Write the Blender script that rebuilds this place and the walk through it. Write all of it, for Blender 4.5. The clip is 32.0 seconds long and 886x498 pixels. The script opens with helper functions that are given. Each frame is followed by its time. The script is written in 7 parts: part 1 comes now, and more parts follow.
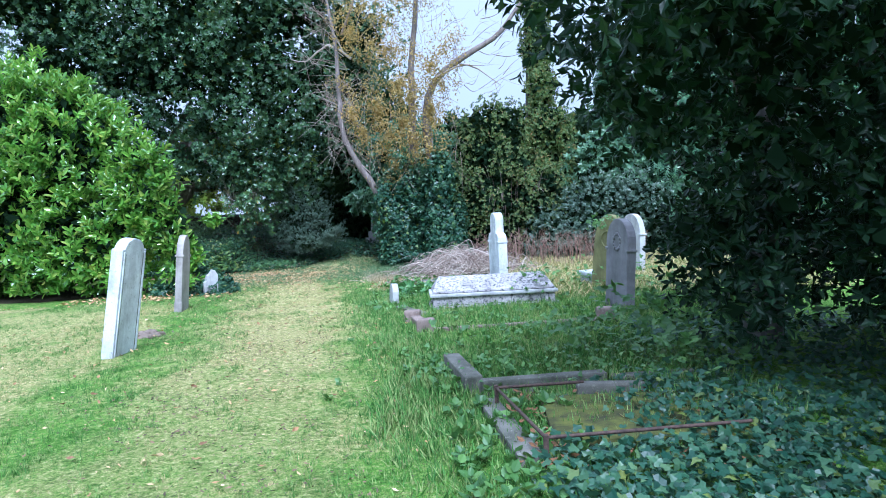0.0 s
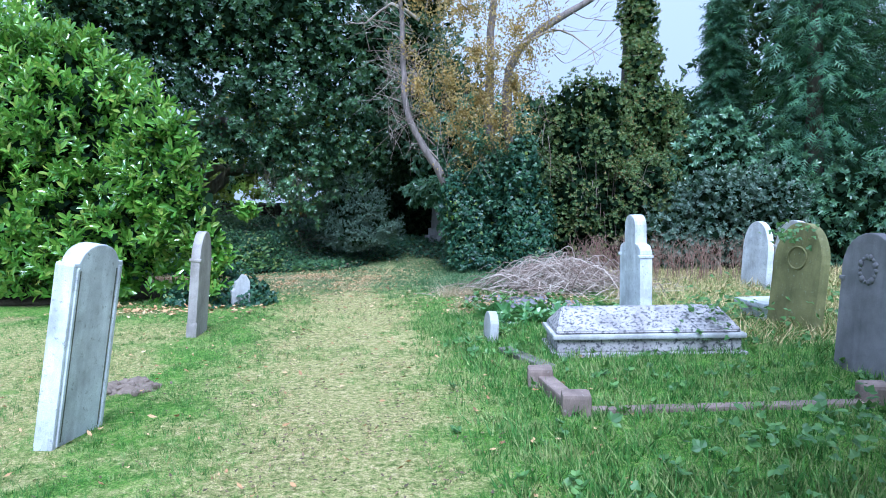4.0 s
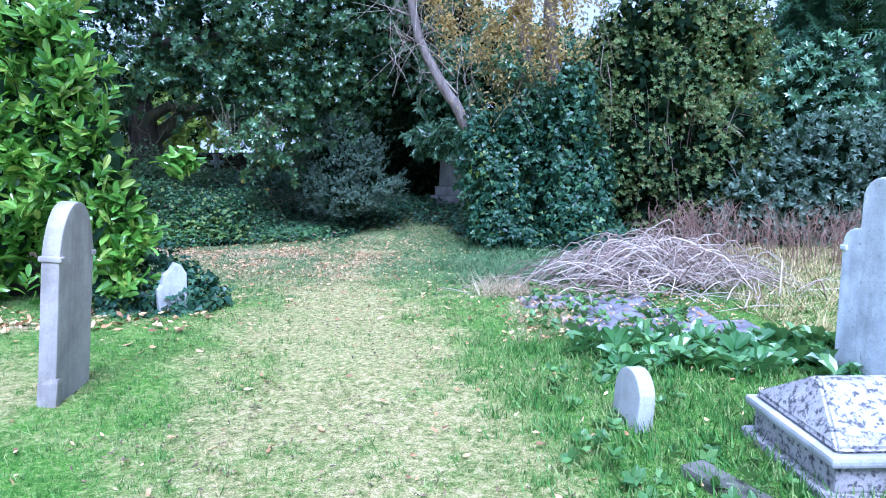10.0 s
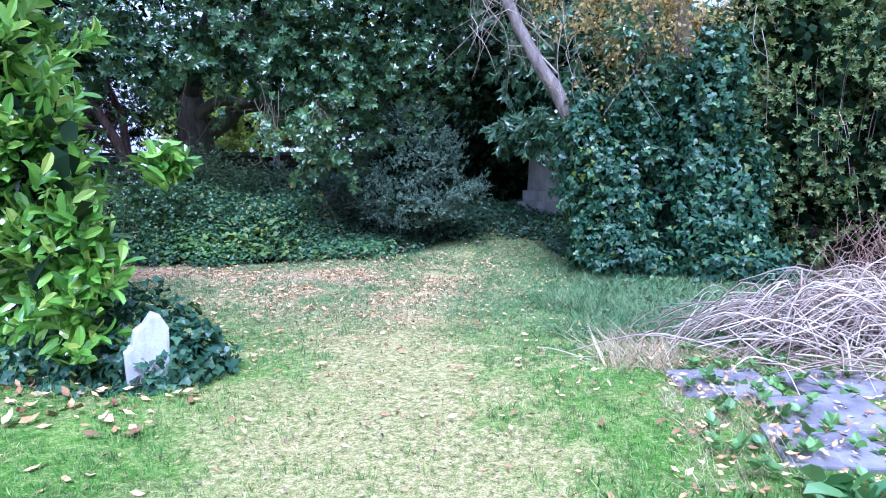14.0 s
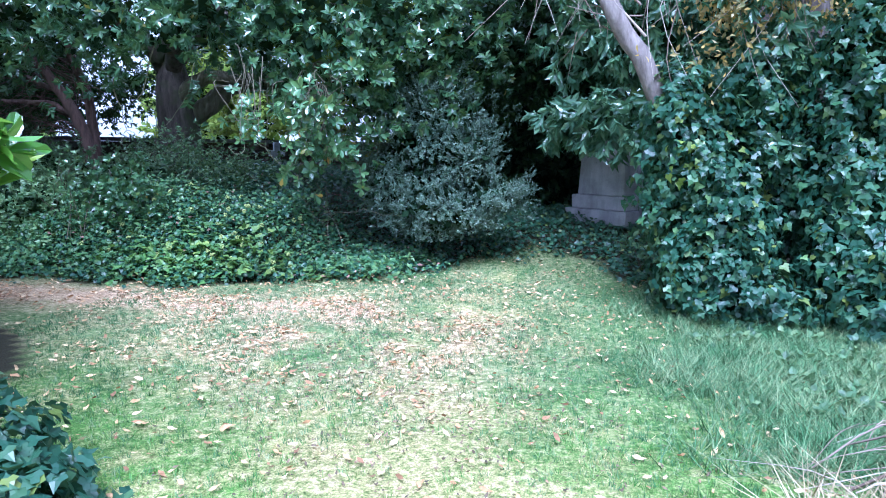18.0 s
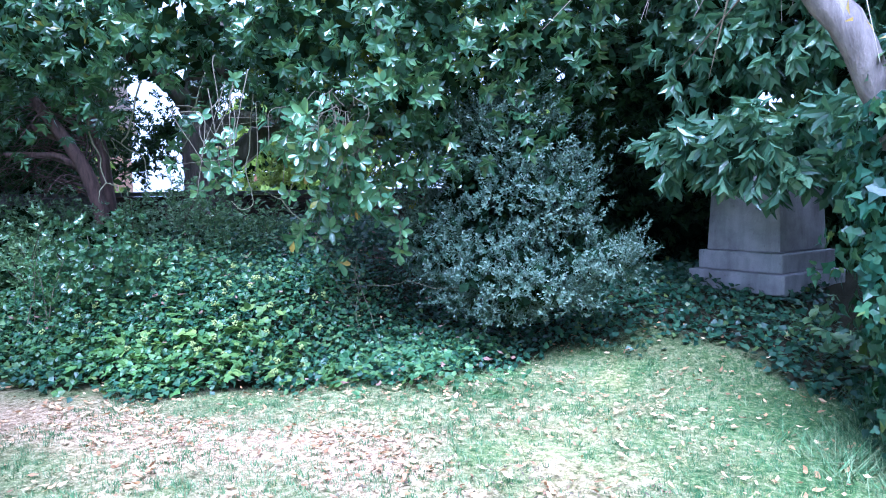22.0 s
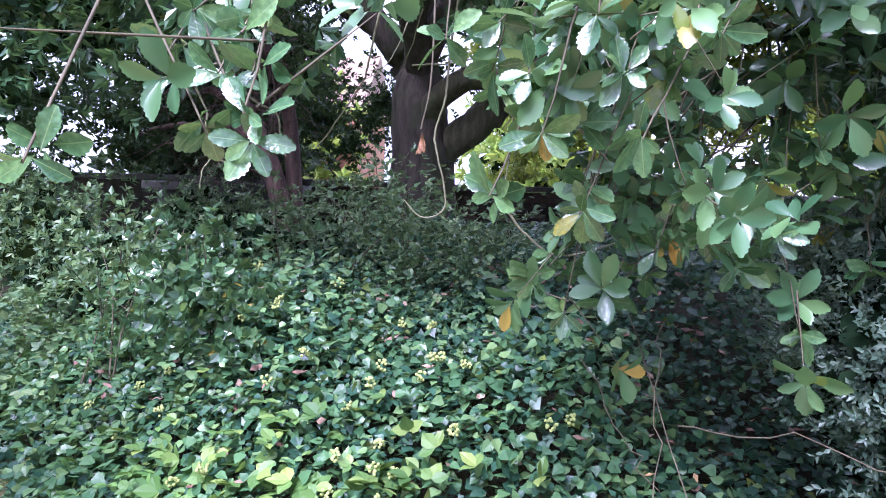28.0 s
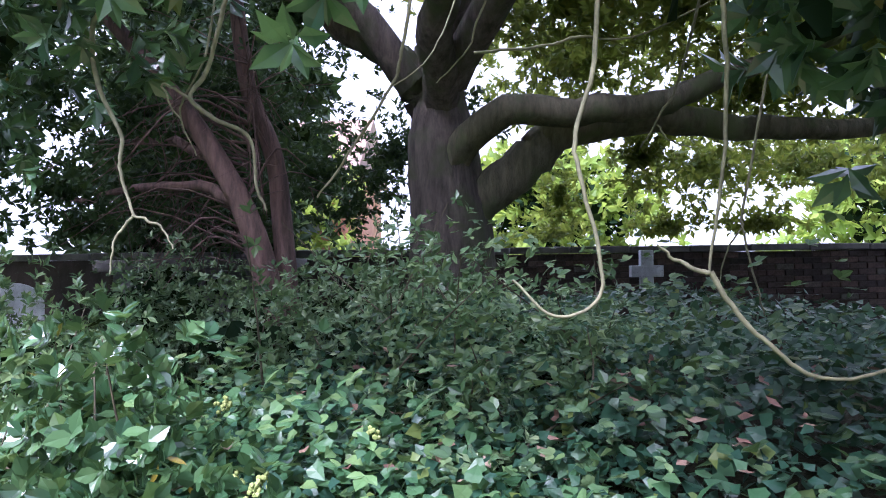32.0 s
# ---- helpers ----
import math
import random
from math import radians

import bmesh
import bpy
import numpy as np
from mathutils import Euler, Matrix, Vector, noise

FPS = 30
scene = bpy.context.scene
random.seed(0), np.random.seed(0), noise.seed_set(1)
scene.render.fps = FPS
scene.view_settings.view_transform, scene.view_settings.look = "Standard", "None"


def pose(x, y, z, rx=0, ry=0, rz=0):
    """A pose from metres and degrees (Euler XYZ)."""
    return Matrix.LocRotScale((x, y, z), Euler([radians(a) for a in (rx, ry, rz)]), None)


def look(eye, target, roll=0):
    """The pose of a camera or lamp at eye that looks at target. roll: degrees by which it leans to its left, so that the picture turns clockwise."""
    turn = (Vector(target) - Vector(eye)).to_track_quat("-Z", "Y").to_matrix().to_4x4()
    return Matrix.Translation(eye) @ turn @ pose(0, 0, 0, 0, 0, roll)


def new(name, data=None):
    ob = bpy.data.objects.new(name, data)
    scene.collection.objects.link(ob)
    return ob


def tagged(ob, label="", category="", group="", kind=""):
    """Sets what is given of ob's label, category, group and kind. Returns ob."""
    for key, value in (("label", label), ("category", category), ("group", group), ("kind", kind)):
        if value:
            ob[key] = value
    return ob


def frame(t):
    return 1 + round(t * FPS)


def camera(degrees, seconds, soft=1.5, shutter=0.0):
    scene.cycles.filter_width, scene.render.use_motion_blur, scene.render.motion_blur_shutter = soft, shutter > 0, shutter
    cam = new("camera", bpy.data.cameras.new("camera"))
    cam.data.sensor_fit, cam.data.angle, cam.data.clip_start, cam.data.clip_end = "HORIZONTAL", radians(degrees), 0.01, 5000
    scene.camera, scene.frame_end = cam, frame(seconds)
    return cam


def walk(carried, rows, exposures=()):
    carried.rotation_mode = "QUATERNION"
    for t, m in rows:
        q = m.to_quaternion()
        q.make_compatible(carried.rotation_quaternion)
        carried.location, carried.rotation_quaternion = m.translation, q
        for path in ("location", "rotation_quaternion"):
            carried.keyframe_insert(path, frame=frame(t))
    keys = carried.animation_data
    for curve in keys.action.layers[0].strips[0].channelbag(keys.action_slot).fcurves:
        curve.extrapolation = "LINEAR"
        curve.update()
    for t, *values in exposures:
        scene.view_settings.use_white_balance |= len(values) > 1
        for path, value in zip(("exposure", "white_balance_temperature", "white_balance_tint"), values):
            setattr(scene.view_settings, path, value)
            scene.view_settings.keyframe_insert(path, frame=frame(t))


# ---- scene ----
cam = camera(66.2, 32.0, 1.0)
PATH = [
    (0, (0.827, 0.341, 1.428), (0.707, 2.335, 1.325), -2.8),
    (0.5, (0.648, 0.777, 1.422), (0.53, 2.765, 1.242), -1.2),
    (1, (0.487, 1.209, 1.443), (0.291, 3.184, 1.197), -0.9),
    (1.5, (0.294, 1.618, 1.44), (0.06, 3.59, 1.206), -1.2),
    (2, (0.152, 2.019, 1.489), (-0.104, 3.989, 1.258), -1.9),
    (2.5, (0.009, 2.407, 1.485), (-0.287, 4.374, 1.28), -1.6),
    (3, (-0.133, 2.77, 1.518), (-0.376, 4.751, 1.379), -0.7),
    (3.5, (-0.211, 3.172, 1.52), (-0.458, 5.153, 1.403), -0.8),
    (5.5, (-0.666, 4.556, 1.535), (-0.835, 6.544, 1.401), -1.8),
    (6, (-0.801, 4.867, 1.542), (-1.042, 6.848, 1.414), -1.1),
    (6.5, (-0.853, 5.241, 1.511), (-1.168, 7.21, 1.363), -1.8),
    (7, (-0.926, 5.572, 1.502), (-1.185, 7.549, 1.351), -1.2),
    (7.5, (-1.067, 5.89, 1.532), (-1.334, 7.865, 1.363), -0.4),
    (8, (-1.086, 6.225, 1.509), (-1.389, 8.192, 1.306), -1.2),
    (8.5, (-1.188, 6.505, 1.518), (-1.405, 8.482, 1.309), -0.0),
    (9, (-1.293, 6.757, 1.527), (-1.558, 8.724, 1.281), 0.2),
    (9.5, (-1.353, 7.117, 1.519), (-1.632, 9.083, 1.278), -0.6),
    (10, (-1.428, 7.392, 1.53), (-1.605, 9.367, 1.273), -0.4),
    (10.5, (-1.487, 7.724, 1.536), (-1.754, 9.687, 1.261), -0.5),
    (11, (-1.572, 8.104, 1.52), (-1.834, 10.08, 1.357), 1.1),
    (11.5, (-1.679, 8.366, 1.505), (-1.93, 10.346, 1.382), 0.2),
    (12, (-1.638, 8.764, 1.512), (-1.885, 10.731, 1.249), -4.2),
    (12.5, (-1.797, 9.057, 1.552), (-1.993, 11.027, 1.269), -2.2),
    (13, (-1.799, 9.306, 1.52), (-2.15, 11.254, 1.229), -1.3),
    (13.5, (-1.796, 9.595, 1.508), (-2.203, 11.53, 1.208), -1.4),
    (14, (-1.864, 9.893, 1.532), (-2.265, 11.836, 1.275), -0.7),
    (14.5, (-1.909, 10.21, 1.542), (-2.362, 12.151, 1.378), -0.9),
    (16.5, (-2.274, 11.354, 1.548), (-2.616, 13.315, 1.353), -1.9),
    (17, (-2.318, 11.664, 1.566), (-2.666, 13.625, 1.384), -0.6),
    (17.5, (-2.445, 11.945, 1.564), (-2.86, 13.889, 1.336), -0.1),
    (18, (-2.586, 12.269, 1.538), (-3.025, 14.201, 1.262), 0.6),
    (18.5, (-2.637, 12.569, 1.551), (-3.078, 14.498, 1.257), -0.5),
    (19, (-2.688, 12.927, 1.581), (-3.113, 14.866, 1.334), -1.8),
    (19.5, (-2.738, 13.231, 1.575), (-3.063, 15.192, 1.348), -1.3),
    (20, (-2.779, 13.501, 1.602), (-3.116, 15.466, 1.435), -0.4),
    (20.5, (-2.831, 13.799, 1.582), (-3.215, 15.754, 1.418), -0.8),
    (21, (-2.923, 14.098, 1.567), (-3.372, 16.039, 1.387), 0.0),
    (21.5, (-3.005, 14.483, 1.582), (-3.63, 16.377, 1.428), -0.4),
    (22, (-3.06, 14.781, 1.567), (-3.743, 16.655, 1.423), -1.2),
    (22.5, (-3.119, 15.142, 1.571), (-3.828, 17.005, 1.416), -0.7),
    (23, (-3.206, 15.462, 1.561), (-3.972, 17.303, 1.414), 0.1),
    (23.5, (-3.282, 15.772, 1.596), (-4.118, 17.583, 1.446), -0.6),
    (24, (-3.412, 16.214, 1.624), (-4.429, 17.929, 1.463), 0.1),
    (24.5, (-3.62, 16.539, 1.621), (-4.777, 18.165, 1.489), 0.5),
    (25, (-3.809, 16.851, 1.644), (-5.068, 18.401, 1.541), 1.2),
    (25.5, (-4.066, 17.074, 1.587), (-5.379, 18.581, 1.531), 3.7),
    (27.5, (-4.748, 17.79, 1.593), (-6.013, 19.334, 1.461), 1.6),
    (28, (-4.944, 17.951, 1.612), (-6.246, 19.462, 1.463), 1.9),
    (28.5, (-5.172, 18.124, 1.617), (-6.457, 19.654, 1.519), 0.1),
    (29, (-5.359, 18.323, 1.622), (-6.64, 19.854, 1.505), -0.7),
    (29.5, (-5.57, 18.515, 1.617), (-6.849, 20.049, 1.519), 0.8),
    (30, (-5.756, 18.675, 1.636), (-6.992, 20.246, 1.573), -1.3),
    (30.5, (-5.902, 18.8, 1.646), (-7.173, 20.343, 1.586), -1.1),
    (31, (-6.079, 18.927, 1.648), (-7.389, 20.437, 1.63), -0.6),
    (31.5, (-6.279, 19.031, 1.644), (-7.598, 20.534, 1.698), -1.5),
    (32, (-6.417, 19.071, 1.641), (-7.71, 20.596, 1.684), -0.8),
]
EXPOSURES = [(0, 0.38, 4700, 14), (1, 0.25, 4600, 12), (2, 0.28, 4850, 12), (3, 0.25, 4600, 13), (6, 0.25, 4900, 14), (7, 0.25, 5050, 16), (9, 0.5, 4450, 21), (10, 0.6, 4400, 22), (13, 0.8, 4650, 28), (14, 0.75, 4500, 27), (18, 1.11, 4450, 22), (20, 1.2, 4260, 23), (23, 1.51, 4350, 28), (24, 1.55, 4700, 34), (25, 1.7, 4900, 36), (28, 1.65, 5150, 42), (30, 1.3, 5400, 36), (31, 1.62, 5350, 37), (32, 1.67, 5250, 33)]
walk(cam, [(t, look(eye, target, roll)) for t, eye, target, roll in PATH], EXPOSURES)

# ---- world, sun, exposure ----
SUN_ELEV, SUN_ROT = 55.0, 167.0
world = bpy.data.worlds.new("overcast_sky")
world.use_nodes = True
wn, wl = world.node_tree.nodes, world.node_tree.links
bg = wn["Background"]
sky = wn.new("ShaderNodeTexSky")
sky.sky_type, sky.sun_disc = "NISHITA", False
sky.sun_elevation, sky.sun_rotation = radians(SUN_ELEV), radians(SUN_ROT)
sky.air_density, sky.dust_density, sky.ozone_density = 1.0, 4.0, 1.5
cloud = wn.new("ShaderNodeMix")
cloud.data_type, cloud.inputs[0].default_value = "RGBA", 0.8
# overcast: the zenith is about three times as bright as the horizon
up_axis = wn.new("ShaderNodeSeparateXYZ")
wl.new(wn.new("ShaderNodeTexCoord").outputs["Generated"], up_axis.inputs[0])
height = wn.new("ShaderNodeMapRange")
wl.new(up_axis.outputs[2], height.inputs[0])
height.inputs[3].default_value, height.inputs[4].default_value = 0.85, 1.45
veil = wn.new("ShaderNodeVectorMath")
veil.operation = "SCALE"
veil.inputs[0].default_value = (11.0, 11.4, 12.0)
wl.new(height.outputs[0], veil.inputs[3])
wl.new(veil.outputs[0], cloud.inputs[7])
wl.new(sky.outputs[0], cloud.inputs[6])
wl.new(cloud.outputs[2], bg.inputs[0])
bg.inputs[1].default_value = 0.074
scene.world = world

sun = new("sun", bpy.data.lights.new("sun", "SUN"))
sun.data.energy, sun.data.angle, sun.data.color = 4.4, radians(30), (1.0, 0.965, 0.9)
reach = 30 / math.tan(radians(SUN_ELEV))
sun.matrix_world = look((0, 0, 30), (-math.sin(radians(SUN_ROT)) * reach, -math.cos(radians(SUN_ROT)) * reach, 0))


# ---- small tools ----
rng = np.random.default_rng(7)


def nodes_of(name):
    m = bpy.data.materials.new(name)
    m.use_nodes = True
    return m, m.node_tree.nodes, m.node_tree.links, m.node_tree.nodes["Principled BSDF"]


def ramp(n, stops):
    r = n.new("ShaderNodeValToRGB")
    e = r.color_ramp.elements
    while len(e) < len(stops):
        e.new(0.5)
    for k, (p, c) in zip(e, stops):
        k.position, k.color = p, (*c, 1)
    return r


def noise_tex(n, l, scale, detail=4.0, rough=0.6, coords=None, stretch=None):
    t = n.new("ShaderNodeTexNoise")
    t.inputs["Scale"].default_value, t.inputs["Detail"].default_value, t.inputs["Roughness"].default_value = scale, detail, rough
    if coords is None:
        coords = n.new("ShaderNodeTexCoord").outputs["Object"]
    if stretch:
        mp = n.new("ShaderNodeMapping")
        mp.inputs["Scale"].default_value = stretch
        l.new(coords, mp.inputs[0])
        coords = mp.outputs[0]
    l.new(coords, t.inputs["Vector"])
    return t


def mix_rgb(n, l, fac, a, b, mode="MIX"):
    m = n.new("ShaderNodeMix")
    m.data_type, m.blend_type = "RGBA", mode
    for sock, v in ((0, fac), (6, a), (7, b)):
        if isinstance(v, (int, float)):
            m.inputs[sock].default_value = v
        elif isinstance(v, tuple):
            m.inputs[sock].default_value = (*v, 1)
        else:
            l.new(v, m.inputs[sock])
    return m.outputs[2]


def bump(n, l, bsdf, height, strength=0.4, distance=0.02):
    b = n.new("ShaderNodeBump")
    b.inputs["Strength"].default_value, b.inputs["Distance"].default_value = strength, distance
    l.new(height, b.inputs["Height"])
    l.new(b.outputs[0], bsdf.inputs["Normal"])


def leaf_material(name, stops, rough=0.4, through_light=0.35, glow=(0.30, 0.42, 0.06), shine=0.5):
    """Foliage: each leaf takes its own colour from the stops, light comes partly through."""
    m, n, l, b = nodes_of(name)
    g = n.new("ShaderNodeNewGeometry")
    r = ramp(n, stops)
    l.new(g.outputs["Random Per Island"], r.inputs[0])
    big = noise_tex(n, l, 0.9, 3)
    dark = ramp(n, [(0.3, (0.6, 0.64, 0.62)), (0.7, (1.15, 1.1, 1.0))])
    l.new(big.outputs[0], dark.inputs[0])
    col = mix_rgb(n, l, 1.0, r.outputs[0], dark.outputs[0], "MULTIPLY")
    l.new(col, b.inputs["Base Color"])
    b.inputs["Roughness"].default_value = rough
    b.inputs["Specular IOR Level"].default_value = shine
    t = n.new("ShaderNodeBsdfTranslucent")
    l.new(mix_rgb(n, l, 0.5, col, glow), t.inputs[0])
    mx = n.new("ShaderNodeMixShader")
    mx.inputs[0].default_value = through_light
    l.new(b.outputs[0], mx.inputs[1])
    l.new(t.outputs[0], mx.inputs[2])
    l.new(mx.outputs[0], n["Material Output"].inputs[0])
    return m


def stone_material(name, base, dark, lichen, lichen_amount=0.45, scale=1.0, rough=0.85):
    m, n, l, b = nodes_of(name)
    co = n.new("ShaderNodeTexCoord").outputs["Object"]
    a = noise_tex(n, l, 3.0 * scale, 6, 0.65, co)
    streak = noise_tex(n, l, 4.0 * scale, 5, 0.6, co, (1.6, 1.6, 0.25))
    spots = noise_tex(n, l, 26 * scale, 5, 0.7, co)
    grain = noise_tex(n, l, 140 * scale, 3, 0.6, co)
    r1 = ramp(n, [(0.35, dark), (0.62, base)])
    l.new(a.outputs[0], r1.inputs[0])
    r2 = ramp(n, [(0.4, (0.66, 0.66, 0.66)), (0.56, (1.04, 1.04, 1.04))])
    l.new(streak.outputs[0], r2.inputs[0])
    c = mix_rgb(n, l, 0.6, r1.outputs[0], r2.outputs[0], "MULTIPLY")
    r3 = ramp(n, [(1 - lichen_amount, (0, 0, 0)), (1 - lichen_amount + 0.1, (1, 1, 1))])
    l.new(spots.outputs[0], r3.inputs[0])
    c = mix_rgb(n, l, r3.outputs[0], c, lichen)
    r4 = ramp(n, [(0.3, (0.8, 0.8, 0.8)), (0.7, (1.1, 1.1, 1.1))])
    l.new(grain.outputs[0], r4.inputs[0])
    c = mix_rgb(n, l, 1.0, c, r4.outputs[0], "MULTIPLY")
    l.new(c, b.inputs["Base Color"])
    b.inputs["Roughness"].default_value = rough
    bump(n, l, b, mix_rgb(n, l, 0.4, spots.outputs[0], grain.outputs[0]), 0.5, 0.006)
    return m


def bark_material(name, light, dark, moss=None, scale=1.0):
    m, n, l, b = nodes_of(name)
    co = n.new("ShaderNodeTexCoord").outputs["Object"]
    f = noise_tex(n, l, 14 * scale, 6, 0.7, co, (1, 1, 0.18))
    big = noise_tex(n, l, 1.7, 4, 0.6, co)
    r = ramp(n, [(0.35, dark), (0.65, light)])
    l.new(f.outputs[0], r.inputs[0])
    c = r.outputs[0]
    if moss:
        rm = ramp(n, [(0.5, (0, 0, 0)), (0.62, (1, 1, 1))])
        l.new(big.outputs[0], rm.inputs[0])
        c = mix_rgb(n, l, rm.outputs[0], c, moss)
    l.new(c, b.inputs["Base Color"])
    b.inputs["Roughness"].default_value = 0.9
    bump(n, l, b, f.outputs[0], 0.8, 0.03)
    return m


def plain_material(name, a, b2, scale=8.0, rough=0.8, metal=0.0):
    m, n, l, b = nodes_of(name)
    t = noise_tex(n, l, scale, 6, 0.65)
    r = ramp(n, [(0.35, a), (0.65, b2)])
    l.new(t.outputs[0], r.inputs[0])
    l.new(r.outputs[0], b.inputs["Base Color"])
    b.inputs["Roughness"].default_value, b.inputs["Metallic"].default_value = rough, metal
    bump(n, l, b, t.outputs[0], 0.4, 0.01)
    return m


def island_material(name, stops, rough=0.7):
    """Loose small pieces (twigs, fallen leaves, blades), each with its own colour."""
    m, n, l, b = nodes_of(name)
    g = n.new("ShaderNodeNewGeometry")
    r = ramp(n, stops)
    l.new(g.outputs["Random Per Island"], r.inputs[0])
    fine = noise_tex(n, l, 60, 3)
    rf = ramp(n, [(0.3, (0.75, 0.75, 0.75)), (0.7, (1.15, 1.15, 1.15))])
    l.new(fine.outputs[0], rf.inputs[0])
    l.new(mix_rgb(n, l, 1.0, r.outputs[0], rf.outputs[0], "MULTIPLY"), b.inputs["Base Color"])
    b.inputs["Roughness"].default_value = rough
    return m


def turf_material(name, lush, mid, dry, rough=0.6):
    """Grass whose colour drifts from clump to clump as well as from blade to blade."""
    m, n, l, b = nodes_of(name)
    g = n.new("ShaderNodeNewGeometry")
    t1, t2 = noise_tex(n, l, 1.6, 4, 0.65), noise_tex(n, l, 11, 5, 0.75)
    r = ramp(n, [(0.42, lush), (0.5, mid), (0.57, dry)])
    l.new(mix_rgb(n, l, 0.16, mix_rgb(n, l, 0.6, t1.outputs[0], t2.outputs[0]), g.outputs["Random Per Island"]), r.inputs[0])
    t3 = noise_tex(n, l, 17, 4, 0.8)
    d = ramp(n, [(0.4, (0.55, 0.57, 0.55)), (0.5, (0.95, 0.95, 0.95)), (0.62, (1.25, 1.22, 1.2))])
    l.new(t3.outputs[0], d.inputs[0])
    l.new(mix_rgb(n, l, 1.0, r.outputs[0], d.outputs[0], "MULTIPLY"), b.inputs["Base Color"])
    b.inputs["Roughness"].default_value, b.inputs["Specular IOR Level"].default_value = rough, 0.2
    return m


# ---- materials ----
M_laurel = leaf_material("cherry_laurel_leaf", [(0.0, (0.06, 0.18, 0.025)), (0.45, (0.18, 0.4, 0.05)), (0.85, (0.3, 0.52, 0.08)), (1.0, (0.44, 0.52, 0.1))], 0.2, 0.3, (0.36, 0.55, 0.06), 1.0)
M_oak = leaf_material("evergreen_oak_leaf", [(0.0, (0.03, 0.08, 0.042)), (0.5, (0.063, 0.145, 0.063)), (0.93, (0.11, 0.21, 0.085)), (0.985, (0.0885, 0.148, 0.0369)), (1.0, (0.31, 0.221, 0.0221))], 0.28, 0.25, (0.2, 0.32, 0.06), 0.85)
M_oak_near = leaf_material("near_oak_leaf", [(0.0, (0.05, 0.14, 0.065)), (0.5, (0.1, 0.21, 0.095)), (0.96, (0.17, 0.31, 0.12)), (0.985, (0.27, 0.33, 0.06)), (1.0, (0.42, 0.24, 0.05))], 0.28, 0.2, (0.22, 0.36, 0.07), 0.9)
M_droop = leaf_material("glossy_drooping_laurel_leaf", [(0.0, (0.09, 0.2, 0.13)), (0.5, (0.17, 0.32, 0.2)), (1.0, (0.28, 0.46, 0.27))], 0.26, 0.25, (0.25, 0.4, 0.12), 1.0)
# oak leaf coloured paler and yellower, as lit through from behind
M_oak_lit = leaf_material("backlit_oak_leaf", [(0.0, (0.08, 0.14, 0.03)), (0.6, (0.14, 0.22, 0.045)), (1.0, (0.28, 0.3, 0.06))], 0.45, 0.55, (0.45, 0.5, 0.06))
M_yew = leaf_material("dark_evergreen_leaf", [(0.0, (0.02, 0.05, 0.025)), (0.6, (0.04, 0.085, 0.035)), (1.0, (0.07, 0.125, 0.045))], 0.5, 0.2, (0.2, 0.3, 0.06), 0.3)
M_conifer = leaf_material("conifer_spray", [(0.0, (0.0515, 0.14, 0.0936)), (0.6, (0.0936, 0.211, 0.117)), (1.0, (0.14, 0.304, 0.14))], 0.5, 0.15)
M_ivy = leaf_material("ivy_leaf", [(0.0, (0.02, 0.066, 0.045)), (0.55, (0.044, 0.12, 0.072)), (0.92, (0.09, 0.18, 0.095)), (1.0, (0.19, 0.241, 0.0516))], 0.38, 0.2, (0.2, 0.34, 0.07), 0.4)
# lighter copy of the ivy colour, with the light on the leaves mixed in
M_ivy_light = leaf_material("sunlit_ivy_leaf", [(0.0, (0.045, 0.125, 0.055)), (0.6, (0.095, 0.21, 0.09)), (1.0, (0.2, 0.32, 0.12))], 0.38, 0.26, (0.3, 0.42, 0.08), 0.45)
M_bramble = leaf_material("bramble_leaf", [(0.0, (0.07, 0.16, 0.04)), (0.6, (0.14, 0.26, 0.07)), (1.0, (0.27, 0.36, 0.09))], 0.5, 0.3)
M_holly = leaf_material("holly_leaf", [(0.0, (0.01, 0.028, 0.015)), (0.6, (0.018, 0.045, 0.022)), (1.0, (0.035, 0.075, 0.028))], 0.4, 0.06, (0.1, 0.16, 0.04), 0.22)
M_grey_shrub = leaf_material("grey_green_shrub_leaf", [(0.0, (0.05, 0.1, 0.07)), (0.5, (0.12, 0.19, 0.145)), (1.0, (0.24, 0.32, 0.25))], 0.42, 0.25, (0.22, 0.34, 0.14), 0.6)
M_autumn = leaf_material("yellowing_climber_leaf", [(0.0, (0.16, 0.17, 0.06)), (0.25, (0.36, 0.3, 0.13)), (0.6, (0.56, 0.41, 0.15)), (0.85, (0.66, 0.47, 0.13)), (1.0, (0.6, 0.52, 0.34))], 0.6, 0.4, (0.6, 0.4, 0.08))
M_hawthorn = leaf_material("hawthorn_leaf", [(0.0, (0.0824, 0.151, 0.0549)), (0.55, (0.158, 0.247, 0.0824)), (0.88, (0.26, 0.289, 0.0959)), (1.0, (0.385, 0.22, 0.0824))], 0.55, 0.25)
M_far_leaf = leaf_material("distant_lime_green_leaf", [(0.0, (0.12, 0.2, 0.03)), (0.6, (0.22, 0.33, 0.05)), (1.0, (0.35, 0.42, 0.08))], 0.6, 0.45, (0.5, 0.6, 0.1))
M_weed = leaf_material("broad_weed_leaf", [(0.0, (0.07, 0.17, 0.05)), (0.6, (0.12, 0.26, 0.07)), (1.0, (0.2, 0.36, 0.1))], 0.42, 0.25)
M_weed_dark = leaf_material("dull_sapling_leaf", [(0.0, (0.06, 0.12, 0.06)), (0.6, (0.12, 0.22, 0.1)), (1.0, (0.24, 0.34, 0.15))], 0.4, 0.3, (0.3, 0.42, 0.12), 0.5)
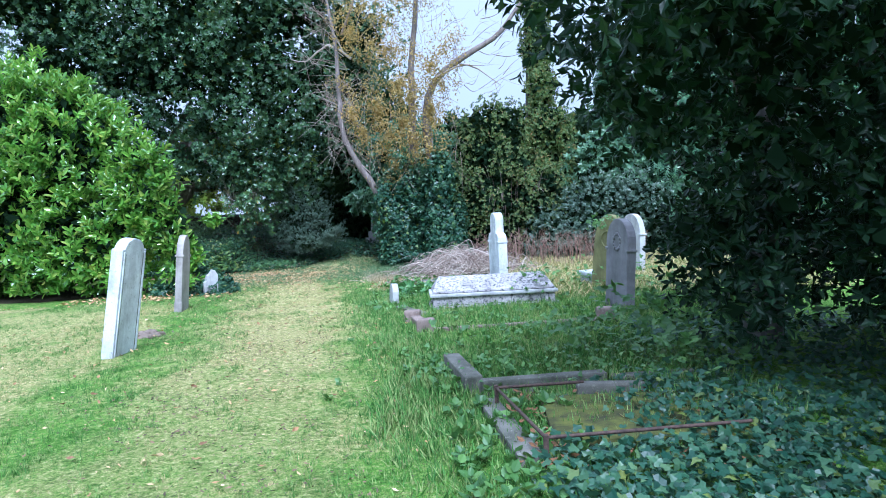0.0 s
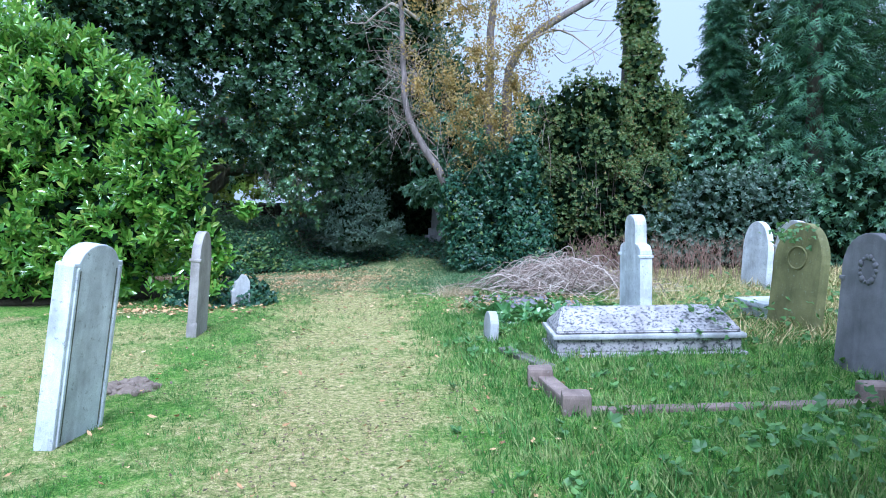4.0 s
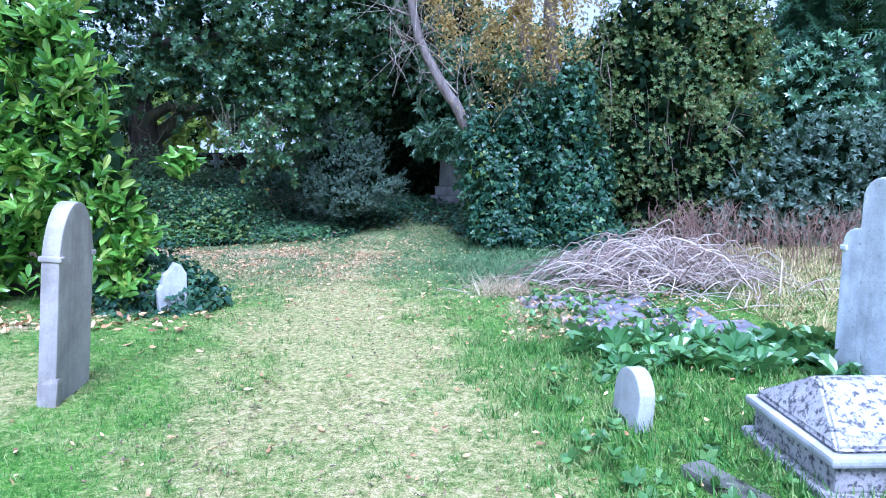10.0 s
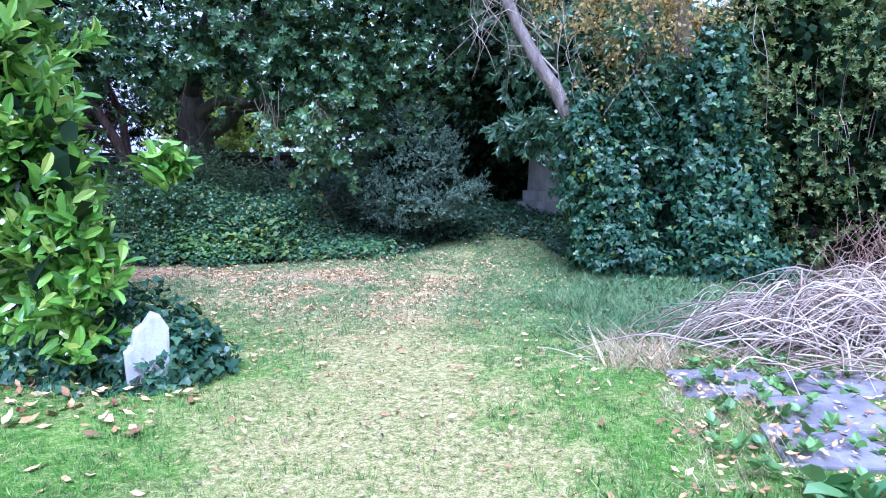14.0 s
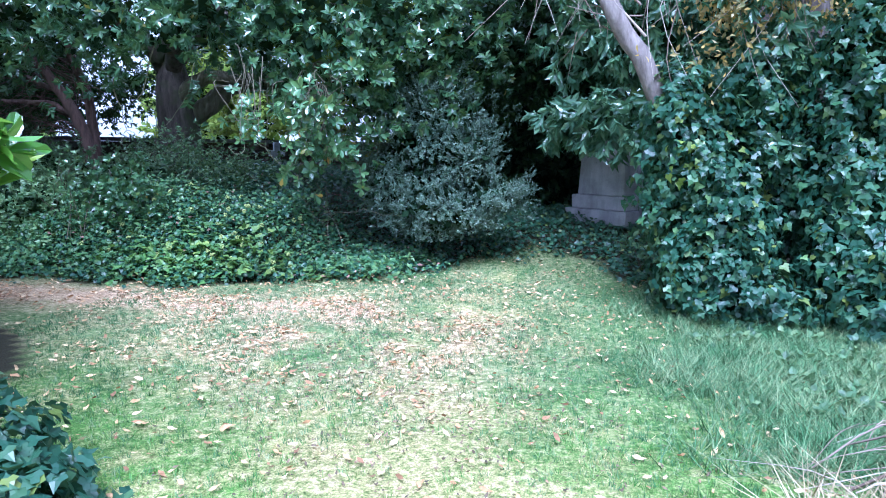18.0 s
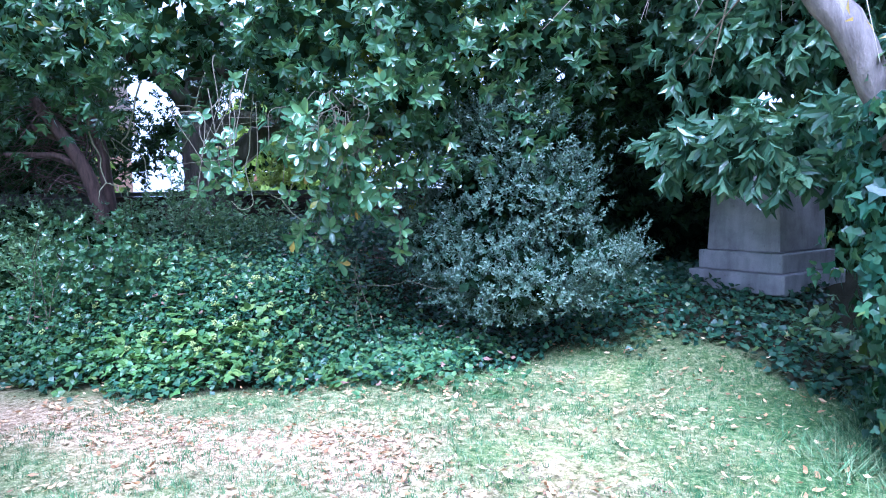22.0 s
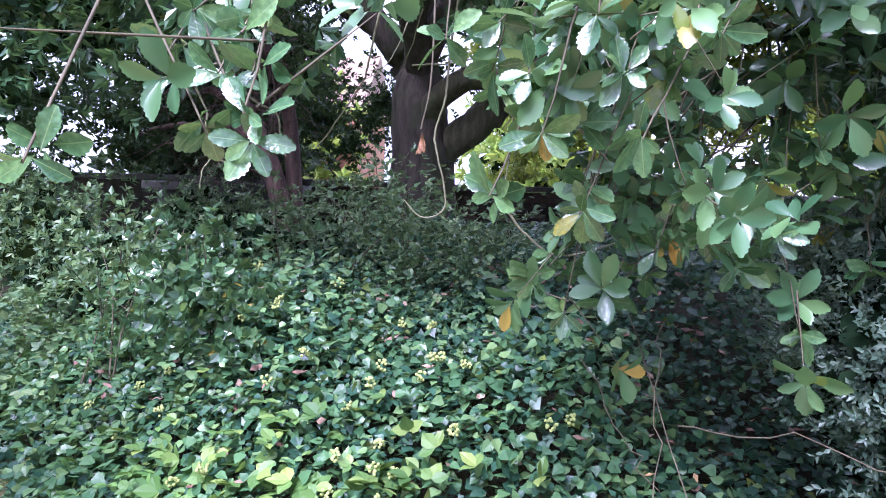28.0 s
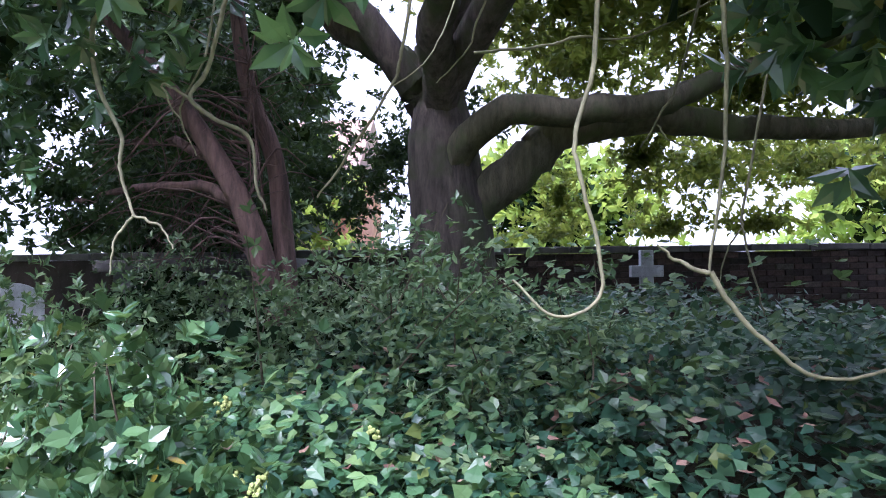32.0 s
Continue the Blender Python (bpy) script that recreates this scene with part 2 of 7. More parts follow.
M_under = leaf_material("greyish_undergrowth_leaf", [(0.0, (0.1, 0.18, 0.1)), (0.6, (0.19, 0.3, 0.16)), (1.0, (0.36, 0.46, 0.26))], 0.4, 0.3, (0.3, 0.42, 0.14), 0.6)
M_stalk = island_material("dead_dock_stalk", [(0.0, (0.16, 0.08, 0.06)), (0.6, (0.3, 0.18, 0.13)), (1.0, (0.42, 0.3, 0.22))])
M_marble = stone_material("weathered_white_marble", (0.84, 0.86, 0.9), (0.54, 0.55, 0.59), (0.32, 0.33, 0.33), 0.41)
M_marble2 = stone_material("stained_pale_limestone", (0.6, 0.6, 0.6), (0.4, 0.39, 0.38), (0.75, 0.74, 0.72), 0.35)
M_lichen = stone_material("lichened_tomb_stone", (0.56, 0.53, 0.52), (0.4, 0.37, 0.37), (0.09, 0.09, 0.1), 0.5, 1.1)
M_grey = stone_material("grey_sandstone", (0.27, 0.26, 0.27), (0.17, 0.165, 0.17), (0.4, 0.39, 0.36), 0.3)
M_brown = stone_material("brown_sandstone", (0.46, 0.42, 0.39), (0.3, 0.27, 0.25), (0.5, 0.46, 0.42), 0.36)
M_moss_green = plain_material("olive_grave_moss", (0.03, 0.032, 0.012), (0.13, 0.14, 0.02), 6, 0.97)
M_moss = plain_material("damp_moss_and_mould", (0.05, 0.052, 0.015), (0.18, 0.16, 0.045), 9, 0.95)
M_pedestal = stone_material("pale_grey_monument_stone", (0.52, 0.5, 0.51), (0.34, 0.32, 0.33), (0.24, 0.24, 0.22), 0.38)
M_mossy = stone_material("moss_stained_stone", (0.27, 0.26, 0.1), (0.16, 0.16, 0.06), (0.33, 0.35, 0.22), 0.4)
M_kerb = stone_material("dark_kerb_stone", (0.2, 0.19, 0.16), (0.08, 0.085, 0.06), (0.3, 0.3, 0.24), 0.42)
M_kerb_red = stone_material("reddish_kerb_stone", (0.32, 0.24, 0.2), (0.2, 0.15, 0.12), (0.42, 0.38, 0.34), 0.4)
M_slate = stone_material("damp_paving_slab", (0.27, 0.26, 0.29), (0.15, 0.14, 0.16), (0.34, 0.33, 0.34), 0.3, 1.0, 0.5)
M_iron = plain_material("rusted_iron", (0.05, 0.035, 0.03), (0.14, 0.09, 0.07), 30, 0.75, 0.4)
M_wallstone = stone_material("dark_damp_brickwork", (0.11, 0.085, 0.075), (0.06, 0.05, 0.045), (0.13, 0.14, 0.1), 0.42, 1.0, 0.95)
M_coping = stone_material("grey_coping_stone", (0.2, 0.19, 0.18), (0.12, 0.115, 0.105), (0.26, 0.26, 0.22), 0.4)
M_bark_pale = bark_material("pale_dead_bark", (0.3, 0.25, 0.23), (0.13, 0.105, 0.095))
M_bark_dark = bark_material("dark_furrowed_bark", (0.19, 0.15, 0.13), (0.06, 0.05, 0.045), (0.09, 0.1, 0.055))
M_bark_red = bark_material("reddish_flaking_bark", (0.23, 0.14, 0.12), (0.09, 0.06, 0.052))
M_bark_green = bark_material("greenish_mossy_bark", (0.24, 0.21, 0.14), (0.11, 0.1, 0.065), (0.15, 0.18, 0.08))
M_twig_green = plain_material("lichen_green_twig", (0.15, 0.145, 0.085), (0.3, 0.29, 0.17), 20)
M_twig_pale = island_material("dry_pale_twig", [(0.0, (0.16, 0.11, 0.085)), (0.5, (0.33, 0.25, 0.2)), (1.0, (0.56, 0.49, 0.42))])
M_straw = island_material("dry_straw", [(0.0, (0.3, 0.22, 0.12)), (0.6, (0.48, 0.38, 0.22)), (1.0, (0.62, 0.54, 0.36))])
M_litter = island_material("fallen_leaf", [(0.0, (0.2, 0.1, 0.045)), (0.35, (0.48, 0.26, 0.11)), (0.75, (0.66, 0.43, 0.21)), (1.0, (0.78, 0.58, 0.33))])
M_crumb = island_material("dark_dead_crumb", [(0.0, (0.06, 0.045, 0.025)), (0.6, (0.16, 0.11, 0.06)), (1.0, (0.32, 0.2, 0.11))])
M_grass = turf_material("grass_blade", (0.065, 0.18, 0.03), (0.14, 0.285, 0.06), (0.31, 0.37, 0.13))
# grass with the shade of the trees mixed into its colour
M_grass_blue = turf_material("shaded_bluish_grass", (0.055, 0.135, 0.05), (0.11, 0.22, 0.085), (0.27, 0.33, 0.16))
M_grass_dry = turf_material("mown_dry_grass", (0.15, 0.24, 0.05), (0.43, 0.36, 0.15), (0.66, 0.51, 0.27))
M_umbel = plain_material("ivy_flower_head", (0.22, 0.28, 0.07), (0.4, 0.44, 0.15), 60)
M_soil = plain_material("bare_soil", (0.13, 0.1, 0.075), (0.26, 0.2, 0.155), 18, 0.95)
M_brick = plain_material("red_brick_far", (0.3, 0.12, 0.08), (0.42, 0.2, 0.13), 3)
M_rooftile = plain_material("far_roof_tile", (0.2, 0.12, 0.1), (0.28, 0.18, 0.14), 3)


# ---- mesh tools ----
def link_mesh(name, verts, faces, material, parent=None, label="", smooth=False):
    """verts (n,3), faces (m,3|4) as arrays, linked as one object."""
    me = bpy.data.meshes.new(name)
    verts, faces = np.asarray(verts, np.float32), np.asarray(faces, np.int32)
    k = faces.shape[1]
    me.vertices.add(len(verts))
    me.vertices.foreach_set("co", verts.ravel())
    me.loops.add(faces.size)
    me.loops.foreach_set("vertex_index", faces.ravel())
    me.polygons.add(len(faces))
    me.polygons.foreach_set("loop_start", np.arange(0, faces.size, k, dtype=np.int32))
    me.polygons.foreach_set("use_smooth", np.full(len(faces), smooth))
    me.update(calc_edges=True)
    me.materials.append(material)
    ob = new(name, me)
    if parent:
        ob.parent = parent
    if label:
        ob["label"] = label
    return ob


def part(name, bm, material, parent=None, label="", smooth=False):
    me = bpy.data.meshes.new(name)
    for f in bm.faces:
        f.smooth = smooth
    bm.to_mesh(me)
    bm.free()
    me.materials.append(material)
    ob = new(name, me)
    if parent:
        ob.parent = parent
    if label:
        ob["label"] = label
    return ob


def thing(name, at, label, category, group="", turn=0.0, kind=""):
    e = new(name)
    e.empty_display_size = 0.1
    e.matrix_basis = pose(*at, 0, 0, turn)
    return tagged(e, label, category, group, kind)


def box_bm(sx, sy, sz, at=(0, 0, 0), bevel=0.01, wear=0.0):
    """A block standing on z = at.z, with worn edges."""
    bm = bmesh.new()
    bmesh.ops.create_cube(bm, size=1.0, matrix=Matrix.Translation((at[0], at[1], at[2] + sz / 2)) @ Matrix.Diagonal((sx, sy, sz, 1)))
    if bevel:
        bmesh.ops.bevel(bm, geom=bm.edges[:], offset=bevel, segments=2, affect="EDGES", profile=0.6)
    if wear:
        for v in bm.verts:
            v.co += Vector(noise.noise_vector(v.co * 9)) * wear
    return bm


def outline_bm(points, thick, bevel=0.012):
    """An upright slab: an outline in x, z pulled to a thickness in y, with eased edges."""
    bm = bmesh.new()
    vs = [bm.verts.new((x, -thick / 2, z)) for x, z in points]
    f = bm.faces.new(vs)
    r = bmesh.ops.extrude_face_region(bm, geom=[f])
    bmesh.ops.translate(bm, verts=[v for v in r["geom"] if isinstance(v, bmesh.types.BMVert)], vec=(0, thick, 0))
    bmesh.ops.recalc_face_normals(bm, faces=bm.faces[:])
    rim = [e for e in bm.edges if abs(e.verts[0].co.y - e.verts[1].co.y) < 1e-5]
    bmesh.ops.bevel(bm, geom=rim, offset=bevel, segments=2, affect="EDGES", profile=0.6)
    return bm


def arc(cx, cz, r, a0, a1, n):
    return [(cx + r * math.cos(radians(a0 + (a1 - a0) * i / n)), cz + r * math.sin(radians(a0 + (a1 - a0) * i / n))) for i in range(n + 1)]


def tube_arrays(points, radii, seg=8, rough=0.0, seed=0):
    p = np.asarray(points, float)
    r = np.interp(np.linspace(0, 1, len(p)), np.linspace(0, 1, len(radii)), radii)
    d = np.gradient(p, axis=0)
    d /= np.linalg.norm(d, axis=1)[:, None] + 1e-9
    up = np.where(np.abs(d[:, 2:3]) > 0.9, np.array([[1.0, 0, 0]]), np.array([[0, 0, 1.0]]))
    a = np.cross(d, up)
    a /= np.linalg.norm(a, axis=1)[:, None]
    for i in range(1, len(a)):
        a[i] -= d[i] * (a[i] @ d[i])
        if a[i] @ a[i - 1] < 0:
            a[i] *= -1
        a[i] /= np.linalg.norm(a[i]) + 1e-9
    b = np.cross(d, a)
    th = np.linspace(0, 2 * np.pi, seg, endpoint=False)
    rr = np.ones((len(p), seg))
    if rough:
        g = np.random.default_rng(seed)
        rr += rough * (g.normal(size=(1, seg)) * 0.7 + g.normal(size=(len(p), seg)) * 0.5)
    ring = p[:, None] + r[:, None, None] * rr[..., None] * (np.cos(th)[None, :, None] * a[:, None] + np.sin(th)[None, :, None] * b[:, None])
    v = ring.reshape(-1, 3)
    i, j = np.meshgrid(np.arange(len(p) - 1), np.arange(seg), indexing="ij")
    k = (j + 1) % seg
    f = np.stack([i * seg + j, i * seg + k, (i + 1) * seg + k, (i + 1) * seg + j], -1).reshape(-1, 4)
    return v, f


def smooth_line(points, n):
    p = np.asarray(points, float)
    t = np.linspace(0, len(p) - 1, n)
    i = np.clip(t.astype(int), 0, len(p) - 2)
    u = (t - i)[:, None]
    q = np.vstack([2 * p[0] - p[1], p, 2 * p[-1] - p[-2]])
    a, b, c, e = q[i], q[i + 1], q[i + 2], q[i + 3]
    return 0.5 * (2 * b + (c - a) * u + (2 * a - 5 * b + 4 * c - e) * u**2 + (3 * b - a - 3 * c + e) * u**3)


def limb(name, points, radii, material, parent=None, seg=8, n=0, rough=0.06, seed=0, label="", wobble=0.0):
    n = n or 6 * len(points)
    line = smooth_line(points, n)
    if wobble:
        g = np.random.default_rng(seed + 5)
        w = np.cumsum(g.normal(size=line.shape), axis=0)
        w -= np.linspace(0, 1, n)[:, None] * w[-1]
        line = line + wobble * w / max(1, n**0.5)
    v, f = tube_arrays(line, radii, seg, rough, seed)
    return link_mesh(name, v, f, material, parent, label, True)


def join_arrays(items):
    vs, fs, o = [], [], 0
    for v, f in items:
        vs.append(v)
        fs.append(np.asarray(f) + o)
        o += len(v)
    return np.vstack(vs), np.vstack(fs)


# leaf patterns: y runs from stalk to tip, z is the upper side
LEAF_SMALL = (np.array([(0, 0, 0), (-0.24, 0.5, 0.07), (0, 0.5, 0), (0.24, 0.5, 0.07), (0, 1, -0.06)]), np.array([(0, 2, 1), (0, 3, 2), (1, 2, 4), (2, 3, 4)]))
LEAF_OVAL = (np.array([(0, 0, 0), (-0.14, 0.25, 0.05), (0.14, 0.25, 0.05), (-0.18, 0.6, 0.05), (0, 0.5, 0.0), (0.18, 0.6, 0.05), (0, 1, -0.1)]),
             np.array([(0, 4, 1), (0, 2, 4), (1, 4, 3), (2, 5, 4), (3, 4, 6), (4, 5, 6)]))
LEAF_IVY = (np.array([(0, 0.12, 0), (-0.3, 0.0, -0.03), (-0.52, 0.32, 0.03), (-0.27, 0.48, 0.05), (0, 1.0, -0.1), (0.27, 0.48, 0.05), (0.52, 0.32, 0.03), (0.3, 0.0, -0.03), (0, 0.42, 0.02)]),
            np.array([(8, 0, 1), (8, 1, 2), (8, 2, 3), (8, 3, 4), (8, 4, 5), (8, 5, 6), (8, 6, 7), (8, 7, 0)])[:, ::-1])
LEAF_IVY4 = (np.array([(0, 0, 0), (-0.46, 0.3, 0.03), (0, 0.42, -0.02), (0.46, 0.3, 0.03), (0, 1.0, -0.1)]), np.array([(0, 2, 1), (0, 3, 2), (1, 2, 4), (2, 3, 4)]))
LEAF_HEART = (np.array([(0, 0.08, 0), (-0.33, 0.1, 0.04), (-0.4, 0.42, 0.05), (0, 0.45, -0.03), (0.4, 0.42, 0.05), (0.33, 0.1, 0.04), (0, 1.0, -0.12)]), np.array([(0, 3, 1), (1, 3, 2), (2, 3, 6), (3, 4, 6), (3, 5, 4), (0, 5, 3)]))
LEAF_LAUREL = (np.array([(0, 0, 0), (-0.13, 0.2, 0.05), (0.13, 0.2, 0.05), (-0.2, 0.58, 0.06), (0, 0.5, 0.0), (0.2, 0.58, 0.06), (-0.13, 0.88, 0.01), (0.13, 0.88, 0.01), (0, 1, -0.1)]),
               np.array([(0, 4, 1), (0, 2, 4), (1, 4, 3), (2, 5, 4), (3, 4, 6), (4, 5, 7), (6, 4, 8), (4, 7, 8)]))
LEAF_QUAD = (np.array([(-0.1, 0, 0), (0.1, 0, 0), (0.36, 0.55, 0.08), (0, 1.0, 0), (-0.36, 0.55, 0.08)]), np.array([(0, 1, 2), (0, 2, 4), (4, 2, 3)]))


def toothed_pattern(teeth=8):
    """A long leaf with coarse teeth, widest past the middle, folded along its midrib."""
    n = 2 * teeth + 1
    ys = np.linspace(0.06, 0.97, n)
    w = 0.26 * np.sin(np.pi * np.clip(ys**1.25, 0, 1)) ** 0.75 * (0.65 + 0.5 * ys)
    w[1::2] *= 0.88
    mid = [(0, y, -0.12 * y * y) for y in (0.0, *ys, 1.0)]
    left = [(-a, y + (0.03 if i % 2 == 0 else 0.0), 0.28 * a - 0.12 * y * y) for i, (a, y) in enumerate(zip(w, ys))]
    right = [(-x, y, z) for x, y, z in left]
    v = np.array(mid + left + right)
    L, R = len(mid), len(mid) + n
    f = [(0, 1, L), (0, R, 1), (n, n + 1, L + n - 1), (n, R + n - 1, n + 1)]
    for i in range(n - 1):
        f += [(1 + i, 2 + i, L + i + 1), (1 + i, L + i + 1, L + i), (1 + i, R + i + 1, 2 + i), (1 + i, R + i, R + i + 1)]
    return v, np.array(f)


LEAF_TOOTHED = toothed_pattern()


def unit(a):
    return a / (np.linalg.norm(a, axis=-1, keepdims=True) + 1e-9)


def leaf_arrays(pos, along, normal, size, pattern):
    """One pattern leaf at each place: along runs stalk to tip, normal is the upper side."""
    y = unit(along)
    x = unit(np.cross(y, normal))
    z = np.cross(x, y)
    v, f = pattern
    s = np.asarray(size)[:, None, None]
    out = pos[:, None] + s * (v[None, :, 0:1] * x[:, None] + v[None, :, 1:2] * y[:, None] + v[None, :, 2:3] * z[:, None])
    fs = f[None] + (np.arange(len(pos)) * len(v))[:, None, None]
    return out.reshape(-1, 3), fs.reshape(-1, 3)


def blob_points(blobs, n, g, depth=0.25, lump=0.35, floor=0.0):
    """Twig ends near the skin of a union of lumpy ellipsoids, with the direction outward."""
    vol = np.array([(b[3] * b[4] + b[4] * b[5] + b[3] * b[5]) for b in blobs])
    pick = g.choice(len(blobs), n * 2, p=vol / vol.sum())
    c = np.array([b[:3] for b in blobs])[pick]
    r = np.array([b[3:6] for b in blobs])[pick]
    d = unit(g.normal(size=(len(pick), 3)))
    lumps = np.array([noise.noise(Vector((a[0] * 2.6 + q[0], a[1] * 2.6 + q[1], a[2] * 2.6 + q[2]))) for a, q in zip(d, c)])
    k = 1 + lump * lumps - depth * g.random(len(pick)) ** 1.6 * 2
    p = c + d * r * k[:, None]
    inside = np.zeros(len(p), bool)
    for i, b in enumerate(blobs):
        q = ((p - np.array(b[:3])) / np.array(b[3:6])) ** 2
        inside |= (q.sum(1) < 0.5) & (pick != i)
    keep = ~inside & (p[:, 2] > floor)
    out = unit(d / r)
    return p[keep][:n], out[keep][:n]


def rosettes(p, out, g, per, size, spread=0.9, up=0.35, pattern=LEAF_OVAL, vary=0.3, droop=0.0, shoot=0.6):
    """per leaves at each twig end, fanned round the twig's direction."""
    n = len(p)
    axis = unit(out + np.array([0, 0, up]) + 0.45 * g.normal(size=(n, 3)))
    a = unit(np.cross(axis, g.normal(size=(n, 3))))
    b = np.cross(axis, a)
    P, A, N, S = [], [], [], []
    for i in range(per):
        th = 2.4 * i + 0.5 * g.random(n)
        side = np.cos(th)[:, None] * a + np.sin(th)[:, None] * b
        tilt = spread * (0.55 + 0.6 * g.random(n))[:, None]
        along = unit(axis + side * tilt * 1.4 - np.array([0, 0, droop]))
        P.append(p - axis * size * shoot * (1 - i / per))
        A.append(along)
        N.append(unit(axis - side * 0.6 + 0.25 * g.normal(size=(n, 3))))
        S.append(size * (1 - vary / 2 + vary * g.random(n)))
    return leaf_arrays(np.vstack(P), np.vstack(A), np.vstack(N), np.concatenate(S), pattern)


def scattered(p, out, g, size, pattern=LEAF_SMALL, face=0.7, droop=0.5, vary=0.5):
    """Single leaves that lie on a surface like shingles, facing outward and hanging a little."""
    n = len(p)
    normal = unit(out * face + 0.55 * g.normal(size=(n, 3)) + np.array([0, 0, 0.3]))
    along = unit(g.normal(size=(n, 3)) - np.array([0, 0, droop * 1.4]))
    along = unit(along - normal * np.sum(along * normal, 1)[:, None] * 0.8)
    return leaf_arrays(p, along, normal, size * (1 - vary / 2 + vary * g.random(n)), pattern)


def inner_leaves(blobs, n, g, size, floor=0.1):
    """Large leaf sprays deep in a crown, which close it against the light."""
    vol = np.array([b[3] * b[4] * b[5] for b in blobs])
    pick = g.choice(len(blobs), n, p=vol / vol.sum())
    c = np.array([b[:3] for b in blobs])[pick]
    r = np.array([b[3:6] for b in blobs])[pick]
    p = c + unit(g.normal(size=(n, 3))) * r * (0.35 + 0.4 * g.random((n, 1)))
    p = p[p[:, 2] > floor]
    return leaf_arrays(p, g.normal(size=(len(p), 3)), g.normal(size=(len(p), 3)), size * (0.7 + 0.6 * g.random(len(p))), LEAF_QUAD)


# ---- ground ----
def smoothstep(a, b, v):
    u = np.clip((v - a) / (b - a), 0, 1)
    return u * u * (3 - 2 * u)


WAY_Y = (-3.0, 0.0, 3.0, 5.8, 8.5, 11.0, 12.6, 14.5, 16.5, 18.5, 20.0)
WAY_X = (0.6, 0.1, -0.6, -1.2, -1.8, -2.4, -2.8, -3.2, -3.6, -3.7, -3.6)
WAY_W = (1.0, 1.0, 1.0, 0.95, 0.95, 0.92, 1.0, 0.9, 1.1, 0.9, 0.5)


def way_offset(x, y):
    """How far a place lies from the middle of the mown way, in half widths."""
    return np.abs(x - np.interp(y, WAY_Y, WAY_X)) / np.interp(y, WAY_Y, WAY_W)


def ground_z(x, y):
    x, y = np.asarray(x, float), np.asarray(y, float)
    back = 0.6 * smoothstep(20.2, 22.8, y + 0.12 * np.minimum(x + 4, 0))
    left = 0.4 * smoothstep(-6.5, -11, x) * smoothstep(19.3, 22.5, y)
    right = 0.03 * smoothstep(0.2, 1.5, x) * smoothstep(8.5, 12, y)
    swell = 0.022 * (np.sin(x * 1.3 + 0.7 * y) + np.sin(y * 0.9 - x * 0.6)) * 0.6
    return back + left + right + swell


def lumpy(x, y, s, seed):
    return np.array([noise.noise(Vector((a * s + seed, b * s - seed, seed * 0.37))) for a, b in zip(np.ravel(x), np.ravel(y))]).reshape(np.shape(x))


def steps(*runs):
    return np.unique(np.round(np.concatenate([np.arange(a, b, s) for a, b, s in runs]), 4))


gx = steps((-600, -100, 100), (-100, -20, 10), (-20, -12, 0.8), (-12, 6, 0.12), (6, 20, 0.8), (20, 100, 10), (100, 601, 100))
gy = steps((-600, -100, 100), (-100, -10, 10), (-10, 0, 0.8), (0, 23, 0.12), (23, 40, 0.8), (40, 100, 10), (100, 601, 100))
GX, GY = np.meshgrid(gx, gy, indexing="ij")
GZ = ground_z(GX, GY)
near = (GX > -12.5) & (GX < 6.5) & (GY > -1) & (GY < 24)
rough_ground = np.zeros_like(GX)
rough_ground[near] = 0.012 * lumpy(GX[near], GY[near], 3.1, 4.0) + 0.006 * lumpy(GX[near], GY[near], 9.0, 2.0)
GZ = GZ + rough_ground
i, j = np.meshgrid(np.arange(len(gx) - 1), np.arange(len(gy) - 1), indexing="ij")
k = i * len(gy) + j
ground = link_mesh("ground", np.stack([GX, GY, GZ], -1).reshape(-1, 3), np.stack([k, k + len(gy), k + len(gy) + 1, k + 1], -1).reshape(-1, 4), M_soil, smooth=True)
tagged(ground, "mown churchyard grass with a worn straw-coloured way across it", "ground", kind="structure")


def spread(name, values):
    a = ground.data.attributes.new(name, "FLOAT", "POINT")
    a.data.foreach_set("value", values.astype(np.float32).ravel())


def patchy(x, y):
    """Uneven wear of the turf, from broad drifts down to tufts."""
    return 0.55 * lumpy(x, y, 1.1, 8.0) + 0.55 * lumpy(x, y, 3.2, 5.0) + 0.35 * lumpy(x, y, 8.0, 9.0)


def litter_amount(x, y):
    band = np.exp(-(((y - 18.35 - 0.02 * (x + 6)) / 0.5) ** 2)) * smoothstep(-4.2, -5.6, x)
    tail = 0.75 * np.exp(-(((y - 17.6) / 1.3) ** 2 + ((x + 4.6) / 1.3) ** 2)) + 0.3 * smoothstep(13.5, 17.5, y) * smoothstep(22.0, 20.5, y) * smoothstep(-2.2, -3.4, x)
    bush = 0.8 * np.exp(-(((y - 13.1 - 0.25 * (x + 6.5)) / 0.3) ** 2)) * smoothstep(-4.6, -5.4, x)
    return np.clip(band + (tail + bush) * smoothstep(-0.4, 0.2, patchy(x + 5, y)), 0, 1)


def left_worn(x, y):
    """Pale dry turf beyond the green band along the way."""
    return smoothstep(1.7, 2.3, way_offset(x, y) + 0.9 * patchy(x, y + 5)) * smoothstep(-0.65, -0.15, patchy(x + 9, y)) * (x < np.interp(y, WAY_Y, WAY_X)) * smoothstep(13.0, 11.5, y)


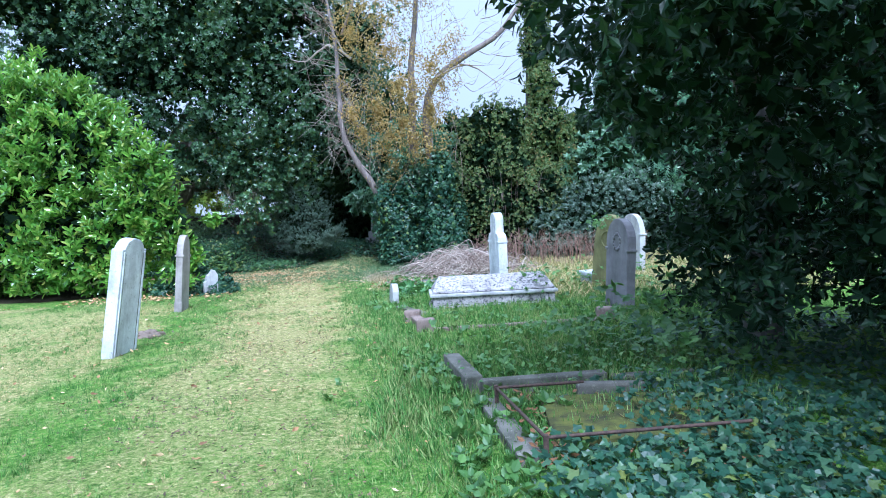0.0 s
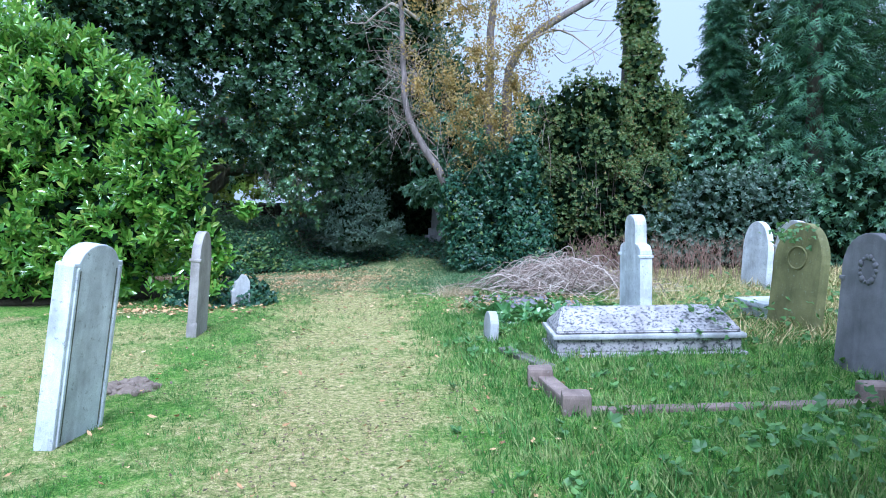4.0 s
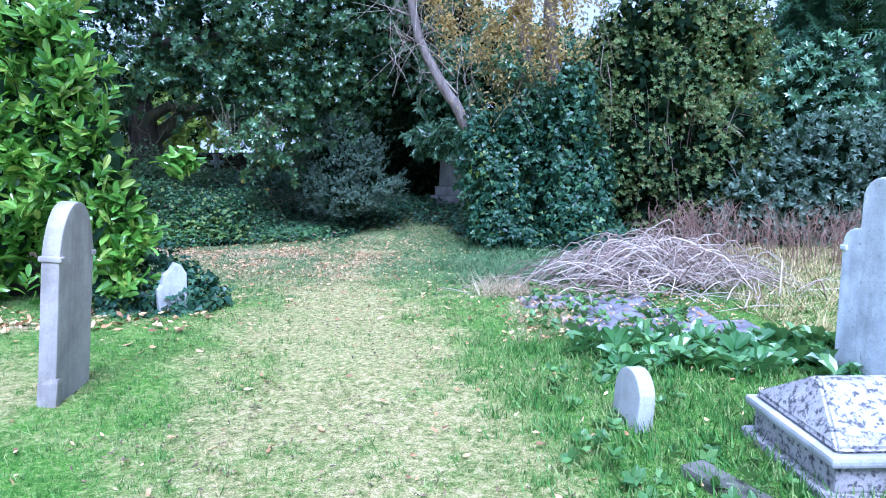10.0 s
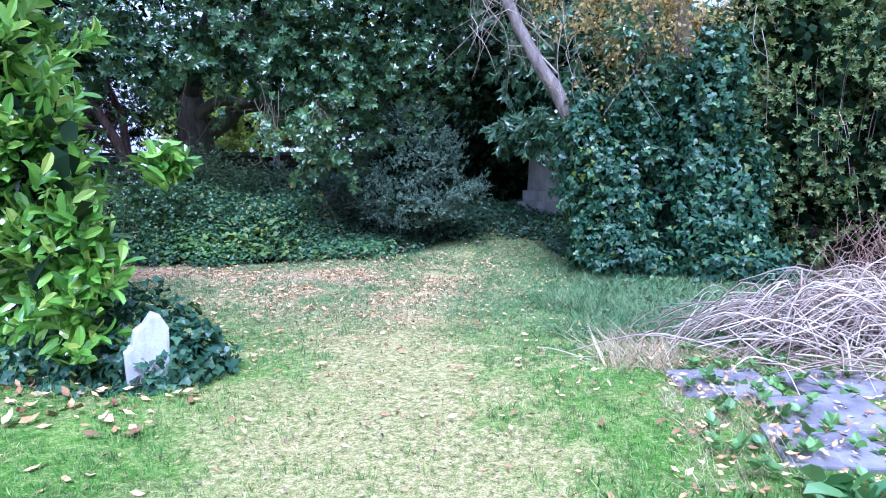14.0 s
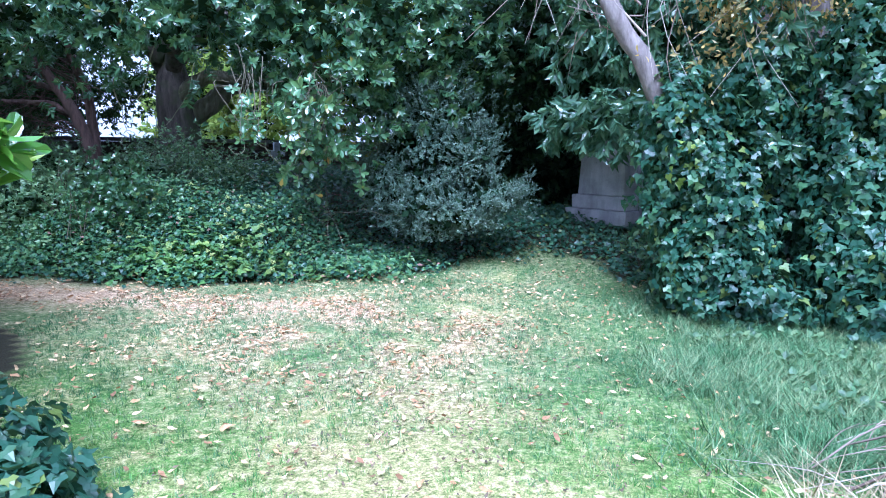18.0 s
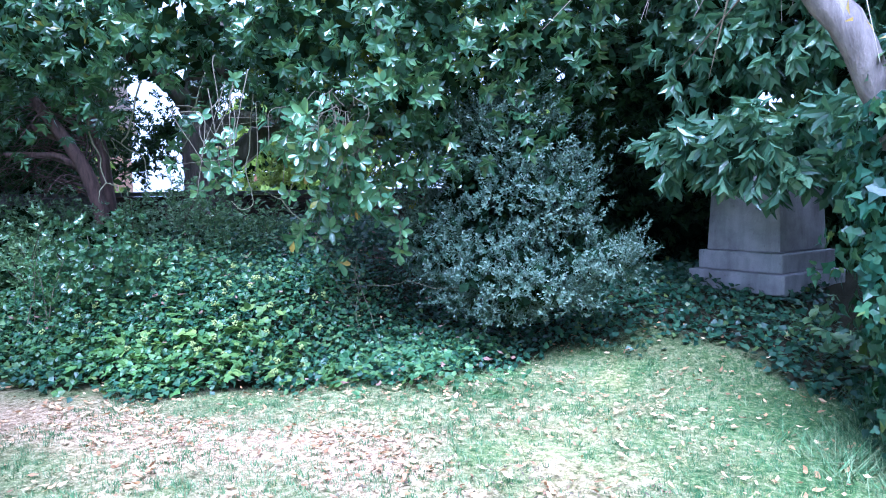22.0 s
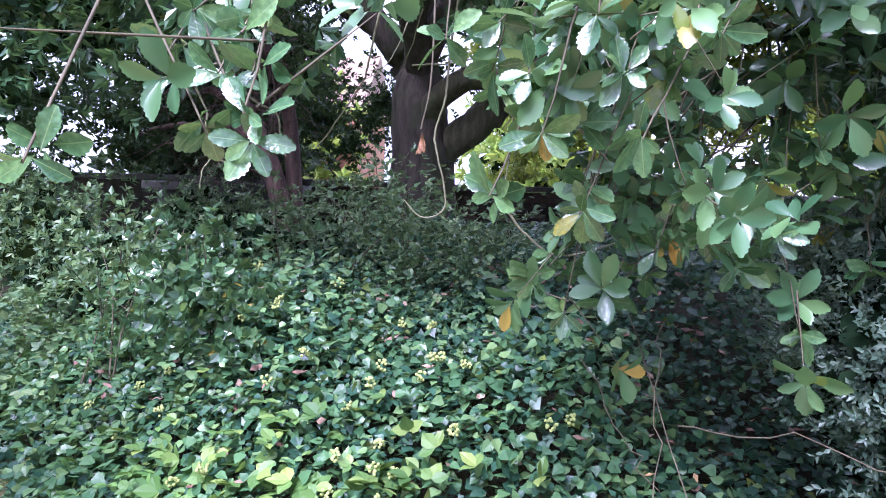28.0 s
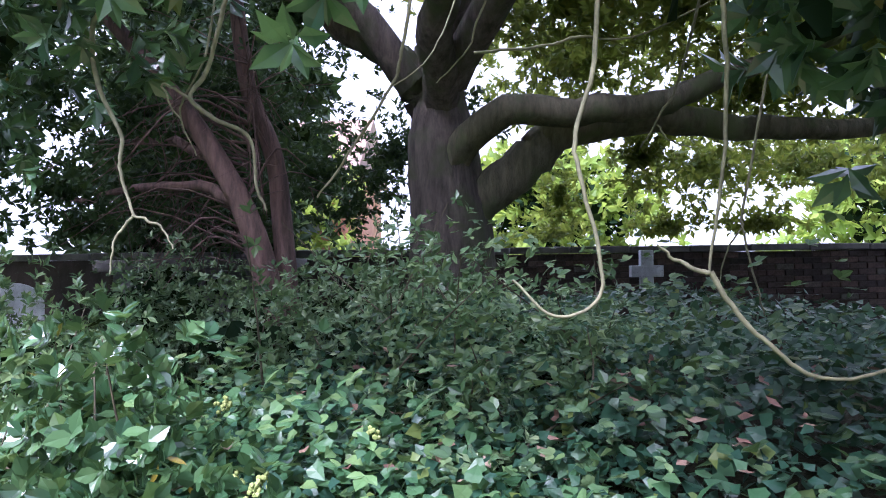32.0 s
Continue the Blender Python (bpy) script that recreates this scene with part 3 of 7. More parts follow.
worn = np.zeros_like(GX)
worn[near] = smoothstep(1.75, 0.35, way_offset(GX, GY)[near] + 1.3 * patchy(GX[near], GY[near]) + 0.9 * smoothstep(14.0, 17.5, GY[near]))
worn[near] = np.maximum(worn[near], 0.7 * smoothstep(0.05, 0.4, patchy(GX[near] + 3, GY[near])) * smoothstep(12.0, 14.5, GY[near]) * (GX[near] < -1.2))
worn *= 1 - 0.75 * smoothstep(-3.9, -2.9, GX) * smoothstep(15.2, 16.8, GY)
worn *= smoothstep(22.0, 20.0, GY) * (0.4 + 0.6 * smoothstep(3.0, 9.0, GY))
left_lawn = np.zeros_like(GX)
left_lawn[near] = left_worn(GX[near], GY[near])
spread("worn", np.maximum(worn, 0.85 * left_lawn))
spread("litter", litter_amount(GX, GY))
EDGE_X = (-16.0, -9.0, -8.2, -7.3, -6.5, -5.6, -4.8, -4.2, -3.5, -2.9, -2.4, -2.0, -1.7, 0.0, 1.2)
EDGE_Y = (18.9, 19.0, 19.0, 19.05, 19.45, 20.0, 20.6, 20.95, 21.3, 21.4, 21.0, 20.4, 19.4, 18.4, 17.6)


def past_edge(x, y):
    """Where the ivy takes over from the lawn."""
    d = y - np.interp(x, EDGE_X, EDGE_Y)
    return smoothstep(-0.25, 0.2, d + 0.25 * np.sin(x * 5) * np.sin(y * 4))


# turf is coloured darker and bluer towards the trees, as in their shade
spread("turf_shade", smoothstep(13.5, 17.5, GY) * (GY < 40))
# bare soil under ivy and laurel, darkened in colour for their shade
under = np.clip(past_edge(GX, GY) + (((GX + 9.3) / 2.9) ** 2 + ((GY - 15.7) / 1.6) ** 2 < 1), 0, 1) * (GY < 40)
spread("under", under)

M_ground, n, l, b = nodes_of("churchyard_turf")


def attr(n, name):
    a = n.new("ShaderNodeAttribute")
    a.attribute_name = name
    return a.outputs["Fac"]


co = n.new("ShaderNodeTexCoord").outputs["Object"]
t1, t2, t3 = noise_tex(n, l, 2.2, 6, 0.65, co), noise_tex(n, l, 22, 6, 0.8, co), noise_tex(n, l, 90, 4, 0.8, co)
green = ramp(n, [(0.38, (0.05, 0.13, 0.015)), (0.5, (0.13, 0.28, 0.035)), (0.62, (0.27, 0.36, 0.085))])
l.new(mix_rgb(n, l, 0.55, t1.outputs[0], t2.outputs[0]), green.inputs[0])
straw = ramp(n, [(0.36, (0.11, 0.13, 0.035)), (0.45, (0.34, 0.33, 0.12)), (0.54, (0.55, 0.45, 0.2)), (0.63, (0.74, 0.61, 0.34))])
l.new(t2.outputs[0], straw.inputs[0])
blur = n.new("ShaderNodeMath")
blur.operation = "MULTIPLY_ADD"
l.new(t2.outputs[0], blur.inputs[0])
blur.inputs[1].default_value = 0.9
blur.inputs[2].default_value = -0.45
addw = n.new("ShaderNodeMath")
addw.operation, addw.use_clamp = "ADD", True
l.new(blur.outputs[0], addw.inputs[0])
l.new(attr(n, "worn"), addw.inputs[1])
wmul = n.new("ShaderNodeMath")
wmul.operation = "MULTIPLY"
l.new(addw.outputs[0], wmul.inputs[0])
wmul.inputs[1].default_value = 0.85
shaded_turf = ramp(n, [(0.38, (0.045, 0.1, 0.03)), (0.5, (0.125, 0.215, 0.065)), (0.62, (0.32, 0.35, 0.16))])
l.new(mix_rgb(n, l, 0.55, t1.outputs[0], t2.outputs[0]), shaded_turf.inputs[0])
c = mix_rgb(n, l, attr(n, "turf_shade"), green.outputs[0], shaded_turf.outputs[0])
c = mix_rgb(n, l, wmul.outputs[0], c, straw.outputs[0])
brown = ramp(n, [(0.38, (0.25, 0.14, 0.075)), (0.48, (0.53, 0.35, 0.2)), (0.62, (0.78, 0.59, 0.38))])
l.new(t2.outputs[0], brown.inputs[0])
lm = n.new("ShaderNodeMath")
lm.operation, lm.use_clamp = "MULTIPLY_ADD", True
l.new(attr(n, "litter"), lm.inputs[0])
lm.inputs[1].default_value = 0.95
l.new(blur.outputs[0], lm.inputs[2])
c = mix_rgb(n, l, lm.outputs[0], c, brown.outputs[0])
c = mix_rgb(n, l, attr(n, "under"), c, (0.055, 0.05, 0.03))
r3 = ramp(n, [(0.35, (0.4, 0.4, 0.4)), (0.65, (1.45, 1.45, 1.45))])
l.new(t3.outputs[0], r3.inputs[0])
c = mix_rgb(n, l, 1.0, c, r3.outputs[0], "MULTIPLY")
l.new(c, b.inputs["Base Color"])
b.inputs["Roughness"].default_value, b.inputs["Specular IOR Level"].default_value = 0.95, 0.12
bump(n, l, b, t3.outputs[0], 0.7, 0.03)
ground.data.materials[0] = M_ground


# ---- boundary wall ----
WALL_O, WALL_D = Vector((-11.3, 26.1, 0)), Vector((0.762, 0.647, 0)).normalized()
WALL_TURN = math.degrees(math.atan2(WALL_D.y, WALL_D.x))
wall = thing("wall_north", (WALL_O.x, WALL_O.y, 0), "old dark brick churchyard wall with flat grey coping", "wall", turn=WALL_TURN, kind="structure")
part("brickwork", box_bm(30, 0.3, 1.74, (1.0, 0, 0), 0.01), M_wallstone, wall)
bm = box_bm(0.72, 0.4, 0.08, (0, 0, 0), 0.012)
cop_mesh = part("coping_stone", bm, M_coping, wall)
cop_mesh.location = (-13.6, 0, 1.745)
for q in range(1, 40):
    o = cop_mesh.copy()
    scene.collection.objects.link(o)
    o.location = (-13.6 + 0.735 * q, 0.004 * math.sin(q * 2.1), 1.745 + 0.004 * math.sin(q * 1.7))
    o.rotation_euler = (0, 0, 0.01 * math.sin(q * 3.3))


# ---- headstones and graves ----
def gothic(w, shoulder, top):
    """A pointed-arch headstone outline."""
    h = w / 2
    rise = top - shoulder
    pts = [(-h, 0), (h, 0)]
    for a in range(9):
        u = a / 8
        pts.append((h * (1 - u**1.7), shoulder + rise * math.sin(u * math.pi / 2) ** 0.95))
    for a in range(7, -1, -1):
        u = a / 8
        pts.append((-h * (1 - u**1.7), shoulder + rise * math.sin(u * math.pi / 2) ** 0.95))
    return pts


def rounded(w, shoulder, top, n=12):
    h = w / 2
    return [(-h, 0), (h, 0)] + [(h * math.cos(math.pi * q / n), shoulder + (top - shoulder) * math.sin(math.pi * q / n)) for q in range(n + 1)]


def trefoil(w, shoulder, top):
    h, r = w / 2, w * 0.25
    pts = [(-h, 0), (h, 0), (h, shoulder)]
    pts += arc(h * 0.62, shoulder, h * 0.38, 0, 95, 5)
    pts += [(r * 1.02, shoulder + h * 0.42), (r * 1.0, top - r * 1.1)]
    pts += arc(0, top - r, r, 10, 170, 9)
    pts += [(-r * 1.0, top - r * 1.1), (-r * 1.02, shoulder + h * 0.42)]
    pts += arc(-h * 0.62, shoulder, h * 0.38, 85, 180, 5)
    return pts


def shouldered(w, shoulder, top):
    h = w / 2
    return [(-h, 0), (h, 0), (h, shoulder), (h * 0.97, shoulder + 0.02), (h * 0.8, shoulder + 0.02)] + [(h * 0.78 * math.cos(math.pi * q / 10), shoulder + 0.01 + (top - shoulder) * math.sin(math.pi * q / 10)) for q in range(1, 10)] + [(-h * 0.8, shoulder + 0.02), (-h * 0.97, shoulder + 0.02), (-h, shoulder)]


def headstone(at, turn, outline, thick, material, label, lean=(0, 0), lines=0, text_h=0.9, text_w=0.4, base=None, ledge=None):
    z = float(ground_z(at[0], at[1])) - 0.06
    e = thing("headstone", (at[0], at[1], z), label, "headstone", "churchyard headstones")
    e.matrix_basis = pose(at[0], at[1], z, lean[0], lean[1], turn)
    part("slab", outline_bm(outline, thick), material, e)
    if base:
        part("plinth", box_bm(base[0], base[1], base[2], (0, 0, 0), 0.012, 0.004), material, e)
    if ledge:
        for s in (-1, 1):
            part("shoulder_moulding", box_bm(0.06, thick + 0.03, 0.035, (s * (ledge[0] - 0.02), 0, ledge[1]), 0.008), material, e)
    if lines:
        g = np.random.default_rng(int(abs(at[0]) * 100))
        bm = bmesh.new()
        for q in range(lines):
            w = text_w * (0.55 + 0.45 * g.random())
            bmesh.ops.create_cube(bm, size=1.0, matrix=Matrix.Translation((0, -thick / 2 - 0.0005, text_h - q * 0.062)) @ Matrix.Diagonal((w, 0.003, 0.022, 1)))
        part("worn_inscription", bm, M_lettering, e, "worn unreadable lines of lettering")
    return e


M_lettering = plain_material("worn_lettering", (0.26, 0.26, 0.27), (0.4, 0.4, 0.42), 40)

# the stones stand in rows and face the rising sun, so the way passes them edge on
slab_a = headstone((-3.36, 7.74), 92, shouldered(0.56, 1.25, 1.38), 0.13, M_marble, "tall shouldered white marble headstone, lichen-flecked, leaning a little", (9.0, 2), 0)
for side in (-1, 1):
    part("border_moulding", box_bm(0.025, 0.152, 1.16, (side * 0.235, 0, 0.08), 0.006), M_marble, slab_a)
for side in (-1, 1):
    part("groove", box_bm(0.014, 0.136, 1.12, (side * 0.205, 0, 0.1), 0.004), M_kerb, slab_a, "thin dark strip marking a groove")
slab_b = headstone((-4.33, 11.5), 101, gothic(0.52, 0.96, 1.34), 0.11, M_brown, "tall narrow pointed sandstone headstone standing at the lawn's edge", (5, 2), 0, ledge=(0.26, 0.97))
part("broken_foot", box_bm(0.12, 0.14, 0.24, (-0.21, 0, 0), 0.04, 0.02), M_brown, slab_b)
headstone((-0.68, 11.3), -72, rounded(0.3, 0.24, 0.4), 0.1, M_marble2, "small round-topped white footstone sunk in the grass", (-3, 3))
headstone((1.06, 12.05), -74, trefoil(0.58, 1.0, 1.46), 0.15, M_marble, "white marble headstone with a trefoil head behind a tomb", (0, 1.0), 0, ledge=(0.29, 0.95))
grey_stone = headstone((2.66, 9.82), -72, rounded(0.58, 0.98, 1.3), 0.13, M_grey, "grey sandstone headstone with rounded top and carved wreath", (-2, 3), 0, ledge=(0.29, 0.86))
mossy_stone = headstone((2.86, 11.95), -64, gothic(0.68, 0.86, 1.32), 0.14, M_mossy, "moss-stained yellowish headstone with a carved roundel", (-6, 2), 0)
headstone((3.78, 16.1), -70, gothic(0.66, 0.74, 1.24), 0.12, M_marble, "white pointed headstone at the foot of the trees", (-2, 3))
headstone((3.92, 14.8), -68, gothic(0.72, 0.84, 1.28), 0.13, M_marble2, "pale headstone with worn lines of lettering", (-2, 1), 12, 1.0, 0.5, ledge=(0.37, 0.84))
headstone((5.66, 15.5), -80, shouldered(0.36, 0.56, 0.6), 0.1, M_marble, "small plain white headstone among brambles", (0, 2))
headstone((-14.9, 21.7), 75, rounded(0.62, 0.95, 1.2), 0.12, M_marble, "pale round-topped headstone in the shade beside the wall", (-2, 1))
bm = bmesh.new()
for q in range(14):
    an = q * 2 * math.pi / 14
    bmesh.ops.create_icosphere(bm, subdivisions=1, radius=0.028 + 0.008 * math.sin(q * 2.3), matrix=Matrix.Translation((0.085 * math.cos(an), -0.066, 0.98 + 0.11 * math.sin(an))) @ Matrix.Diagonal((1, 0.45, 1, 1)))
part("carved_wreath", bm, M_grey, grey_stone, "carved stone wreath", True)
v, f = tube_arrays([(0.13 * math.cos(q * math.pi / 12), -0.072, 0.9 + 0.13 * math.sin(q * math.pi / 12)) for q in range(25)], [0.014, 0.014], 6)
link_mesh("carved_roundel", v, f, M_mossy, mossy_stone, "carved ring", True)

g = np.random.default_rng(88)
p = np.array((2.8, 11.85, 1.16)) + g.normal(size=(70, 3)) * np.array((0.16, 0.1, 0.07))
v, f = scattered(p, np.tile((0.0, -0.6, 0.6), (70, 1)), g, 0.06, LEAF_IVY)
tagged(link_mesh("ivy_sprig", v, f, M_weed), "ivy sprig trailing over the top of the mossy headstone", "ivy", kind="stuff")

# small white chest stone
e = thing("low_tomb", (2.9, 12.8, float(ground_z(2.9, 12.8)) - 0.04), "low white marble grave block with moulded top", "tomb", turn=14)
part("body", box_bm(0.5, 0.6, 0.2, (0, 0, 0), 0.015, 0.004), M_marble, e)
part("top_slab", box_bm(0.6, 0.7, 0.07, (0, 0, 0.202), 0.015, 0.003), M_marble, e)

# ridged coffin tomb
TOMB = (0.91, 10.85)
e = thing("ridged_tomb", (*TOMB, float(ground_z(*TOMB)) - 0.08), "long hipped stone tomb speckled with black lichen", "tomb", turn=6)
part("plinth", box_bm(1.94, 0.86, 0.11, (0, 0, 0), 0.015, 0.006), M_lichen, e)
part("body", box_bm(1.84, 0.76, 0.13, (0, 0, 0.112), 0.012, 0.004), M_lichen, e)
part("moulding", box_bm(1.92, 0.84, 0.05, (0, 0, 0.244), 0.018, 0.003), M_marble2, e)
bm = bmesh.new()
L, W, H = 0.92, 0.38, 0.2
vs = [bm.verts.new(q) for q in ((-L, -W, 0.296), (L, -W, 0.296), (L, W, 0.296), (-L, W, 0.296), (-L, -W, 0.322), (L, -W, 0.322), (L, W, 0.322), (-L, W, 0.322), (-L + 0.11, -0.03, 0.322 + H), (L - 0.11, -0.03, 0.322 + H), (L - 0.11, 0.03, 0.322 + H), (-L + 0.11, 0.03, 0.322 + H))]
for f in ((3, 2, 1, 0), (0, 1, 5, 4), (1, 2, 6, 5), (2, 3, 7, 6), (3, 0, 4, 7), (4, 5, 9, 8), (5, 6, 10, 9), (6, 7, 11, 10), (7, 4, 8, 11), (8, 9, 10, 11)):
    bm.faces.new([vs[q] for q in f])
bmesh.ops.bevel(bm, geom=bm.edges[:], offset=0.012, segments=2, affect="EDGES")
part("hipped_lid", bm, M_lichen, e)


o = thing("loose_kerb_stone", (-0.28, 10.25, 0.0), "tilted loose kerb stone at the tomb's end", "stone", turn=-62)
part("stone", box_bm(0.95, 0.16, 0.12, (0, 0, -0.06), 0.02, 0.008), M_kerb, o)


def kerb_run(e, a, b, w, h, material, name="kerb", z0=-0.06):
    a, b = Vector((*a, 0)), Vector((*b, 0))
    m = (a + b) / 2
    bm = box_bm((b - a).length, w, h, (0, 0, 0), 0.015, 0.006)
    bmesh.ops.rotate(bm, verts=bm.verts[:], cent=(0, 0, 0), matrix=Matrix.Rotation(math.atan2(b.y - a.y, b.x - a.x), 3, "Z"))
    bmesh.ops.translate(bm, verts=bm.verts[:], vec=(m.x, m.y, z0))
    return part(name, bm, material, e)


# kerbed grave before the tomb
e = thing("kerbed_grave", (0, 0, 0), "sunken grave kerb of reddish stone with worn corner posts", "grave", "kerbed graves")
kerb_run(e, (0.06, 8.55), (-0.2, 9.55), 0.13, 0.17, M_kerb_red)
kerb_run(e, (0.16, 8.52), (2.3, 8.85), 0.13, 0.13, M_kerb_red, z0=-0.08)
for q in ((0.08, 8.52), (-0.16, 9.3), (2.3, 8.88)):
    bm = box_bm(0.21, 0.21, 0.26, (*q, -0.09), 0.03, 0.01)
    part("corner_post", bm, M_kerb_red, e)

# rear kerbed grave, overgrown
e = thing("kerbed_grave", (0, 0, 0), "overgrown grave with a mossy dark stone kerb", "grave", "kerbed graves")
kerb_run(e, (0.7, 5.68), (0.48, 6.6), 0.15, 0.19, M_kerb)
kerb_run(e, (0.76, 5.64), (1.75, 5.8), 0.13, 0.17, M_kerb)
kerb_run(e, (1.8, 5.81), (2.5, 5.92), 0.13, 0.13, M_kerb)

# front grave with iron rails
e = thing("railed_grave", (0, 0, 0), "sunken grave with low rusted iron rails on a stone kerb", "grave", "kerbed graves")
kerb_run(e, (0.8, 5.3), (1.04, 4.1), 0.15, 0.12, M_kerb)
RAIL = ((1.5, 5.24), (0.87, 5.15), (1.12, 4.05), (2.3, 4.24))
for q in RAIL[1:3]:
    part("rail_post", box_bm(0.03, 0.03, 0.25, (*q, -0.06), 0.006), M_iron, e)
for a, b2 in zip(RAIL, RAIL[1:]):
    limb("rail", [(*a, 0.17), (*b2, 0.17)], [0.011, 0.011], M_iron, e, 8, 4)
bm = box_bm(1.5, 1.0, 0.07, (1.95, 4.8, 0.0), 0.03, 0.02)
part("grave_slab", bm, M_moss_green, e)
part("foot_stone", box_bm(0.5, 0.1, 0.13, (1.72, 5.42, -0.01), 0.02, 0.008), M_kerb, e)

# monument pedestal in the shade
e = thing("monument_pedestal", (-2.3, 22.75, 0.62), "large square stone monument pedestal stepped at its foot", "monument", turn=-38)
part("step", box_bm(1.1, 1.1, 0.2, (0, 0, -0.05), 0.015, 0.004), M_pedestal, e)
part("base_course", box_bm(0.96, 0.96, 0.2, (0, 0, 0.152), 0.02, 0.004), M_pedestal, e)
bm = box_bm(0.84, 0.84, 0.95, (0, 0, 0.354), 0.02, 0.003)
for v in bm.verts:
    u = (v.co.z - 0.354) / 0.95
    v.co.x *= 1 - 0.1 * u
    v.co.y *= 1 - 0.1 * u
part("die", bm, M_pedestal, e)
part("cornice", box_bm(0.9, 0.9, 0.12, (0, 0, 1.306), 0.03, 0.003), M_pedestal, e)

# broken stone in the ivy clump
e = thing("broken_headstone", (-4.82, 13.98, 0.02), "broken stump of a pale headstone set in ivy", "headstone", turn=40)
part("stump", outline_bm([(-0.14, 0), (0.14, 0), (0.15, 0.38), (0.1, 0.47), (0.04, 0.5), (-0.02, 0.42), (-0.08, 0.38), (-0.1, 0.28), (-0.15, 0.24)], 0.12, 0.02), M_marble2, e)

# cross by the wall
e = thing("stone_cross", (-9.6, 26.33, 0.62), "pale stone cross grave marker beside the wall", "headstone", turn=WALL_TURN)
part("shaft", box_bm(0.14, 0.11, 1.14, (0, 0, 0), 0.012), M_marble, e)
part("arms", box_bm(0.36, 0.114, 0.13, (0, 0, 0.84), 0.012), M_marble, e)
part("foot", box_bm(0.4, 0.3, 0.2, (0, 0, -0.1), 0.015), M_grey, e)

# chest tomb at the wall's end
ct = WALL_O - WALL_D * 3.4 + Vector((0.647, -0.762, 0)) * 1.1
e = thing("chest_tomb", (ct.x, ct.y, 0.5), "grey stone chest tomb with a wide flat top beneath the yew", "tomb", turn=WALL_TURN)
part("chest", box_bm(1.7, 0.75, 1.1, (0, 0, 0), 0.02), M_grey, e)
part("table_slab", box_bm(2.0, 1.0, 0.12, (0, 0, 1.103), 0.025), M_coping, e)

# paving by the brush pile
e = thing("paving", (0, 0, 0), "sunken bluish stone paving slabs beside the brush pile", "paving", kind="structure")
PAVE = ((-0.95, 14.55, 0.6, 0.5, 8), (-0.42, 14.1, 0.62, 0.55, 12), (-0.62, 13.6, 0.5, 0.5, 3), (0.0, 13.55, 0.6, 0.55, 20), (0.3, 14.1, 0.55, 0.5, 5), (-0.1, 13.05, 0.5, 0.45, 15), (0.62, 13.5, 0.5, 0.6, 9), (-0.2, 14.7, 0.6, 0.5, 14))
for x, y, sx, sy, turn in PAVE:
    o = part("slab", box_bm(sx, sy, 0.06, (0, 0, 0), 0.012, 0.01), M_slate, e)
    o.matrix_basis = pose(x, y, float(ground_z(x, y)) - 0.02, 1.5, -1.5, turn)


# ---- trees and shrubs ----
def shifted(blobs, at):
    return [(b[0] - at[0], b[1] - at[1], b[2] - at[2], *b[3:]) for b in blobs]


def foliage(name, blobs, twigs, per, size, material, seed, parent, depth=0.22, lump=0.35, spread=0.9, up=0.35, pattern=LEAF_OVAL, inner=0, inner_size=0.2, floor=0.05, droop=0.0, label="", shoot=0.6, gaps=None, gap_scale=1.5):
    """Leaves in tufts over lumpy masses given in the world's metres."""
    at = parent.matrix_basis.translation
    g = np.random.default_rng(seed)
    local = shifted(blobs, at)
    p, o = blob_points(local, twigs, g, depth, lump, floor - at.z)
    if gaps is not None:
        keep = np.array([noise.noise(Vector(q) * gap_scale) + 0.45 * noise.noise(Vector(q) * gap_scale * 2.7) for q in p]) > gaps
        p, o = p[keep], o[keep]
    items = [rosettes(p, o, g, per, size, spread, up, pattern, droop=droop, shoot=shoot)]
    ob = link_mesh(name, *join_arrays(items), material, parent, label)
    ob["kind"] = "stuff"
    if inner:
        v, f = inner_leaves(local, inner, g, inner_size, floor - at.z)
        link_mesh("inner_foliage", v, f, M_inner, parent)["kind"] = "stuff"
    return ob


def stem(parent, points, radii, material, seed=0, name="limb", seg=8, n=0, wobble=0.0, label=""):
    at = np.array(parent.matrix_basis.translation)
    return limb(name, np.asarray(points, float) - at, radii, material, parent, seg, n, 0.05, seed, label, wobble)


def twigs_mesh(parent, name, runs, material, seg=5, label=""):
    """Many thin twigs as one mesh; runs of (points, r0)."""
    at = np.array(parent.matrix_basis.translation)
    v, f = join_arrays([tube_arrays(smooth_line(np.asarray(p) - at, 7), [r, r * 0.7, r * 0.25], seg) for p, r in runs])
    ob = link_mesh(name, v, f, material, parent, label, True)
    ob["kind"] = "stuff"
    return ob


M_bark_holly = bark_material("grey_smooth_bark", (0.2, 0.185, 0.17), (0.1, 0.09, 0.08))
M_twig_brown = plain_material("brown_green_twig", (0.06, 0.05, 0.03), (0.13, 0.11, 0.065), 20)
M_oak_near_single = leaf_material("near_oak_leaf_single", [(0.0, (0.05, 0.14, 0.065)), (0.5, (0.1, 0.21, 0.095)), (0.96, (0.17, 0.31, 0.12)), (0.985, (0.27, 0.33, 0.06)), (1.0, (0.42, 0.24, 0.05))], 0.26, 0.18, (0.22, 0.36, 0.07), 0.9)
mt = M_oak_near_single.node_tree
oi = mt.nodes.new("ShaderNodeObjectInfo")
mt.links.new(oi.outputs["Random"], mt.nodes["Color Ramp"].inputs[0])
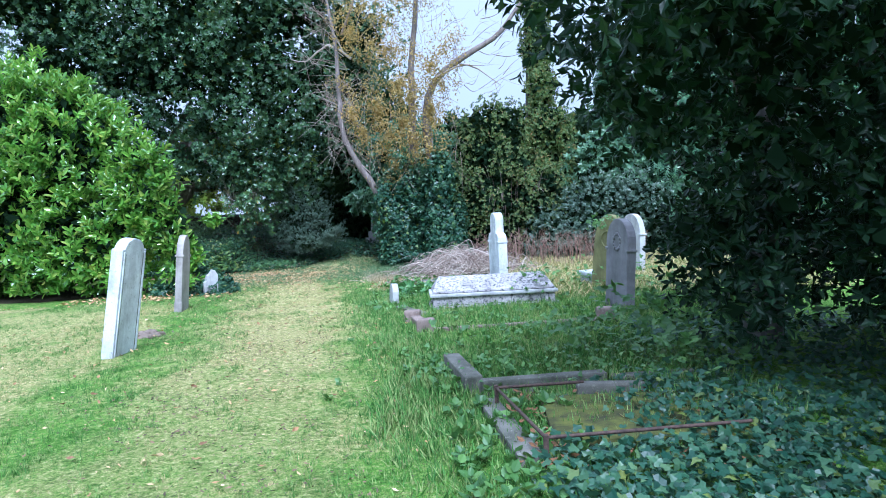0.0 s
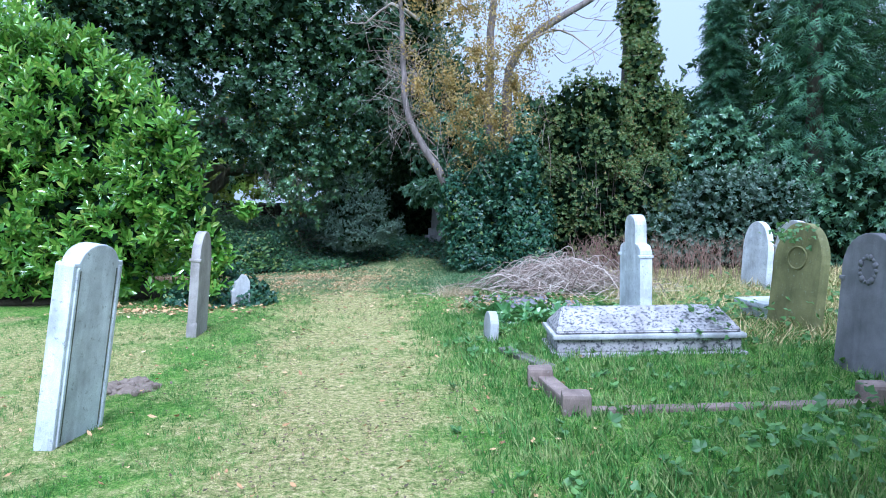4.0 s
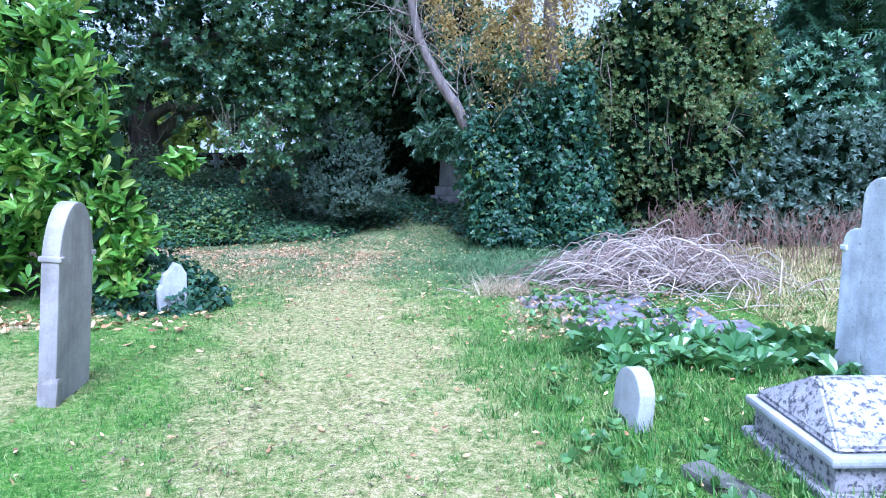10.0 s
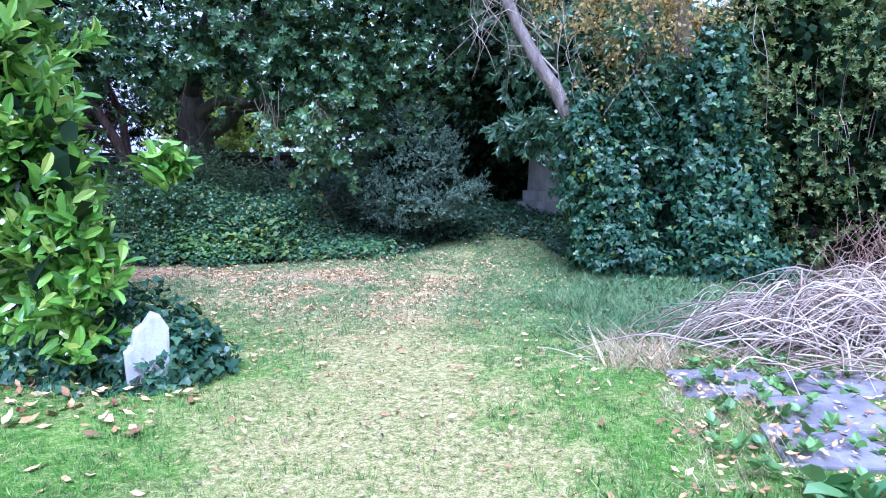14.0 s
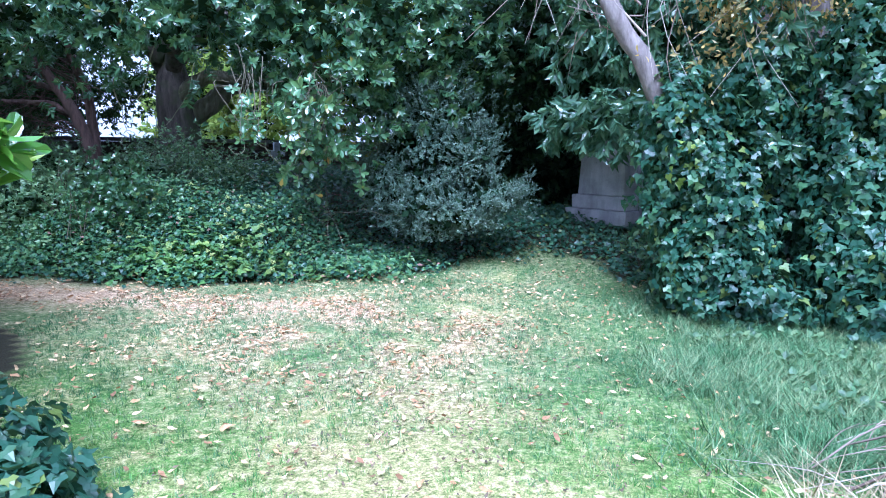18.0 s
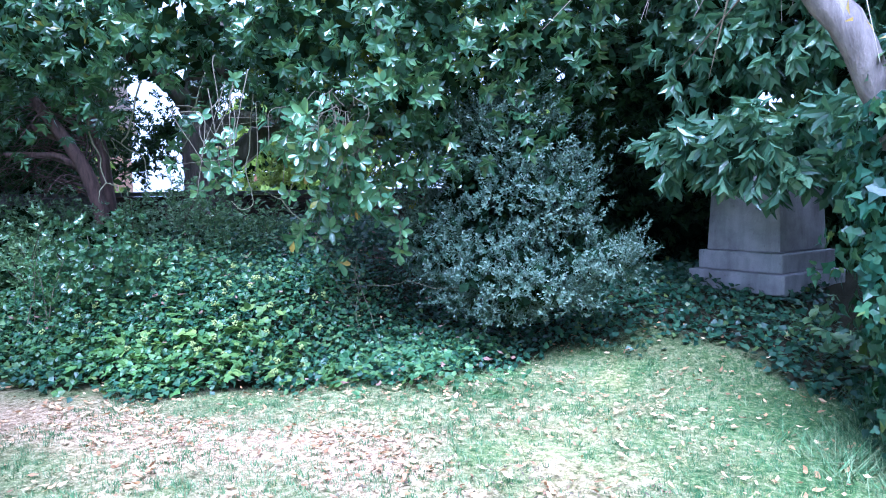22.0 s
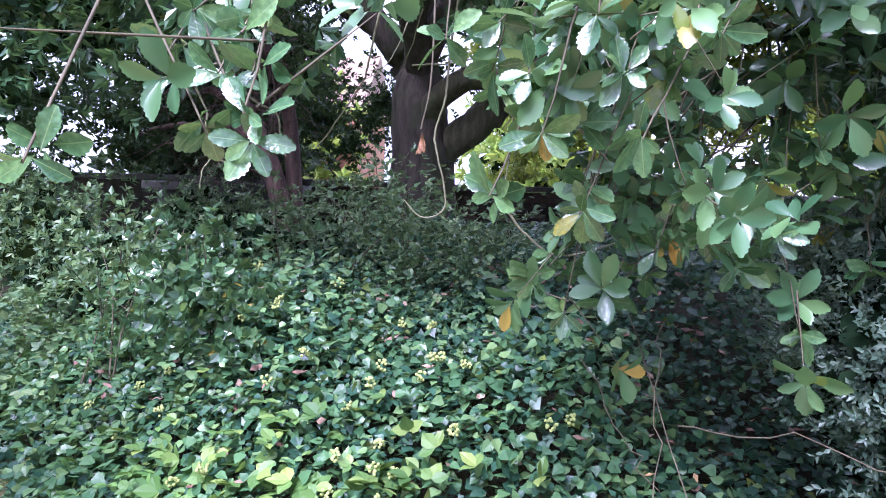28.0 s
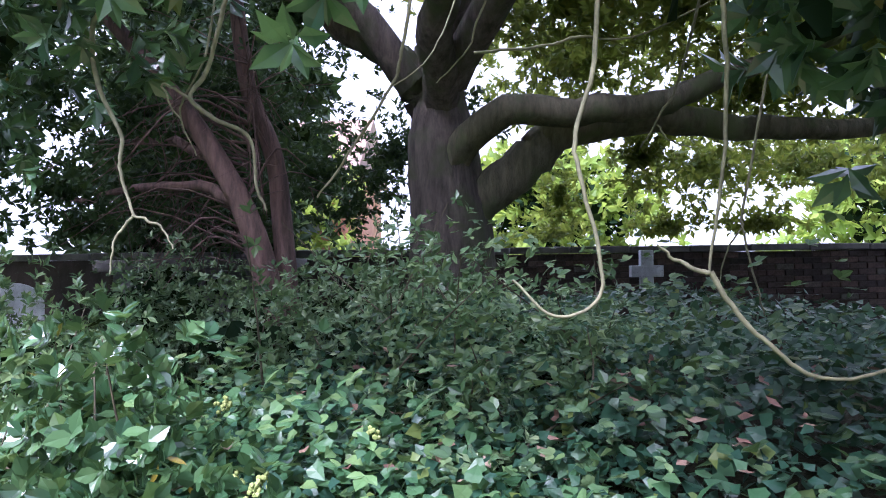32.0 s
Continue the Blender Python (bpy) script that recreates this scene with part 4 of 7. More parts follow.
# pale midrib and side veins across each leaf
tc = mt.nodes.new("ShaderNodeTexCoord")
sep = mt.nodes.new("ShaderNodeSeparateXYZ")
mt.links.new(tc.outputs["Object"], sep.inputs[0])
ax = mt.nodes.new("ShaderNodeMath")
ax.operation = "ABSOLUTE"
mt.links.new(sep.outputs[0], ax.inputs[0])
rib = ramp(mt.nodes, [(0.006, (0.8, 0.8, 0.8)), (0.014, (0, 0, 0))])
mt.links.new(ax.outputs[0], rib.inputs[0])
slant = mt.nodes.new("ShaderNodeMath")
slant.operation = "MULTIPLY_ADD"
mt.links.new(ax.outputs[0], slant.inputs[0])
slant.inputs[1].default_value = -0.8
mt.links.new(sep.outputs[1], slant.inputs[2])
saw = mt.nodes.new("ShaderNodeMath")
saw.operation = "PINGPONG"
saw.inputs[1].default_value = 0.055
mt.links.new(slant.outputs[0], saw.inputs[0])
vein = ramp(mt.nodes, [(0.002, (0.06, 0.06, 0.06)), (0.012, (0, 0, 0))])
mt.links.new(saw.outputs[0], vein.inputs[0])
lines = mix_rgb(mt.nodes, mt.links, 1.0, rib.outputs[0], vein.outputs[0], "LIGHTEN")
leaf_bsdf = mt.nodes["Principled BSDF"]
plain = leaf_bsdf.inputs["Base Color"].links[0].from_socket
blotch = ramp(mt.nodes, [(0.35, (0.6, 0.66, 0.7)), (0.65, (1.25, 1.2, 1.1))])
mt.links.new(noise_tex(mt.nodes, mt.links, 3.5, 5, 0.7).outputs[0], blotch.inputs[0])
plain = mix_rgb(mt.nodes, mt.links, 1.0, plain, blotch.outputs[0], "MULTIPLY")
mt.links.new(mix_rgb(mt.nodes, mt.links, lines, plain, (0.2, 0.3, 0.11)), leaf_bsdf.inputs["Base Color"])
bump(mt.nodes, mt.links, leaf_bsdf, noise_tex(mt.nodes, mt.links, 4, 2).outputs[0], 0.1, 0.06)
M_withered = plain_material("withered_leaf_brown", (0.13, 0.06, 0.025), (0.27, 0.13, 0.055), 60, 0.75)
# near-black leaves: the shade deep inside a crown is put into their colour
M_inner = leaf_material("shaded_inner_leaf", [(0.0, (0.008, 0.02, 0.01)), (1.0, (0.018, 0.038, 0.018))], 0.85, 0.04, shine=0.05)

# cherry laurel by the lawn
e = thing("laurel_bush", (-8.2, 15.2, 0), "large glossy bright green cherry laurel bush", "bush")
LAUREL = [(-10.0, 15.3, 1.7, 3.0, 1.9, 2.0), (-7.3, 14.45, 1.35, 1.5, 0.9, 1.45), (-5.4, 13.9, 1.05, 0.5, 0.26, 0.85), (-5.7, 13.9, 1.7, 0.6, 0.28, 0.6), (-8.3, 15.1, 3.1, 1.7, 1.3, 1.75), (-9.5, 15.4, 3.7, 2.0, 1.7, 1.65), (-6.05, 13.8, 2.35, 0.75, 0.32, 1.15), (-11.5, 15.6, 2.4, 2.2, 2.0, 2.0), (-4.8, 14.3, 1.55, 0.2, 0.1, 0.08)]
foliage("crown", LAUREL, 7600, 8, 0.165, M_laurel, 11, e, 0.24, 0.5, 0.85, 0.7, LEAF_LAUREL, 10000, 0.2, 0.02, shoot=1.5, gaps=-0.16, gap_scale=2.2)
for q, tip in enumerate(((-6.4, 15.0, 1.6), (-7.4, 14.6, 2.6), (-8.4, 15.0, 3.6), (-9.6, 15.2, 3.2), (-9.0, 14.4, 1.8))):
    stem(e, [(-8.0 + 0.1 * q, 15.2, 0.0), (-8.0 + (tip[0] + 8.0) * 0.5, 15.1, tip[2] * 0.6), tip], [0.06, 0.04, 0.012], M_bark_green, q, n=14)

# evergreen oak over the wall
e = thing("evergreen_oak", (-10.23, 23.7, 0.45), "old evergreen oak with drooping leafy boughs over the ivy", "tree")
stem(e, [(-10.23, 23.7, 0.1), (-10.22, 23.7, 1.2), (-10.25, 23.7, 2.0), (-10.3, 23.66, 2.7), (-10.3, 23.65, 3.4)], [0.54, 0.41, 0.37, 0.32, 0.16], M_bark_dark, 1, "trunk", 16, 28)
BOUGHS = (
    ([(-10.15, 23.75, 2.0), (-9.72, 24.1, 2.5), (-9.4, 24.35, 2.78), (-8.7, 24.95, 2.82), (-7.9, 25.6, 2.73), (-6.6, 26.4, 2.9)], 0.21),
    ([(-10.2, 23.6, 2.4), (-9.6, 23.65, 2.9), (-8.9, 24.2, 2.93), (-8.35, 24.6, 3.1), (-7.8, 25.0, 3.32), (-6.4, 25.4, 3.6)], 0.14),
    ([(-10.3, 23.62, 2.8), (-10.42, 23.45, 3.35), (-10.8, 23.1, 3.65), (-11.4, 22.4, 4.3)], 0.2),
    ([(-10.35, 23.6, 3.2), (-10.1, 23.6, 3.75), (-9.5, 23.3, 4.6), (-8.6, 22.6, 5.6)], 0.2),
    ([(-10.25, 23.6, 3.0), (-9.3, 22.6, 3.9), (-8.2, 21.3, 4.0), (-7.2, 20.2, 3.2)], 0.16),
    ([(-10.1, 23.5, 3.2), (-8.3, 22.8, 4.3), (-6.6, 21.6, 4.0), (-5.6, 20.4, 2.9)], 0.15),
    ([(-10.4, 23.4, 3.2), (-10.8, 22.2, 4.3), (-10.6, 20.9, 4.2), (-10.3, 19.9, 3.2)], 0.14),
)
for q, (pts, r) in enumerate(BOUGHS):
    stem(e, pts, [r, r * 0.75, r * 0.3], M_bark_green if q < 2 else M_bark_dark, 20 + q, "bough", 10, 34, 0.1)
# leafy curtain along the lawn's edge
CURTAIN = [(-4.4, 21.0, 3.3, 1.1, 0.8, 1.1), (-5.4, 20.5, 3.1, 1.0, 0.7, 1.1), (-6.5, 20.3, 3.25, 1.0, 0.7, 0.95), (-7.7, 20.0, 3.3, 1.0, 0.7, 0.85), (-9.0, 19.9, 3.3, 1.1, 0.7, 0.85), (-10.4, 20.0, 3.3, 1.1, 0.7, 1.0), (-11.8, 19.9, 3.2, 1.1, 0.8, 1.4),
           (-5.2, 21.4, 4.6, 1.5, 1.0, 1.0), (-7.2, 21.0, 4.7, 1.5, 1.0, 1.0), (-9.4, 20.9, 4.8, 1.5, 1.0, 1.0), (-11.6, 20.8, 4.8, 1.5, 1.1, 1.2), (-3.6, 22.2, 4.3, 1.1, 1.0, 1.1), (-5.55, 20.6, 2.3, 0.55, 0.5, 0.4), (-4.9, 21.4, 2.5, 0.6, 0.5, 0.5), (-6.5, 20.95, 2.3, 0.55, 0.35, 0.4), (-7.3, 21.2, 2.7, 0.4, 0.35, 0.3)]
foliage("leafy_curtain", CURTAIN, 11500, 8, 0.105, M_oak, 21, e, 0.3, 0.85, 1.3, 0.12, LEAF_SMALL, 6000, 0.14, 1.4, gaps=-0.02, gap_scale=1.7)
HIGH = [(-4.2, 23.2, 6.0, 2.0, 1.6, 1.8), (-6.4, 22.0, 6.4, 2.2, 1.8, 1.8), (-9.0, 22.0, 6.8, 2.4, 2.0, 1.9), (-12.0, 22.0, 7.0, 2.6, 2.2, 2.2), (-14.4, 20.6, 5.0, 2.0, 1.8, 2.6), (-5.8, 22.8, 8.6, 2.6, 2.0, 1.7), (-9.2, 23.0, 9.2, 3.0, 2.2, 1.9), (-13.0, 22.2, 9.4, 3.0, 2.2, 2.2), (-3.4, 23.6, 7.6, 1.5, 1.4, 1.5)]
foliage("crown", HIGH, 13000, 6, 0.14, M_oak, 22, e, 0.25, 0.85, 1.1, 0.12, LEAF_SMALL, 19000, 0.22, 2.0, gaps=-0.08, gap_scale=1.1)
BACKLIT = [(-8.6, 27.0, 3.6, 1.8, 0.8, 0.9), (-6.6, 27.6, 3.4, 1.6, 0.8, 1.2), (-10.6, 26.6, 4.2, 1.5, 0.9, 0.8), (-9.9, 26.9, 2.9, 0.4, 0.4, 0.6), (-7.5, 26.8, 4.6, 2.4, 1.2, 0.8), (-9.0, 25.6, 4.8, 1.6, 1.0, 0.6), (-9.3, 24.4, 3.95, 0.9, 0.6, 0.55), (-8.5, 25.0, 3.95, 0.9, 0.6, 0.5), (-7.9, 25.2, 3.85, 0.9, 0.6, 0.5), (-7.3, 25.7, 3.6, 0.8, 0.6, 0.5), (-10.4, 24.6, 4.3, 0.9, 0.6, 0.5), (-9.6, 28.3, 2.9, 1.2, 0.5, 0.6), (-8.5, 29.0, 2.9, 1.2, 0.5, 0.5), (-11.2, 27.2, 2.55, 0.35, 0.3, 0.5), (-10.0, 27.9, 2.1, 0.8, 0.2, 0.25), (-9.0, 28.6, 2.1, 0.8, 0.2, 0.25), (-11.6, 27.6, 2.0, 0.8, 0.4, 0.3)]
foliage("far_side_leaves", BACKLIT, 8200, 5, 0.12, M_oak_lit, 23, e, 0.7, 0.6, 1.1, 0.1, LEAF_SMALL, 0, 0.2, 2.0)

# yew with red flaking bark
e = thing("red_barked_yew", (-11.1, 22.4, 0.6), "leaning yew with reddish flaking bark and dark foliage", "tree")
stem(e, [(-11.0, 22.4, 0.5), (-11.05, 22.35, 1.4), (-11.17, 22.25, 2.0), (-11.4, 22.05, 2.6), (-11.75, 21.75, 3.25), (-12.2, 21.4, 3.9)], [0.125, 0.105, 0.092, 0.075, 0.05], M_bark_red, 31, "trunk", 12, 26)
stem(e, [(-11.05, 22.6, 0.6), (-11.2, 22.6, 2.0), (-11.25, 22.55, 2.6), (-11.4, 22.4, 3.2), (-11.5, 22.3, 4.4)], [0.1, 0.085, 0.075, 0.06], M_bark_red, 32, "trunk", 10, 24)
stem(e, [(-11.2, 22.2, 2.1), (-12.0, 21.9, 2.35), (-13.2, 21.6, 2.3)], [0.06, 0.04, 0.02], M_bark_red, 33, n=14, wobble=0.1)
stem(e, [(-11.3, 22.1, 2.5), (-12.1, 22.0, 2.75), (-13.4, 22.0, 2.9)], [0.05, 0.035, 0.015], M_bark_red, 34, n=14, wobble=0.1)
YEW = [(-12.4, 24.8, 2.7, 0.9, 0.5, 0.5), (-11.6, 25.4, 2.5, 0.6, 0.4, 0.4), (-12.6, 23.0, 3.4, 1.5, 1.2, 1.0), (-12.1, 23.4, 4.3, 1.2, 0.9, 0.7), (-13.6, 22.6, 2.6, 1.2, 1.2, 0.8), (-12.4, 24.0, 2.7, 0.7, 0.8, 0.7), (-11.7, 24.5, 2.9, 0.6, 0.6, 0.6), (-12.8, 21.6, 4.2, 1.4, 1.0, 0.8), (-12.5, 22.8, 2.5, 0.9, 0.7, 0.6), (-13.6, 23.8, 2.3, 0.9, 0.7, 0.5), (-12.2, 24.2, 2.3, 0.6, 0.5, 0.4), (-11.2, 24.9, 3.3, 0.5, 0.5, 0.5), (-13.2, 21.4, 3.3, 1.0, 0.8, 0.8), (-13.0, 20.6, 2.2, 0.8, 0.7, 0.7), (-12.5, 21.3, 2.3, 0.6, 0.5, 0.35), (-12.8, 21.6, 2.05, 0.7, 0.5, 0.25), (-12.4, 21.9, 3.0, 0.6, 0.5, 0.5)]
g = np.random.default_rng(331)
runs = []
for q in range(70):
    root = np.array((-11.25, 22.3, g.uniform(1.7, 3.4)))
    d = np.array((g.uniform(-2.2, 0.5), g.uniform(-1.2, 0.7), g.uniform(-0.25, 0.5)))
    runs.append(([root, root + d * 0.5 + (0, 0, 0.15), root + d - (0, 0, g.uniform(0.0, 0.5))], g.uniform(0.005, 0.014)))
    for w in range(3):
        b0 = root + d * g.uniform(0.4, 0.9)
        d2 = np.array((g.normal(0, 0.25), g.normal(0, 0.25), g.normal(-0.15, 0.25)))
        runs.append(([b0, b0 + d2 * 0.5, b0 + d2], 0.004))
twigs_mesh(e, "twig_tangle", runs, M_bark_red, 4)
foliage("crown", YEW, 6000, 5, 0.085, M_yew, 24, e, 0.7, 0.6, 1.0, 0.0, LEAF_SMALL, 0, 0.2, 1.75)

# drooping sprays close to the walk
e = thing("low_oak_spray", (-6.1, 19.8, 0.3), "low hanging oak branch with large toothed leaves in rosettes", "branch", "low oak branches")
g = np.random.default_rng(61)


leaf_shape = bpy.data.meshes.new("leaf")
leaf_shape.from_pydata([tuple(q) for q in LEAF_TOOTHED[0]], [], [tuple(int(w) for w in q) for q in LEAF_TOOTHED[1]])
leaf_shape.materials.append(None)
leaf_shape.polygons.foreach_set("use_smooth", [True] * len(leaf_shape.polygons))


def spray(parent, root, tips, seed, size=0.13, per=8, extra=3):
    """A hanging branch whose tips carry rosettes of toothed leaves."""
    g = np.random.default_rng(seed)
    at = np.array(parent.matrix_basis.translation)
    P, O, runs = [], [], []
    leaf_shape.materials[0] = M_oak_near_single
    for q, tip in enumerate(tips):
        tip = np.array(tip)
        r0 = np.array(root) + 0.5 * (tip - np.array(root)) + 0.1 * g.normal(size=3)
        mid = (tip + r0) / 2 + np.array([0, 0, 0.12]) + 0.08 * g.normal(size=3)
        twig = limb("twig", np.array([r0, mid, tip]) - at, [0.005, 0.0035, 0.002], M_twig_brown, parent, 6, 12, 0.05, seed + q, wobble=0.015)
        for w in range(extra):
            u = g.uniform(0.45, 1.0)
            base = r0 + (tip - r0) * u + np.array([0, 0, 0.12 * (1 - abs(2 * u - 1))])
            off = 0.13 * g.normal(size=3)
            P.append(base + off - at)
            O.append(unit(off * 2 + np.array([0.35, -0.5, 0.05])))
            runs.append(([base, base + off * 0.5, base + off], 0.003))
        axis = unit((tip - mid) + np.array([0.3, -0.45, 0.1]) + 0.3 * g.normal(size=3))
        a = unit(np.cross(axis, g.normal(size=3)))
        b2 = np.cross(axis, a)
        for w in range(per):
            th = 2.4 * w + 0.4 * g.random()
            side = math.cos(th) * a + math.sin(th) * b2
            y = unit(axis * g.uniform(-0.1, 1.0) + side * (0.7 + 0.6 * g.random()) - np.array([0, 0, 0.15]) + 0.2 * g.normal(size=3))
            x = unit(np.cross(y, axis - side * 0.4 + np.array([0, 0, 0.5]) + 0.4 * g.normal(size=3)))
            z = np.cross(x, y)
            o = new("leaf", leaf_shape)
            o.parent = twig
            k = size * (0.6 + 0.55 * g.random())
            m = Matrix((x * k, y * k, z * k)).transposed().to_4x4()
            m.translation = Vector(tip - at - axis * 0.05 * (1 - w / per))
            o.matrix_basis = m
    if not P:
        return
    v, f = rosettes(np.array(P), np.array(O), g, per, size, 1.5, 0.05, LEAF_TOOTHED, 0.5, 0.2)
    tagged(link_mesh("foliage", v, f, M_oak_near, parent, "", True), kind="stuff")
    twigs_mesh(parent, "twig_tangle", runs, M_twig_brown)


SPRAY_NEAR = [(-6.12, 19.3, 2.02), (-6.05, 19.43, 2.08), (-5.88, 19.44, 2.07), (-5.89, 19.56, 2.01), (-5.71, 19.51, 1.94), (-5.69, 19.72, 1.95), (-5.83, 19.32, 1.77), (-5.67, 19.52, 1.77), (-5.87, 19.55, 1.82), (-6.0, 19.35, 1.62), (-5.9, 19.65, 1.66), (-6.08, 19.45, 1.96), (-5.67, 19.84, 1.64), (-5.92, 19.39, 1.93), (-5.75, 19.42, 2.06), (-5.67, 19.62, 2.07), (-5.6, 19.82, 2.07)]
SPRAY_FAR = [(-5.7, 20.25, 1.96), (-5.6, 20.48, 2.13), (-5.42, 20.38, 2.16), (-5.64, 20.41, 1.75), (-5.48, 20.42, 1.82), (-5.4, 20.77, 1.96), (-5.56, 20.33, 1.52), (-5.46, 20.68, 1.56), (-5.34, 20.63, 1.41), (-5.69, 20.33, 1.4), (-5.48, 20.36, 1.2), (-6.03, 20.16, 1.3), (-5.94, 20.26, 1.5), (-5.77, 20.27, 1.51)]
SPRAY_DEEP = [(-6.1, 20.18, 1.6), (-6.01, 20.25, 1.51), (-5.96, 20.42, 1.64), (-6.21, 20.36, 1.72), (-6.08, 20.33, 1.75), (-5.98, 20.27, 1.34), (-6.23, 20.21, 1.5), (-6.35, 20.1, 1.3), (-6.22, 20.12, 1.2), (-6.35, 20.2, 1.4), (-6.42, 19.95, 1.99), (-6.25, 19.96, 2.0), (-6.11, 19.94, 1.91), (-6.0, 19.96, 1.95), (-5.85, 19.55, 1.58), (-6.3, 20.17, 1.9), (-5.92, 20.2, 1.45), (-6.06, 20.14, 1.27)]
SPRAY_SIDE = [(-6.14, 18.61, 1.94), (-5.98, 18.61, 1.88), (-6.05, 18.61, 1.82), (-6.19, 18.59, 1.87), (-6.01, 18.65, 1.92), (-5.94, 18.59, 1.74), (-5.95, 18.61, 1.7), (-6.05, 18.59, 1.71), (-5.96, 18.62, 1.81)]
spray(e, (-5.9, 20.1, 2.75), SPRAY_NEAR, 62, 0.108, 7, 2)
e = thing("low_oak_spray", (-5.6, 20.4, 0.3), "low hanging oak branch with large toothed leaves in rosettes", "branch", "low oak branches")
spray(e, (-5.5, 20.9, 2.8), SPRAY_FAR, 65, 0.105, 7, 5)
e = thing("low_oak_spray", (-5.8, 20.0, 0.3), "hanging oak branch with backlit green and brown leaves", "branch", "low oak branches")
spray(e, (-5.6, 20.7, 2.7), SPRAY_DEEP, 66, 0.105, 7, 3)
e = thing("low_oak_spray", (-6.35, 18.8, 0.1), "low hanging oak branch with toothed leaves beside the laurel", "branch", "low oak branches")
spray(e, (-6.7, 19.5, 3.1), SPRAY_SIDE, 63, 0.078, 7, 1)
e = thing("low_oak_spray", (-6.2, 18.1, 0.1), "low oak branch tip with toothed leaves", "branch", "low oak branches")
spray(e, (-6.5, 18.8, 3.0), [(-5.96, 18.27, 1.64)], 64, 0.075, 7, 0)

# bare hanging twigs under the oak
e = thing("hanging_twigs", (-8.2, 20.3, 1.0), "bare crooked lichen-green twigs hanging under the oak", "branch")
HANG = (
    ([(-8.45, 20.2, 3.0), (-8.56, 20.11, 2.62), (-8.59, 20.09, 2.51), (-8.68, 20.01, 2.44), (-8.68, 20.02, 2.24), (-8.62, 20.07, 2.07), (-8.63, 20.07, 1.96), (-8.6, 20.1, 1.81)], 0.012),
    ([(-8.6, 20.1, 1.81), (-8.65, 20.06, 1.72), (-8.66, 20.05, 1.62)], 0.006), ([(-8.6, 20.1, 1.81), (-8.55, 20.15, 1.78), (-8.5, 20.18, 1.7)], 0.006),
    ([(-8.35, 20.45, 3.0), (-8.43, 20.36, 2.66), (-8.44, 20.34, 2.54), (-8.49, 20.31, 2.33), (-8.54, 20.27, 2.22), (-8.48, 20.32, 2.14), (-8.4, 20.4, 2.08), (-8.38, 20.42, 1.91), (-8.36, 20.44, 1.83)], 0.011),
    ([(-8.54, 20.27, 2.22), (-8.61, 20.21, 2.26), (-8.57, 20.25, 2.14)], 0.006),
    ([(-8.05, 21.05, 3.1), (-8.15, 20.98, 2.74), (-8.19, 20.95, 2.48), (-8.24, 20.92, 2.31), (-8.36, 20.82, 2.07), (-8.46, 20.74, 1.9)], 0.009),
    ([(-7.1, 20.55, 2.8), (-7.16, 20.52, 2.34), (-7.18, 20.51, 2.08), (-7.21, 20.49, 1.95), (-7.2, 20.5, 1.86), (-7.17, 20.53, 1.67), (-7.18, 20.53, 1.55), (-7.26, 20.46, 1.52), (-7.33, 20.4, 1.6)], 0.008),
    ([(-6.9, 20.85, 2.9), (-6.97, 20.81, 2.38), (-6.97, 20.82, 2.12), (-6.98, 20.81, 1.87), (-7.01, 20.8, 1.61)], 0.009),
    ([(-7.01, 20.8, 1.61), (-7.06, 20.76, 1.64), (-7.11, 20.72, 1.68)], 0.008),
    ([(-7.01, 20.8, 1.61), (-6.96, 20.84, 1.5), (-6.88, 20.91, 1.4), (-6.81, 20.98, 1.34), (-6.68, 21.09, 1.35), (-6.4, 21.3, 1.5)], 0.009),
    ([(-7.2, 21.5, 2.9), (-7.28, 21.46, 2.44), (-7.34, 21.42, 2.22), (-7.39, 21.38, 2.13), (-7.43, 21.35, 2.04)], 0.007), ([(-7.39, 21.38, 2.13), (-7.36, 21.41, 2.08), (-7.28, 21.47, 2.04)], 0.005),
    ([(-7.99, 21.13, 2.45), (-7.81, 21.28, 2.47), (-7.69, 21.38, 2.51), (-7.52, 21.52, 2.51), (-7.2, 21.8, 2.7)], 0.007),
    ([(-7.2, 22.2, 2.6), (-7.33, 22.22, 1.94), (-7.35, 22.22, 1.74), (-7.3, 22.26, 1.49), (-7.28, 22.28, 1.39)], 0.008), ([(-7.34, 22.22, 1.8), (-7.42, 22.18, 1.65), (-7.44, 22.16, 1.5)], 0.005),
    ([(-8.9, 20.6, 2.9), (-8.95, 20.55, 2.5), (-9.05, 20.5, 2.3), (-9.0, 20.55, 2.1)], 0.007), ([(-8.2, 21.3, 2.8), (-8.3, 21.2, 2.5), (-8.5, 21.1, 2.35)], 0.005), ([(-7.7, 20.9, 2.7), (-7.78, 20.85, 2.4), (-7.9, 20.8, 2.25)], 0.005),
)
at = np.array((-8.2, 20.3, 1.0))
for q, (pts, r) in enumerate(HANG):
    limb("twig", np.array(pts) - at, [r * 0.85, r * 0.7, r * 0.4], M_twig_green, e, 7, 0, 0.06, 200 + q, wobble=0.012)

